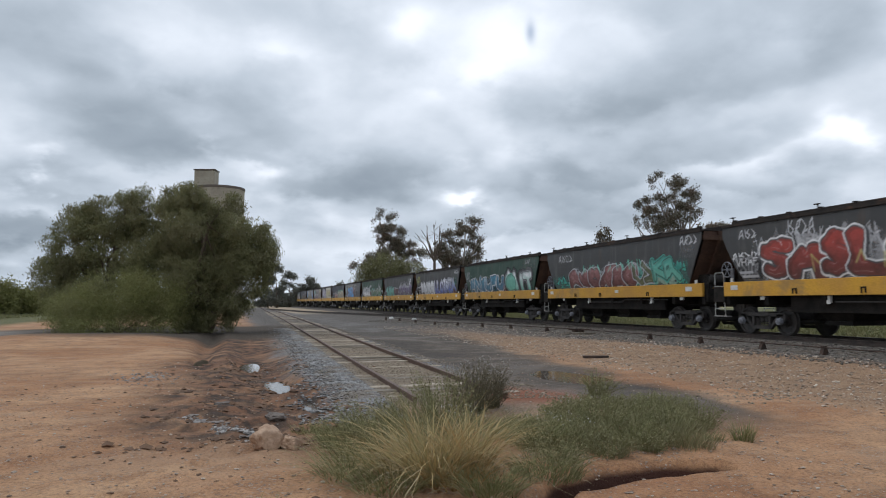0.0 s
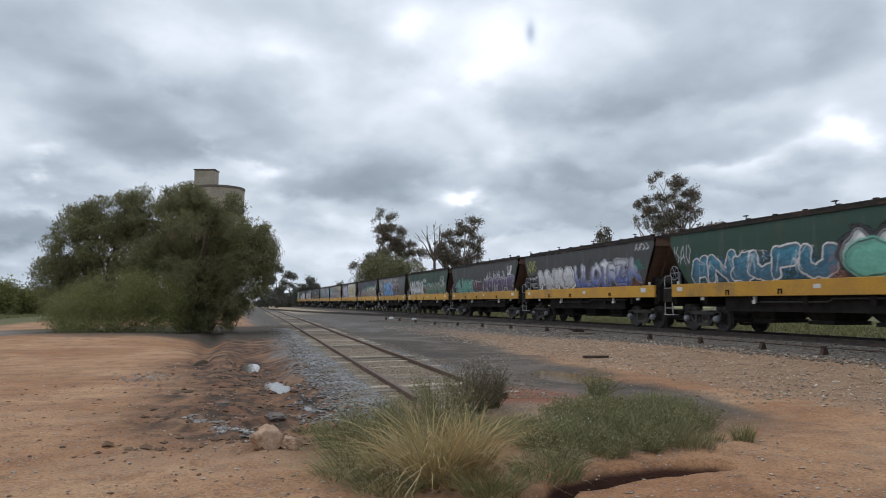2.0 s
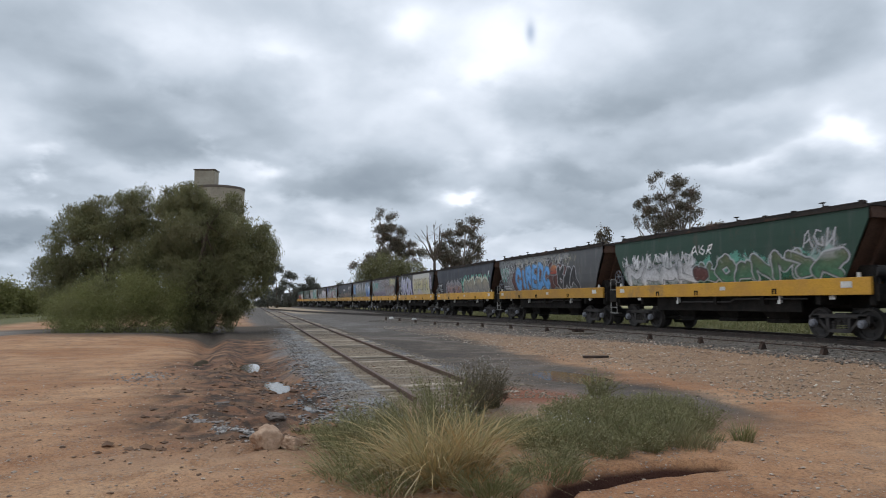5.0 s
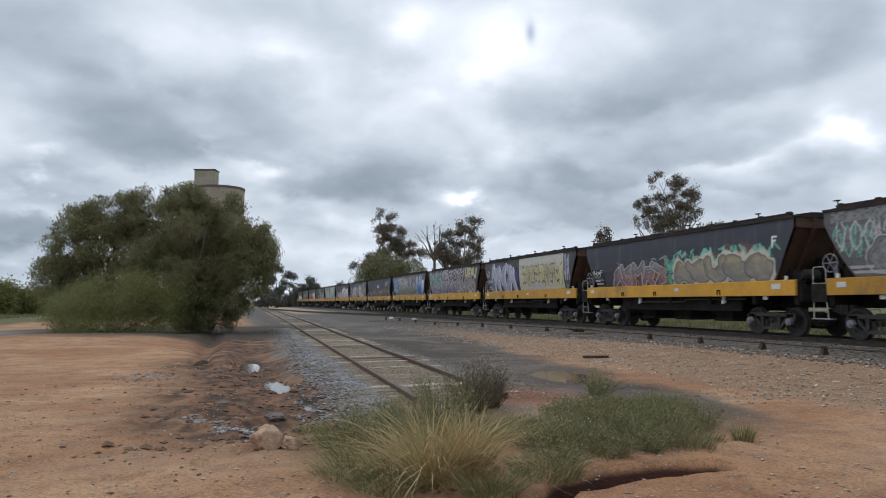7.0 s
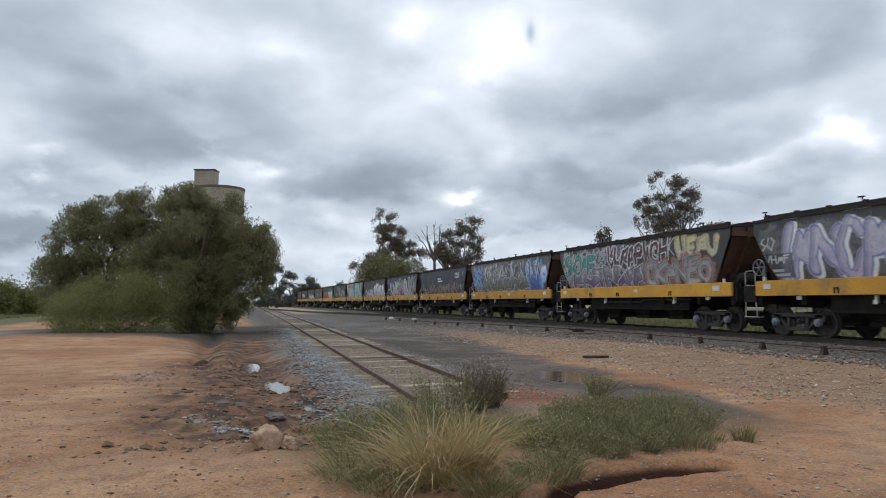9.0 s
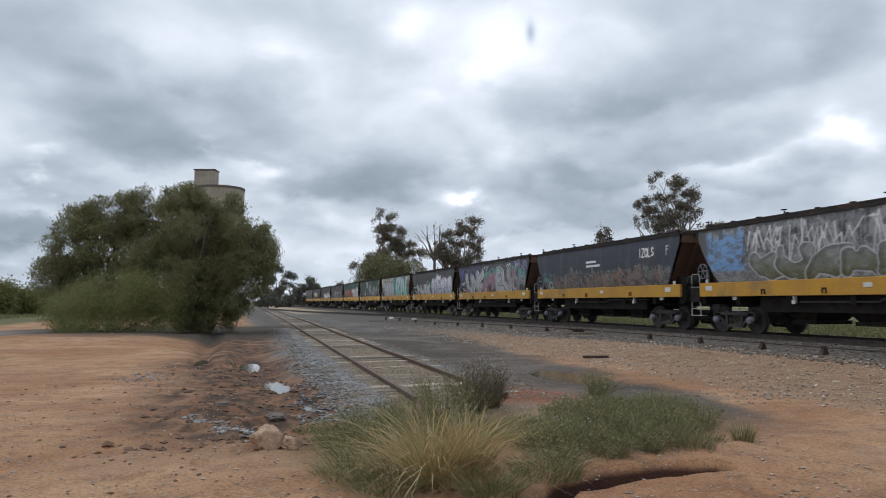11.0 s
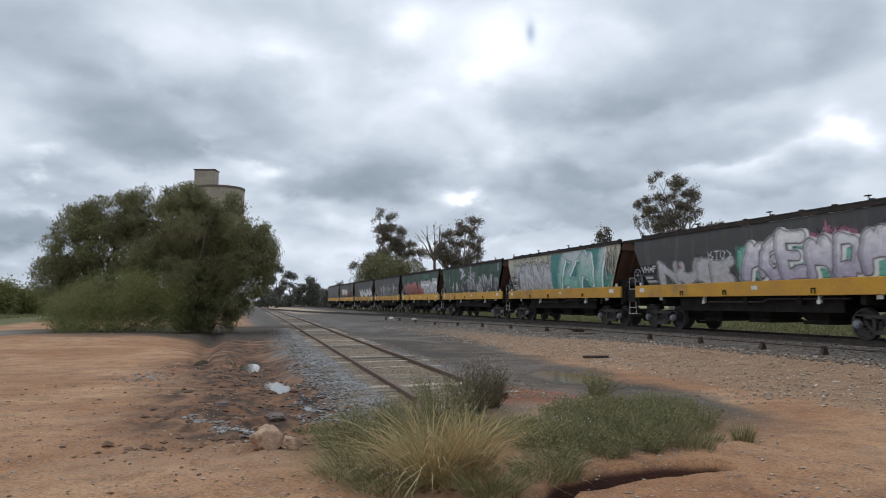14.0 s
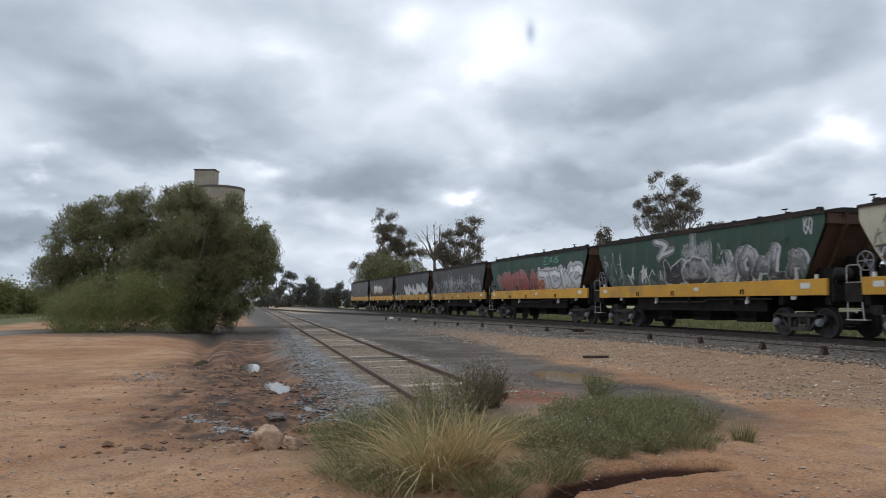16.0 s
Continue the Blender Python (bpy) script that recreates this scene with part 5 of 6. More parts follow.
c.word(0.135, 0.222, 0.1, 0.55, "e", "grey", "grey", "silver", fat=0.8)
c.haze(0.171, 0.213, 0, 0.22, "maroon", 0.9)
c.haze(0.482, 0.599, 0.2, 0.6, "red", 0.6)
c.haze(0.317, 0.361, 0.5, 0.7, "maroon", 0.8)
c.word(0.17, 0.30, 0.02, 0.62, "OO", "maroon", "maroon", "black", fat=0.9, edge=0.04)
c.word(0.32, 0.72, 0.08, 0.72, "ODOD", "maroon", "maroon", "black", fat=0.95, edge=0.04)
c.word(0.213, 0.56, 0.03, 0.70, "CIREDC", "sky", "sky", "black", fat=0.72, edge=0.05)
c.word(0.575, 0.635, 0.4, 0.68, "S", "orange", "red", "black", fat=0.35)
c.word(0.64, 0.80, 0.05, 0.6, "bda", "black", "dark", "silver", fat=0.6)
c.spikes(0.20, 0.80, 0.62, 0.95, 40, "cream", 0.018, 0.6)
c.bars(0.05, 0.144, 0.05, 0.2, 2, "silver")
c.apply(wagons[6])
c = paint_wagon(7, "blue", "blue-black grain hopper wagon with mint and cream graffiti")
c.haze(0.167, 0.506, 0, 0.45, "rust", 0.45)
c.word(0.189, 0.483, 0.02, 0.46, "abMdf", "grey", "violet", "silver", fat=0.4, edge=0.03)
c.haze(0.483, 0.938, 0.0, 0.55, "mint", 0.85, 0.5)
c.haze(0.751, 0.896, 0.5, 0.66, "rose", 0.5)
c.spikes(0.518, 0.934, 0.45, 0.66, 20, "mint", 0.06)
c.haze(0.20, 0.50, 0, 0.35, "orange", 0.3)
c.word(0.534, 0.911, 0.02, 0.46, "abUcO", "sand", "grey", "dark", fat=0.66, edge=0.04, glow="cream")
c.tag(0.931, 0.953, 0.55, 0.72, "F", "white", pen=0.03)
c.bars(0.033, 0.121, 0.15, 0.3, 2, "silver")
c.spikes(0.424, 0.583, 0.52, 0.6, 6, "silver", 0.02)
c.code(0.03)
c.apply(wagons[7])
c = paint_wagon(8, "black", "grain hopper wagon with a cream panel and silver graffiti")
c.haze(0.012, 0.434, 0.0, 0.9, "grey", 0.5)
c.haze(0.373, 0.458, 0, 0.75, "indigo", 0.9)
c.word(0.061, 0.386, 0.03, 0.9, "IANCA", "silver", "lilac", "blue", fat=0.5, edge=0.05, lean=0.15, shade="white")
c.panel(0.449, 0.899, 0.0, 0.98, "cream", 0.95)
c.panel(0.449, 0.899, 0.78, 0.98, "silver", 0.5)
c.haze(0.504, 0.866, 0.3, 0.75, "sand", 0.7)
c.spikes(0.481, 0.882, 0.08, 0.75, 30, "dark", 0.03)
c.spikes(0.481, 0.882, 0.05, 0.7, 36, "yellow", 0.035)
for v in (0.18, 0.42, 0.66):
    c.spikes(0.475, 0.885, v, v + 0.10, 16, "black", 0.028, 0.9)
c.haze(0.559, 0.71, 0.0, 0.3, "lilac", 0.5)
c.tag(0.527, 0.825, 0.45, 0.7, "EFUSH", "sand", pen=0.05)
c.haze(0.899, 0.958, 0.0, 0.95, "grey", 0.6)
c.tag(0.902, 0.951, 0.25, 0.9, "ea", "lilac", pen=0.04)
c.tag(0.012, 0.076, 0.5, 0.7, "be", "silver")
c.code(0.03)
c.apply(wagons[8])
c = paint_wagon(9, "black", "grain hopper wagon covered in grey, mint and yellow graffiti")
c.haze(0.014, 0.37, 0.0, 1.0, "silver", 0.75)
c.haze(0.031, 0.945, 0.0, 0.5, "grey", 0.8)
c.haze(0.143, 0.647, 0, 0.45, "violet", 0.4)
c.word(0.055, 0.29, 0.3, 0.8, "SOaE", "teal", "sea", "silver", fat=0.45, edge=0.03)
c.haze(0.344, 0.494, 0.5, 1.0, "lilac", 0.4)
c.word(0.37, 0.727, 0.48, 0.94, "bUdaPWGH", "maroon", "plum", "white", fat=0.4, edge=0.03)
c.tag(0.722, 0.76, 0.6, 0.95, "K", "silver", pen=0.03)
c.word(0.773, 0.953, 0.5, 0.95, "UEPU", "yellow", "cream", "olive", fat=0.7, edge=0.02)
c.word(0.112, 0.606, 0.02, 0.42, "AbTNda", "grey", "violet", "silver", fat=0.4, edge=0.03)
c.word(0.606, 0.918, 0.02, 0.48, "CKANEO", "grey", "silver", "dark", fat=0.5, edge=0.04, glow="rust")
c.haze(0.914, 0.953, 0.0, 0.4, "rose", 0.5)
c.spikes(0.064, 0.647, 0.1, 0.5, 26, "white", 0.012)
c.apply(wagons[9])
c = paint_wagon(10, "grey", "grey grain hopper wagon with blue and white graffiti")
c.haze(0.028, 0.899, 0.0, 1.0, "silver", 0.5)
c.haze(0.028, 0.191, 0.2, 0.9, "sky", 0.6)
c.haze(0.721, 0.932, 0.0, 0.9, "sky", 0.7)
c.haze(0.777, 0.932, 0.0, 0.42, "blue", 0.9)
c.spikes(0.191, 0.916, 0.3, 0.95, 50, "dark", 0.04)
c.spikes(0.191, 0.916, 0.3, 0.95, 50, "white", 0.025)
c.word(0.216, 0.758, 0.05, 0.5, "bUdANf", "grey", "olive", "silver", fat=0.5, edge=0.03)
c.word(0.899, 1.073, 0.05, 0.8, "aN", "white", "sky", "blue", fat=0.5)
c.apply(wagons[10])
c = paint_wagon(11, "blue", "plain blue-black grain hopper wagon with small white lettering")
c.haze(0.05, 0.97, 0.0, 0.42, "grey", 0.55)
c.spikes(0.1, 0.95, 0.02, 0.45, 40, "green", 0.03, 0.35)
c.spikes(0.1, 0.95, 0.02, 0.42, 30, "silver", 0.02, 0.3)
c.spikes(0.1, 0.95, 0.05, 0.4, 22, "rust", 0.04, 0.4)
c.haze(0.155, 0.93, 0.0, 0.4, "rust", 0.28)
c.spikes(0.506, 0.93, 0.1, 0.45, 12, "grey", 0.02)
c.haze(0.585, 0.68, 0.1, 0.45, "rust", 0.5)
c.bars(0.433, 0.534, 0.5, 0.72, 2, "white", 0.9)
c.tag(0.785, 0.873, 0.62, 0.8, "IZOLS", "white", pen=0.03)
c.tag(0.935, 0.952, 0.62, 0.8, "F", "silver", pen=0.03)
c.tag(0.1, 0.148, 0.02, 0.2, "O", "silver")
c.haze(0.043, 0.155, 0.2, 0.45, "sea", 0.5)
c.apply(wagons[11])
c = paint_wagon(12, "black", "grain hopper wagon with silver, pink and teal graffiti")
c.haze(0.014, 0.949, 0.0, 0.95, "grey", 0.45)
c.haze(0.031, 0.396, 0.3, 1.0, "indigo", 0.5)
c.haze(0.022, 0.096, 0.2, 0.95, "blue", 0.6)
c.haze(0.791, 1.008, 0.5, 1.0, "indigo", 0.75)
c.spikes(0.8, 0.994, 0.6, 1.0, 24, "white", 0.01)
c.haze(0.096, 0.174, 0.0, 0.4, "pink", 0.8)
c.word(0.143, 0.409, 0.03, 0.66, "UNK", "silver", "silver", "black", fat=0.5, edge=0.05, shade="white")
c.haze(0.396, 0.494, 0.0, 0.4, "orange", 0.6)
c.word(0.409, 0.595, 0.1, 0.66, "dag", "teal", "pink", "dark", fat=0.5, edge=0.03)
c.haze(0.47, 0.584, 0.35, 0.65, "pink", 0.7)
c.word(0.595, 0.773, 0.03, 0.64, "EU", "silver", "silver", "black", fat=0.5, edge=0.06, shade="white")
c.word(0.755, 0.861, 0.02, 0.7, "ab", "rose", "silver", "dark", fat=0.45, edge=0.03)
c.spikes(0.421, 0.835, 0.6, 0.8, 12, "teal", 0.06)
c.word(0.861, 0.949, 0.05, 0.66, "A", "teal", "pink", "mint", fat=0.35)
c.spikes(0.204, 0.8, 0.75, 0.9, 8, "white", 0.03)
c.code(0.03)
c.apply(wagons[12])
c = paint_wagon(13, "black", "dark grain hopper wagon with silver bubble and mint graffiti")
c.haze(0.136, 0.482, 0, 0.2, "grey", 0.4)
c.word(0.144, 0.476, 0.0, 0.46, "NUSE", "silver", "silver", "black", fat=0.5, edge=0.03)
c.haze(0.213, 0.257, 0.3, 0.45, "maroon", 0.9)
c.tag(0.368, 0.47, 0.42, 0.58, "bTef", "silver")
c.haze(0.476, 0.946, 0.0, 0.62, "mint", 0.9)
c.haze(0.672, 0.868, 0.55, 0.75, "pink", 0.7)
c.word(0.50, 0.938, 0.02, 0.72, "AGEADA", "white", "lilac", "black", fat=0.60, edge=0.05, shade="white")
c.bars(0.029, 0.128, 0.03, 0.25, 2, "silver")
c.haze(0.934, 0.973, 0.5, 0.9, "grey", 0.5)
c.code(0.035)
c.apply(wagons[13])
c = paint_wagon(14, "cream", "cream grain hopper wagon with silver and teal graffiti")
c.haze(0.103, 0.958, 0.0, 0.2, "grey", 0.3)
c.word(0.103, 0.465, 0.0, 0.74, "NNNA", "silver", "silver", "dark", fat=0.8, edge=0.04)
c.panel(0.15, 0.43, 0.02, 0.50, "silver", 0.8)
c.word(0.125, 0.455, 0.02, 0.74, "ANNA", "silver", "silver", "black", fat=0.58, edge=0.035)
c.tag(0.053, 0.477, 0.74, 0.95, "abcdefg", "dark", pen=0.012)
c.spikes(0.018, 0.136, 0.1, 0.7, 14, "dark", 0.015)
c.panel(0.465, 0.9, 0.0, 0.97, "sea", 0.95)
c.haze(0.891, 0.966, 0.0, 0.3, "teal", 0.9)
c.word(0.477, 0.9, 0.03, 0.97, "IZAI", "silver", "mint", "sea", fat=0.6, edge=0.05, lean=0.25, shade="white")
c.tag(0.904, 1.001, 0.3, 0.95, "eade", "dark", pen=0.015)
c.spikes(0.904, 0.997, 0.2, 0.9, 16, "dark", 0.015)
c.code(0.035)
c.apply(wagons[14])
c = paint_wagon(15, "green", "green grain hopper wagon with silver block graffiti")
c.word(0.66, 0.944, 0.02, 0.64, "VOALA", "silver", "dark", "black", fat=0.55, edge=0.04, lean=0.1, shade="silver")
c.haze(0.605, 0.703, 0.0, 0.35, "silver", 0.8)
c.word(0.509, 0.574, 0.1, 1.0, "I", "grey", "silver", "grey", fat=0.45)
c.word(0.391, 0.584, 0.0, 0.42, "bO", "dark", "dark", "silver", fat=0.5, edge=0.03)
c.haze(0.47, 0.62, 0.1, 0.8, "silver", 0.5)
c.spikes(0.191, 0.379, 0.0, 0.45, 10, "white", 0.035)
c.spikes(0.038, 0.191, 0.1, 0.8, 10, "silver", 0.018)
c.word(0.36, 0.44, 0.55, 0.95, "f", "silver", "silver", "grey", fat=0.3)
c.haze(0.054, 0.404, 0, 0.3, "grey", 0.5)
c.tag(0.94, 0.97, 0.7, 0.95, "be", "silver")
c.spikes(0.605, 0.665, 0.4, 0.75, 3, "silver", 0.02)
c.apply(wagons[15])
c = paint_wagon(16, "green", "green grain hopper wagon with red and white graffiti")
c.word(0.106, 0.623, 0.02, 0.58, "MbASIS", "rose", "maroon", "red", fat=0.7, edge=0.03)
c.haze(0.119, 0.585, 0.0, 0.55, "red", 0.3)
c.haze(0.546, 0.642, 0.0, 0.5, "orange", 0.5)
c.word(0.604, 0.96, 0.03, 0.58, "TCWO", "white", "silver", "black", fat=0.45, edge=0.05, glow="silver")
c.tag(0.623, 0.767, 0.72, 0.9, "Eab", "mint")
c.spikes(0.014, 0.119, 0.1, 0.7, 8, "sea", 0.03)
c.apply(wagons[16])
c = paint_wagon(17, "black", "black grain hopper wagon with faint silver spray")
c.haze(0.059, 0.941, 0.0, 0.55, "grey", 0.7)
c.spikes(0.233, 0.911, 0.1, 0.7, 20, "silver", 0.035)
c.haze(0.335, 0.433, 0.0, 0.95, "grey", 0.5)
c.apply(wagons[17])
c = paint_wagon(18, "black", "black grain hopper wagon with pale graffiti")
c.haze(0.027, 0.949, 0.0, 0.3, "grey", 0.6)
c.word(0.319, 0.924, 0.02, 0.5, "WNUAf", "silver", "white", "grey", fat=0.5, edge=0.03)
c.apply(wagons[18])
c = paint_wagon(19, "black", "dark grain hopper wagon with a few pale tags")
c.spikes(0.048, 0.879, 0.1, 0.8, 24, "silver", 0.03)
c.haze(0.048, 0.879, 0.0, 0.4, "rust", 0.4)
c.word(0.232, 0.572, 0.2, 0.6, "ab", "white", "sand", "dark", fat=0.4)
c.apply(wagons[19])
c = paint_wagon(20, "grey", "plain weathered grey grain hopper wagon at the train's tail")
c.haze(0.038, 0.874, 0.0, 0.5, "grey", 0.4)
c.spikes(0.099, 0.874, 0.2, 0.5, 6, "silver", 0.03)
c.apply(wagons[20])


# ---- plants and stones in the foreground ----
def blade_mat(name, a, b, tip):
    m, g = material(name)
    rnd = g.add("ShaderNodeNewGeometry").outputs["Random Per Island"]
    p = g.add("ShaderNodeTexCoord").outputs["Object"]
    col = g.mix(rnd, a, b)
    col = g.mix(g.ramp(g.noise(p, 3.0, 3, 0.6), 0.45, 0.7, 0, 0.7), col, tip)
    b1 = g.add("ShaderNodeBsdfPrincipled")
    g.feed(b1, "Base Color", col)
    g.feed(b1, "Roughness", 0.65)
    g.feed(b1, "Specular IOR Level", 0.25)
    tr = g.add("ShaderNodeBsdfTranslucent", col)
    mx = g.add("ShaderNodeMixShader", 0.2, b1.outputs[0], tr.outputs[0])
    g.add("ShaderNodeOutputMaterial", mx.outputs[0])
    return m


MAT_STRAW = blade_mat("dry_golden_grass", (0.58, 0.45, 0.23), (0.25, 0.225, 0.10), (0.42, 0.25, 0.11))
MAT_RUSSET = blade_mat("russet_dry_grass", (0.42, 0.26, 0.10), (0.55, 0.37, 0.17), (0.33, 0.17, 0.07))
MAT_DEAD = blade_mat("bleached_dead_grass", (0.50, 0.42, 0.27), (0.36, 0.28, 0.16), (0.24, 0.17, 0.10))
MAT_GRASS = blade_mat("green_grass_blades", (0.14, 0.152, 0.060), (0.31, 0.295, 0.14), (0.20, 0.172, 0.082))
MAT_VERGE = blade_mat("rank_verge_grass", (0.11, 0.125, 0.05), (0.21, 0.20, 0.09), (0.19, 0.16, 0.085))
MAT_WEED = blade_mat("grey_green_weed_leaves", (0.175, 0.172, 0.082), (0.31, 0.29, 0.155), (0.24, 0.195, 0.115))
MAT_DRYWEED = blade_mat("brown_seeding_weed", (0.12, 0.10, 0.065), (0.20, 0.17, 0.11), (0.08, 0.085, 0.045))
MAT_FLOWER = surface("white_seed_heads", (0.6, 0.58, 0.52), (0.45, 0.43, 0.38), 20, 0.9)


def blades(rng, n, spread, height, width, lean, curl):
    """Thin curved blades that rise from a patch and arch outwards; each is a strip of four steps."""
    ang = rng.uniform(0, 2 * math.pi, n)
    rad = spread * np.sqrt(rng.uniform(0, 1, n))
    base = np.stack([rad * np.cos(ang), rad * np.sin(ang), np.full(n, -0.03)], 1)
    a2 = ang + rng.normal(0, 0.7, n)
    out = np.stack([np.cos(a2), np.sin(a2), np.zeros(n)], 1)
    side = np.stack([-np.sin(a2), np.cos(a2), np.zeros(n)], 1)
    turn = rng.uniform(0, math.pi, n)[:, None]
    side = side * np.cos(turn) + out * np.sin(turn)
    h = height * rng.uniform(0.45, 1.1, n)
    ln = lean * rng.uniform(0.2, 1.2, n) * (0.3 + rad / max(spread, 1e-6))
    cu = curl * rng.uniform(0.2, 1.4, n)
    V, steps = [], 5
    for k in range(steps):
        t = k / (steps - 1)
        p = base + out * (h * (ln * t + cu * t * t))[:, None] + np.array([0, 0, 1.0]) * (h * (t - 0.45 * cu * t ** 3))[:, None]
        w = width * (1 - t) ** 0.7 + 0.0012
        V += [p - side * w / 2, p + side * w / 2]
    V = np.stack(V, 1).reshape(-1, 3)
    i = np.arange(n)[:, None] * 2 * steps
    F = np.concatenate([i + np.array([2 * k, 2 * k + 1, 2 * k + 3, 2 * k + 2]) for k in range(steps - 1)], 0)
    return V, F.tolist()


def tussock(x, y, n, spread, height, mat, lean, curl, seed, label, name="grass_tussock", width=0.009):
    rng = np.random.default_rng(seed)
    root = tagged(new(name), label, "grass")
    root.location = (x, y, at_ground(x, y))
    v, f = blades(rng, n, spread, height, width, lean, curl)
    mesh_object("blade_clump", v, f, mat, root)
    v, f = blades(rng, max(n // 5, 20), spread * 1.15, height * 0.75, width, lean * 1.6, curl * 1.6)
    tagged(mesh_object("dead_blade_clump", v, f, MAT_DEAD, root), "bleached dead grass blades")
    return root


def weed(x, y, r, h, seed, mat, label="grey-green leafy weed growing in red dirt", stems=90, leaf=0.034, seeds=False):
    """A bushy weed: thin stems with many small leaves."""
    rng = np.random.default_rng(seed)
    root = tagged(new("weed_plant"), label, "weed", "weeds in the foreground")
    root.location = (x, y, at_ground(x, y))
    bm = bmesh.new()
    pts, tips = [], []
    for i in range(stems):
        a = rng.uniform(0, 2 * math.pi)
        b = r * 0.35 * math.sqrt(rng.uniform())
        e = r * math.sqrt(rng.uniform(0.05, 1))
        hh = h * rng.uniform(0.55, 1.08) * (1 - 0.35 * (e / r) ** 2)
        p0 = Vector((b * math.cos(a), b * math.sin(a), -0.03))
        p2 = Vector((e * math.cos(a + rng.normal() * 0.3), e * math.sin(a + rng.normal() * 0.3), hh))
        p1 = p0.lerp(p2, 0.55) + Vector((0, 0, hh * 0.12))
        tube(bm, p0, p1, 0.004, 0.003, 3, False)
        tube(bm, p1, p2, 0.003, 0.0015, 3, False)
        for t in rng.uniform(0.12, 1.0, 22):
            q = (p0.lerp(p1, t / 0.55) if t < 0.55 else p1.lerp(p2, (t - 0.55) / 0.45))
            pts.append(np.array(q) + rng.normal(size=3) * 0.022)
        tips.append(np.array(p2))
    part("stem_clump", bm, MAT_DRYWEED if mat is MAT_DRYWEED else MAT_GRASS, root)
    v, f = leaf_quads(np.array(pts), leaf, leaf * 0.33, -0.0, rng)
    mesh_object("foliage", v, f.tolist(), mat, root)
    if seeds:
        tp = np.array(tips)
        tp = tp[tp[:, 2] > h * 0.7]
        v, f = leaf_quads(np.repeat(tp, 2, 0) + rng.normal(size=(2 * len(tp), 3)) * 0.012, 0.022, 0.016, 0.0, rng)
        tagged(mesh_object("seed_heads", v, f.tolist(), MAT_FLOWER, root), kind="stuff")
    return root


tussock(1.82, 6.3, 300, 0.20, 0.94, MAT_STRAW, 0.50, 1.0, 101, "large dry golden grass tussock in red dirt", width=0.013)
tussock(1.50, 6.55, 190, 0.16, 0.62, MAT_STRAW, 0.6, 1.1, 102, "dry straw-coloured grass tussock", width=0.011)
tussock(2.16, 6.4, 220, 0.14, 0.80, MAT_STRAW, 0.42, 0.6, 103, "upright dry golden grass tussock", width=0.010)
tussock(2.30, 6.55, 170, 0.12, 0.72, MAT_RUSSET, 0.45, 0.7, 113, "russet-brown dry grass tussock", width=0.010)
tussock(1.95, 6.1, 150, 0.22, 0.50, MAT_RUSSET, 0.6, 1.0, 114, "short russet-brown grass tussock", width=0.010)
tussock(1.35, 6.15, 300, 0.30, 0.36, MAT_GRASS, 0.8, 0.9, 104, "green arching grass tussock")
tussock(1.10, 6.75, 260, 0.28, 0.34, MAT_GRASS, 0.8, 0.8, 105, "green and straw grass tussock")
tussock(2.15, 5.75, 360, 0.22, 0.34, MAT_GRASS, 0.6, 0.7, 106, "low green grass tussock at a gully edge")
tussock(1.30, 7.4, 240, 0.34, 0.46, MAT_GRASS, 0.5, 0.5, 107, "green grass tussock beside a weed")
tussock(2.95, 6.35, 360, 0.32, 0.30, MAT_GRASS, 0.5, 0.6, 108, "low green grass tussock")
tussock(0.28, 5.75, 90, 0.12, 0.16, MAT_GRASS, 0.6, 0.5, 109, "small grass tuft in bare dirt")
tussock(0.95, 9.3, 140, 0.16, 0.16, MAT_GRASS, 0.5, 0.5, 110, "small green grass tuft by a ditch")
tussock(5.95, 7.2, 120, 0.12, 0.32, MAT_GRASS, 0.3, 0.3, 111, "lone thin grass tuft on bare dirt")
tussock(5.60, 7.35, 100, 0.14, 0.18, MAT_GRASS, 0.4, 0.4, 112, "small grass tuft on bare dirt")
for k, (x, y, r, h, dry) in enumerate((
        (1.55, 8.1, 0.50, 0.52, 0), (2.15, 8.5, 0.55, 0.62, 0), (2.75, 9.2, 0.60, 0.78, 0), (3.35, 9.7, 0.50, 0.80, 1), (3.75, 10.1, 0.45, 0.72, 1), (1.95, 7.5, 0.45, 0.42, 0),
        (2.6, 7.9, 0.45, 0.42, 0), (1.15, 8.0, 0.36, 0.36, 0))):
    weed(x, y, r, h, 130 + k, MAT_DRYWEED if dry else MAT_WEED, "brown seeding weed bush in red dirt" if dry else "grey-green leafy weed growing in red dirt", 120 if dry else 100, seeds=bool(dry))
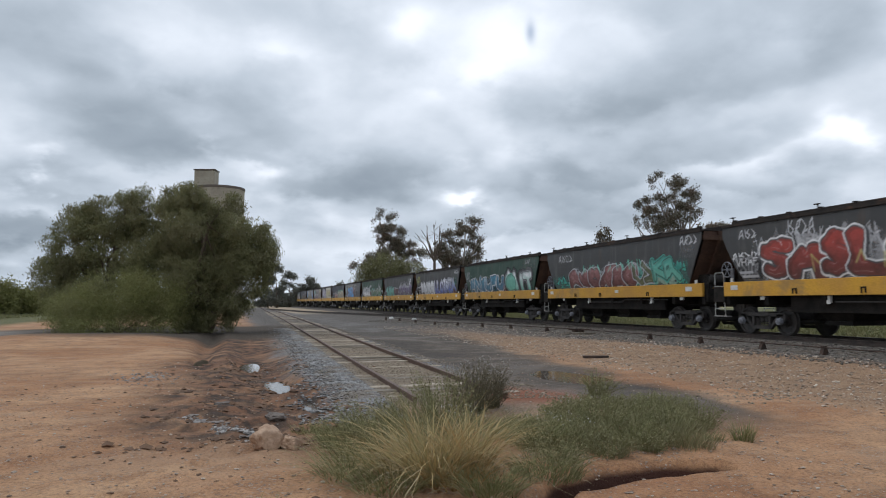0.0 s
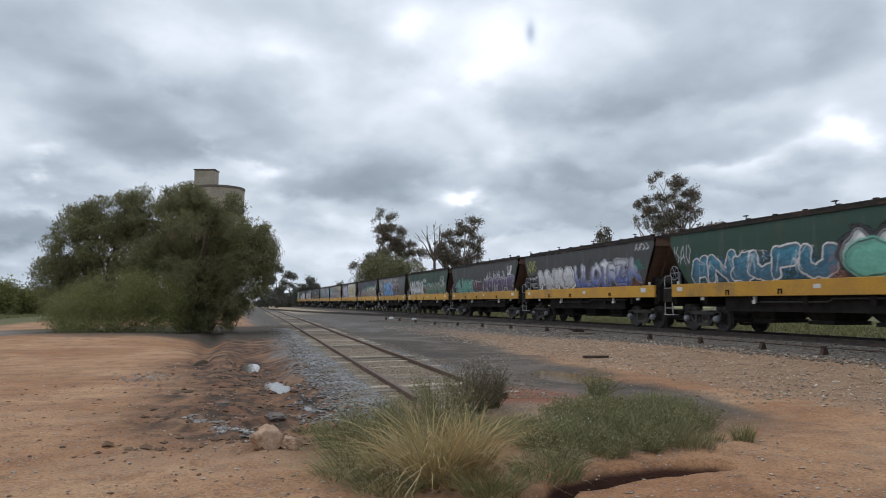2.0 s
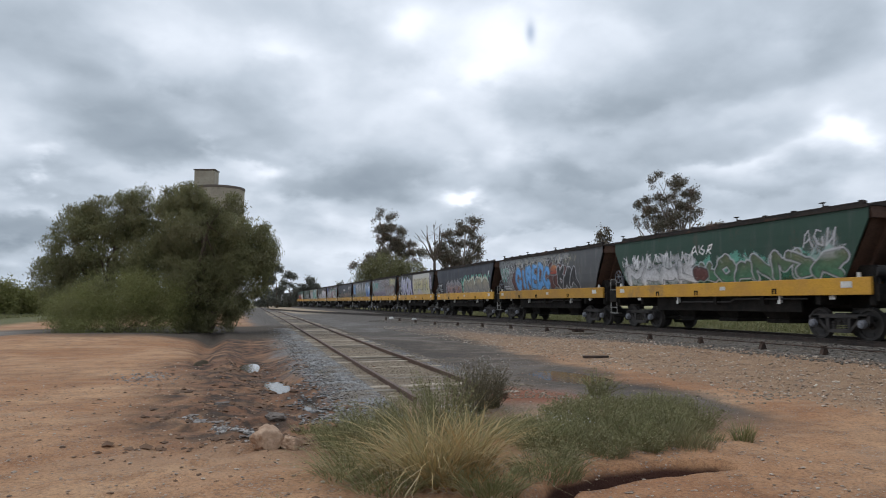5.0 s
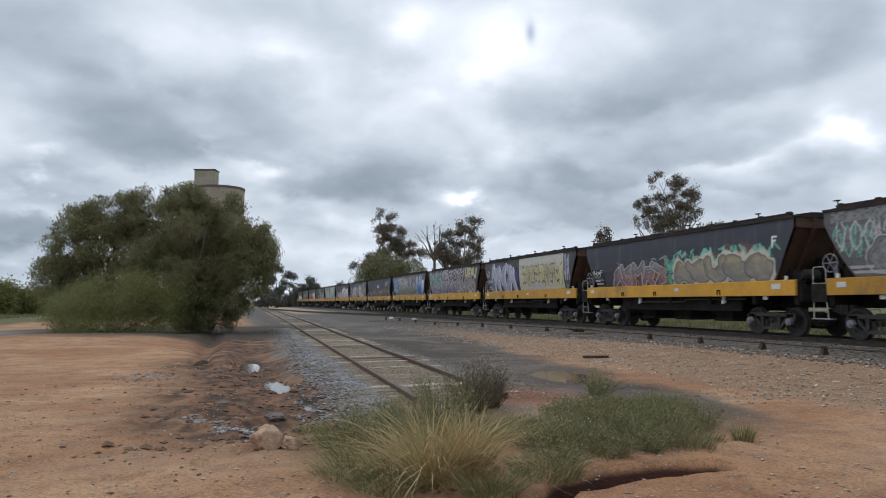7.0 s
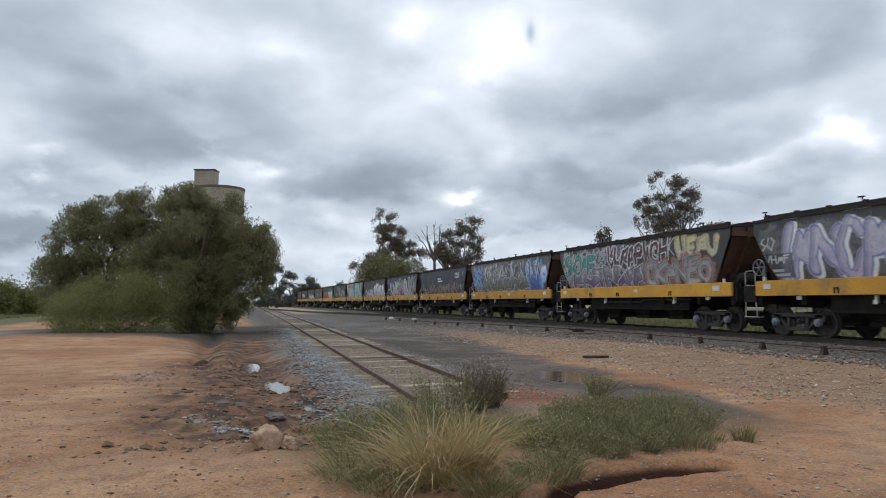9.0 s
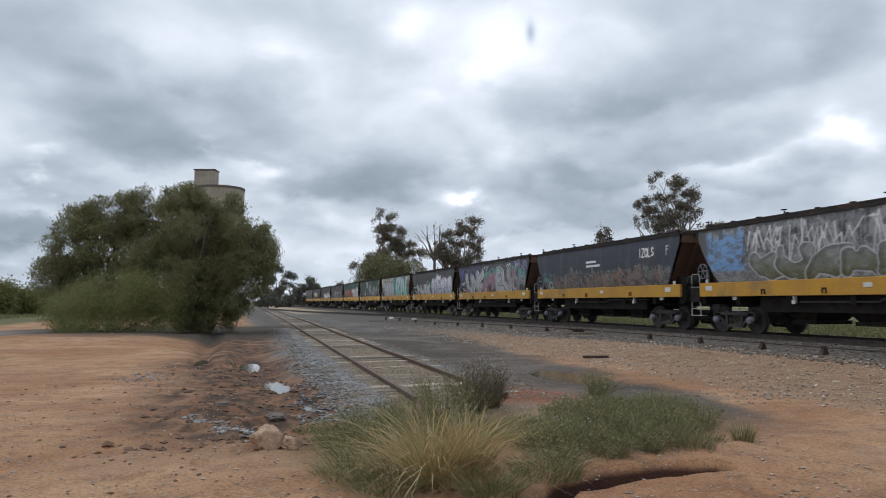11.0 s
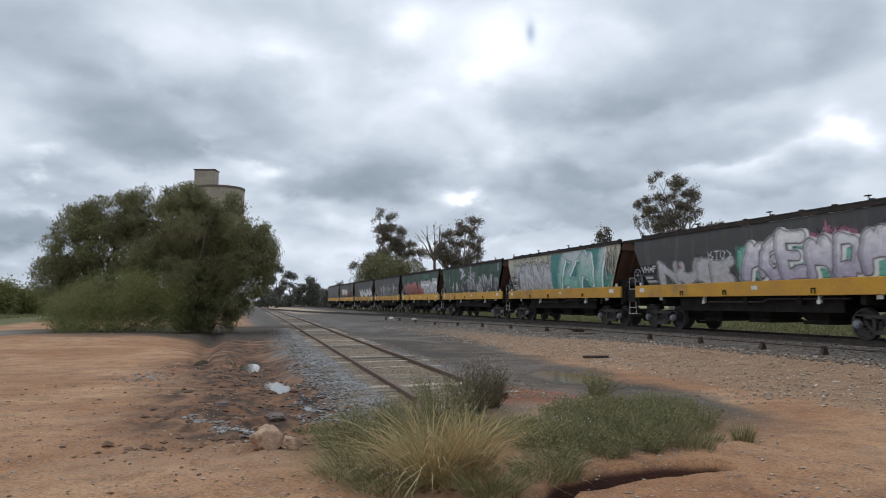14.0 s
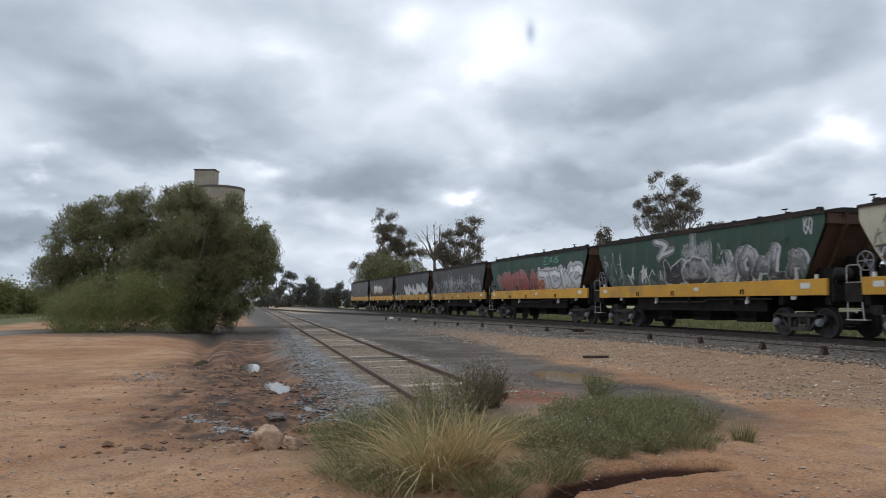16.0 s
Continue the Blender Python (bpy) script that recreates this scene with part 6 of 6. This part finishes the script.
for k, (x, y, r, h) in enumerate((
        (3.25, 7.3, 0.42, 0.34), (3.75, 7.7, 0.45, 0.36), (4.3, 7.7, 0.40, 0.50), (4.85, 7.75, 0.48, 0.38), (5.25, 7.85, 0.40, 0.34), (3.5, 8.3, 0.40, 0.26), (4.2, 8.4, 0.40, 0.42), (4.75, 8.6, 0.45, 0.46), (5.3, 8.6, 0.42, 0.34),
        (4.5, 9.2, 0.36, 0.22), (4.95, 9.6, 0.40, 0.24), (5.4, 9.7, 0.42, 0.24), (6.05, 10.9, 0.40, 0.50), (3.3, 6.75, 0.36, 0.26), (3.95, 6.9, 0.38, 0.26), (4.55, 7.0, 0.34, 0.24), (5.75, 8.6, 0.4, 0.36), (5.7, 7.85, 0.36, 0.28), (6.1, 9.4, 0.4, 0.28), (2.7, 8.3, 0.4, 0.4), (5.4, 8.1, 0.42, 0.50), (5.95, 8.05, 0.40, 0.42), (5.1, 7.5, 0.42, 0.42), (4.5, 7.35, 0.42, 0.28), (6.05, 8.7, 0.42, 0.36), (3.9, 7.25, 0.40, 0.24), (5.6, 9.2, 0.42, 0.30))):
    weed(x, y, r, h, 160 + k, MAT_WEED, stems=80, seeds=(k % 9 == 1))


for k in range(22):
    q = random.Random(700 + k)
    x, y = 3.2 + 2.4 * q.random(), 6.95 + 1.9 * q.random()
    tussock(x, y, 150, 0.22, 0.28 + 0.14 * q.random(), MAT_WEED if k % 3 else MAT_GRASS, 0.35, 0.45, 720 + k, "feathery grey-green grass among leafy weeds", width=0.007)
for k in range(12):
    q = random.Random(760 + k)
    x, y = 1.2 + 2.2 * q.random(), 7.2 + 1.4 * q.random()
    tussock(x, y, 150, 0.22, 0.36 + 0.16 * q.random(), MAT_GRASS, 0.4, 0.55, 780 + k, "olive grass tuft among leafy weeds", width=0.007)


def pebbles(name, label, rng, xs, ys, sizes, mat, sink=0.3):
    """Loose stones: squashed, jittered octahedra joined into one object."""
    n = len(xs)
    z = ground_height(xs, ys)
    base = np.array([(1, 0, 0), (0, 1, 0), (-1, 0, 0), (0, -1, 0), (0, 0, 0.7), (0, 0, -0.7), (0.62, 0.62, 0.3), (-0.62, 0.62, 0.25), (-0.62, -0.62, 0.3), (0.62, -0.62, 0.28)])
    tri = np.array([(0, 6, 4), (6, 1, 4), (1, 7, 4), (7, 2, 4), (2, 8, 4), (8, 3, 4), (3, 9, 4), (9, 0, 4), (6, 0, 5), (1, 6, 5), (7, 1, 5), (2, 7, 5), (8, 2, 5), (3, 8, 5), (9, 3, 5), (0, 9, 5)])
    v = base[None] * rng.uniform(0.7, 1.3, (n, 10, 1)) * sizes[:, None, None] * np.stack([rng.uniform(0.8, 1.3, n), rng.uniform(0.7, 1.1, n), rng.uniform(0.55, 0.95, n)], 1)[:, None, :]
    a = rng.uniform(0, 2 * math.pi, n)
    c, s = np.cos(a)[:, None], np.sin(a)[:, None]
    w = np.stack([v[..., 0] * c - v[..., 1] * s, v[..., 0] * s + v[..., 1] * c, v[..., 2]], -1)
    w += np.stack([xs, ys, z + sizes * sink], 1)[:, None, :]
    f = (tri[None] + (np.arange(n) * 10)[:, None, None]).reshape(-1, 3)
    ob = mesh_object(name, w.reshape(-1, 3), f.tolist(), mat)
    return tagged(ob, label, "stones", kind="stuff")


def stone_mat(name, a, b, c):
    m, g = material(name)
    rnd = g.add("ShaderNodeNewGeometry").outputs["Random Per Island"]
    p = g.add("ShaderNodeTexCoord").outputs["Object"]
    col = g.mix(rnd, a, b)
    col = g.mix(g.ramp(g.noise(p, 1.2, 4, 0.6), 0.45, 0.65, 0, 0.7), col, c)
    grain = g.noise(p, 60, 4, 0.7)
    col = g.mix(g.ramp(grain, 0.4, 0.8, 0, 0.35), col, tuple(0.4 * v for v in a))
    finish(g, col, 0.85, 0.0, grain, 0.4, 0.006, 0.35)
    return m


MAT_BALLAST = stone_mat("blue_grey_ballast", (0.125, 0.124, 0.125), (0.36, 0.355, 0.35), (0.20, 0.16, 0.12))
MAT_PEBBLE = stone_mat("mixed_pebbles", (0.20, 0.14, 0.10), (0.58, 0.50, 0.42), (0.34, 0.22, 0.14))
MAT_MAINBALLAST = stone_mat("brown_grey_ballast", (0.095, 0.088, 0.083), (0.27, 0.245, 0.215), (0.17, 0.13, 0.10))
MAT_CLOD = stone_mat("damp_soil_clods", (0.10, 0.062, 0.042), (0.24, 0.14, 0.085), (0.13, 0.085, 0.06))
MAT_GREYMIX = stone_mat("dull_grey_pebbles", (0.12, 0.11, 0.105), (0.46, 0.44, 0.42), (0.20, 0.15, 0.12))
MAT_TRACKGRAVEL = stone_mat("brown_track_gravel", (0.15, 0.12, 0.09), (0.44, 0.37, 0.28), (0.26, 0.20, 0.14))
MAT_RUBBLE = stone_mat("orange_rubble", (0.20, 0.13, 0.085), (0.74, 0.66, 0.57), (0.40, 0.27, 0.175))


def scatter_stones():
    rng = np.random.default_rng(77)
    n = 10000
    y = 9.5 + 34 * rng.uniform(0, 1, n) ** 1.5
    x = siding_x(y) - 1.15 - np.abs(rng.normal(0, 0.45, n)) * (1.25 - 0.3 * np.clip((y - 9) / 20, 0, 1))
    pebbles("siding_ballast", "blue-grey crushed stone along the siding", rng, x, y, rng.uniform(0.016, 0.042, n), MAT_BALLAST)
    n = 7000
    y = 10.8 + 40 * rng.uniform(0, 1, n) ** 1.5
    x = siding_x(y) + rng.uniform(-1.3, 1.9, n)
    keep = np.abs(np.abs(x - siding_x(y)) - 0.75) > 0.09
    x, y, n = x[keep], y[keep], int(keep.sum())
    pebbles("track_gravel", "brown-grey gravel between the siding rails", rng, x, y, rng.uniform(0.010, 0.026, n), MAT_TRACKGRAVEL)
    n = 9000
    y = 8 + 52 * rng.uniform(0, 1, n) ** 1.3
    x = np.where(rng.uniform(size=n) < 0.75, rng.uniform(15.4, 16.9, n), rng.uniform(13.9, 15.6, n)) - np.clip(y - 20, 0, 16) * 0.10 * rng.uniform(0, 1, n) - np.clip(y - 36, 0, None) * 0.075
    pebbles("main_line_ballast", "grey ballast on the shoulder of the main line", rng, x, y, rng.uniform(0.025, 0.055, n), MAT_MAINBALLAST)
    n = 10500
    y = 6 + 40 * rng.uniform(0, 1, n) ** 1.3
    x = rng.uniform(9.0, 15.4, n)
    pebbles("stony_bank", "pale orange rubble strewn beside the main line", rng, x, y, 0.009 + 0.034 * rng.uniform(0, 1, n) ** 2.6, MAT_RUBBLE)
    n = 8000
    y = 5.0 + 16 * rng.uniform(0, 1, n) ** 1.5
    x = rng.uniform(-6, 8.5, n) * (0.5 + 0.5 * y / 12)
    pebbles("dirt_pebbles", "small pale pebbles strewn over red dirt", rng, x, y, 0.004 + 0.022 * rng.uniform(0, 1, n) ** 4, MAT_PEBBLE)
    n = 520
    t = rng.uniform(0, 1, n)
    pebbles("gravel_ridge", "ridge of grey gravel at a washout edge", rng, -0.62 + 0.98 * t + rng.normal(0, 0.07, n), 11.2 - 2.2 * t + rng.normal(0, 0.15, n), 0.010 + 0.035 * rng.uniform(0, 1, n) ** 2, MAT_GREYMIX, 0.25)
    n = 900
    y = 8.4 + 12 * rng.uniform(0, 1, n) ** 1.3
    pebbles("soil_clods", "dark damp clods of soil in a washout", rng, rng.normal(0.35, 0.75, n), y, 0.012 + 0.07 * rng.uniform(0, 1, n) ** 3, MAT_CLOD, 0.05)
    n = 500
    y = 5.2 + 12 * rng.uniform(0, 1, n) ** 1.3
    pebbles("soil_clods", "small brown clods strewn over bare dirt", rng, rng.uniform(-5, 1.5, n), y, 0.008 + 0.03 * rng.uniform(0, 1, n) ** 3, MAT_CLOD, 0.05)
    n = 260
    pebbles("gravel_patch", "patch of grey stones in a wheel rut", rng, rng.normal(-1.75, 0.35, n), rng.normal(16.9, 0.6, n), 0.01 + 0.03 * rng.uniform(0, 1, n) ** 2, MAT_GREYMIX, 0.1)
    n = 300
    pebbles("gravel_patch", "patch of pale stones beside the dirt road", rng, rng.normal(8.9, 0.55, n), rng.normal(10.4, 0.5, n), 0.008 + 0.028 * rng.uniform(0, 1, n) ** 2, MAT_TRACKGRAVEL, 0.1)
    n = 300
    t = rng.uniform(0, 1, n)
    pebbles("gravel_patch", "grey stones along the gully's edge", rng, 2.7 + 2.9 * t, 6.75 + 0.4 * t + rng.normal(0, 0.11, n), rng.uniform(0.006, 0.02, n), MAT_PEBBLE, 0.1)


scatter_stones()


def boulder(name, x, y, w, d, h, seed, label, mat):
    bm = bmesh.new()
    bmesh.ops.create_icosphere(bm, subdivisions=4, radius=1.0)
    for v in bm.verts:
        p = v.co.copy()
        q = noise.noise(p * 1.1 + Vector((seed, 0, 0))) * 0.32 + noise.noise(p * 2.7 + Vector((0, seed, 0))) * 0.22 + noise.noise(p * 7 + Vector((0, 0, seed))) * 0.09
        v.co = p * (1 + q)
        for axis in (Vector((0.1, -0.35, 0.9)).normalized(), Vector((-0.6, -0.75, 0.2)).normalized(), Vector((0.7, -0.6, 0.3)).normalized()):
            s = v.co.dot(axis)
            if s > 0.70:
                v.co -= axis * (s - 0.70) * 0.8
        v.co = Vector((v.co.x * w / 2, v.co.y * d / 2, v.co.z * h / 2))
    ob = part(name, bm, mat, round_=False)
    ob.matrix_basis = pose(x, y, at_ground(x, y) + h * 0.30, 0, 0, 20 * seed)
    return tagged(ob, label, "rock")


MAT_ROCK = surface("pale_quartzite_rock", (0.52, 0.36, 0.25), (0.36, 0.215, 0.13), 6, 0.85, 0, 60, (0.26, 0.15, 0.09), 0.6, 0.02)
MAT_DARKROCK = surface("dark_grey_rock", (0.16, 0.14, 0.13), (0.22, 0.18, 0.15), 8, 0.85, 0, 60, None, 0.6, 0.02)
boulder("rock", 0.44, 8.25, 0.44, 0.34, 0.34, 3, "pale angular rock lying on red dirt", MAT_ROCK)
boulder("rock", 0.67, 8.2, 0.26, 0.22, 0.2, 5, "smaller brown rock against a pale rock", MAT_ROCK)
boulder("rock", 0.62, 10.1, 0.34, 0.22, 0.12, 7, "dark flat stone at the ditch", MAT_DARKROCK)
boulder("rock", -0.1, 12.3, 0.3, 0.2, 0.1, 9, "dark flat stone in the dirt", MAT_DARKROCK)


def water_material():
    m, g = material("muddy_water")
    p = g.add("ShaderNodeTexCoord").outputs["Object"]
    finish(g, g.mix(g.noise(p, 3, 3), (0.10, 0.085, 0.07), (0.16, 0.13, 0.10)), 0.10, 0.0, g.noise(p, 9, 2), 0.03, 0.01)
    return m


MAT_WATER = water_material()


def puddle(x, y, a, b, lvl):
    """A flat sheet of water; the shore is where the ground rises through it."""
    n = 40
    bm = bmesh.new()
    bm.faces.new([bm.verts.new((1.22 * a * math.cos(2 * math.pi * i / n), 1.22 * b * math.sin(2 * math.pi * i / n), 0.0)) for i in range(n)])
    ob = part("puddle", bm, MAT_WATER)
    ob.location = (x, y, lvl)
    return tagged(ob, "shallow muddy puddle reflecting the grey sky", "puddle", kind="structure")


for spec in PUDDLES:
    puddle(*spec)

# ---- line-side gear ----
MAT_RUSTY = surface("rusty_iron", (0.10, 0.06, 0.045), (0.05, 0.04, 0.035), 9, 0.8, 0.3, 50)


def rod_x(y):
    return np.interp(y, [10, 30, 36, 46, 60], [15.7, 15.35, 14.2, 12.9, 12.5])


def point_rodding():
    """A long rod to the turnout, carried on low stools."""
    root = tagged(new("point_rodding"), "rusty point rodding on low iron stools beside the ballast", "rodding")
    ys = np.arange(9.0, 57.0, 1.6)
    bm = bmesh.new()
    pts = [(float(rod_x(y)), float(y), at_ground(rod_x(y), y) + 0.20) for y in ys]
    bars(bm, pts, 0.018)
    part("rod", bm, MAT_RUSTY, root)
    for y in (10.0, 12.6, 15.6, 17.9, 20.8, 23.8, 32.0, 35.2, 38.4, 41.7, 45.2, 49.6, 54.1, 58.6):
        x = float(rod_x(y))
        z = at_ground(x, y)
        bm = bmesh.new()
        prism(bm, [(-0.15, z - 0.05), (0.15, z - 0.05), (0.10, z + 0.05), (0.04, z + 0.20), (-0.04, z + 0.20), (-0.10, z + 0.05)], y - 0.06, y + 0.06, "y")
        box(bm, -0.08, 0.08, y - 0.03, y + 0.03, z + 0.19, z + 0.24)
        bmesh.ops.translate(bm, verts=bm.verts[:], vec=(x, 0, 0))
        part("stool", bm, MAT_RUSTY, root)
        if y > 32:
            bm = bmesh.new()
            box(bm, x - 0.32, x + 0.22, y - 0.2, y + 0.2, z - 0.12, z + 0.03)
            bevel(bm, 0.02)
            part("footing", bm, MAT_CONCRETE, root, "pale concrete footing")


point_rodding()


def point_crank(x, y):
    root = tagged(new("point_crank"), "dark iron point crank on a short timber", "crank")
    z = at_ground(x, y)
    root.location = (x, y, z)
    bm = bmesh.new()
    box(bm, -0.45, 0.45, -0.55, 0.55, -0.05, 0.09)
    bevel(bm, 0.015)
    part("base", bm, MAT_SLEEPER, root)
    bm = bmesh.new()
    tube(bm, (0, 0, 0.09), (0, 0, 0.26), 0.12, n=12)
    box(bm, -0.6, 0.1, -0.05, 0.05, 0.2, 0.26)
    box(bm, -0.05, 0.05, -0.8, 0.1, 0.2, 0.26)
    box(bm, -0.25, 0.25, 0.15, 0.4, 0.09, 0.22)
    part("crank_arm", bm, MAT_RUSTY, root)


point_crank(15.1, 28.7)


MAT_MARKER = surface("fresh_white_paint", (0.82, 0.82, 0.80), (0.74, 0.74, 0.72), 9, 0.6, 0.0, 60)


def clearance_mark(x, y):
    bm = bmesh.new()
    prism(bm, [(-0.2, 0.0), (0.2, 0.0), (0.15, 0.17), (-0.15, 0.17)], -0.10, 0.10, "y")
    bevel(bm, 0.015)
    ob = part("clearance_marker", bm, MAT_MARKER)
    ob.location = (x, y, at_ground(x, y) - 0.01)
    tagged(ob, "white painted block beside the rail", "marker", "white blocks by the track")


for x, y in ((13.75, 62.0), (13.3, 60.0), (14.2, 55.5)):
    clearance_mark(x, y)


def old_bar(x, y, turn, length, label):
    bm = bmesh.new()
    box(bm, -length / 2, length / 2, -0.06, 0.06, 0.0, 0.07)
    bevel(bm, 0.012)
    ob = part("timber_offcut", bm, MAT_RUSTY)
    ob.matrix_basis = pose(x, y, at_ground(x, y) + 0.005, 0, 0, turn)
    tagged(ob, label, "timber")


old_bar(10.2, 18.5, -16, 0.75, "dark timber offcut lying on stony dirt")


def signal_mast(x, y):
    """A colour-light signal far down the yard, showing red."""
    root = tagged(new("railway_signal"), "small distant signal with a red light", "signal")
    root.location = (x, y, at_ground(x, y))
    bm = bmesh.new()
    tube(bm, (0, 0, 0), (0, 0, 3.0), 0.07, n=8)
    part("mast", bm, MAT_RUSTY, root)
    bm = bmesh.new()
    box(bm, -0.25, 0.25, -0.1, 0.1, 2.3, 3.2)
    part("head", bm, MAT_UNDER, root)
    m, g = material("red_signal_lens")
    e = g.add("ShaderNodeEmission", (1.0, 0.08, 0.05, 1), 4.0)
    g.add("ShaderNodeOutputMaterial", e.outputs[0])
    bm = bmesh.new()
    tube(bm, (0, -0.1, 2.6), (0, -0.16, 2.6), 0.13, n=12)
    part("lens", bm, m, root)


signal_mast(15.2, 238.0)


# ---- verge grass ----
def verge_grass():
    rng = np.random.default_rng(5)
    n = 26000
    y = 18 + 110 * rng.uniform(0, 1, n) ** 1.2
    x = 22.6 + 20 * rng.uniform(0, 1, n) ** 1.6
    P = np.stack([x, y, ground_height(x, y) + 0.18], 1)
    v, f = leaf_quads(P, 0.6, 0.06, -0.75, rng)
    tagged(mesh_object("verge_grass", v, f.tolist(), MAT_VERGE), "rank green grass beyond the main line", "grass", kind="stuff")
    n = 9000
    y = 44 + 50 * rng.uniform(0, 1, n)
    x = -20 - 40 * rng.uniform(0, 1, n)
    P = np.stack([x, y, ground_height(x, y) + 0.15], 1)
    v, f = leaf_quads(P, 0.5, 0.08, -0.75, rng)
    tagged(mesh_object("verge_grass", v, f.tolist(), MAT_VERGE), "green grass verge beside the dirt track", "grass", kind="stuff")


verge_grass()


# ---- what moves ----
def motions():
    """The whole train rolls past; every wheelset turns with the distance run."""
    times = [0.5 * i for i in range(33)]
    for k, w in enumerate(wagons):
        walk(w, [(t, pose(RAIL_X, wagon_y(k, t), RAIL_Z)) for t in times])
    ticks = [i / FPS for i in range(16 * FPS + 1)]
    angle = [math.degrees((wagon_y(0, 0.0) - wagon_y(0, t)) / WHEEL_R) for t in ticks]
    for w in wagons:
        for o in w.children_recursive:
            if o.name.split(".")[0] == "wheelset":
                side = 1 if o.location.y > 0 else -1
                walk(o, [(t, pose(0, side * AXLE, WHEEL_R, a % 360)) for t, a in zip(ticks, angle)])


motions()
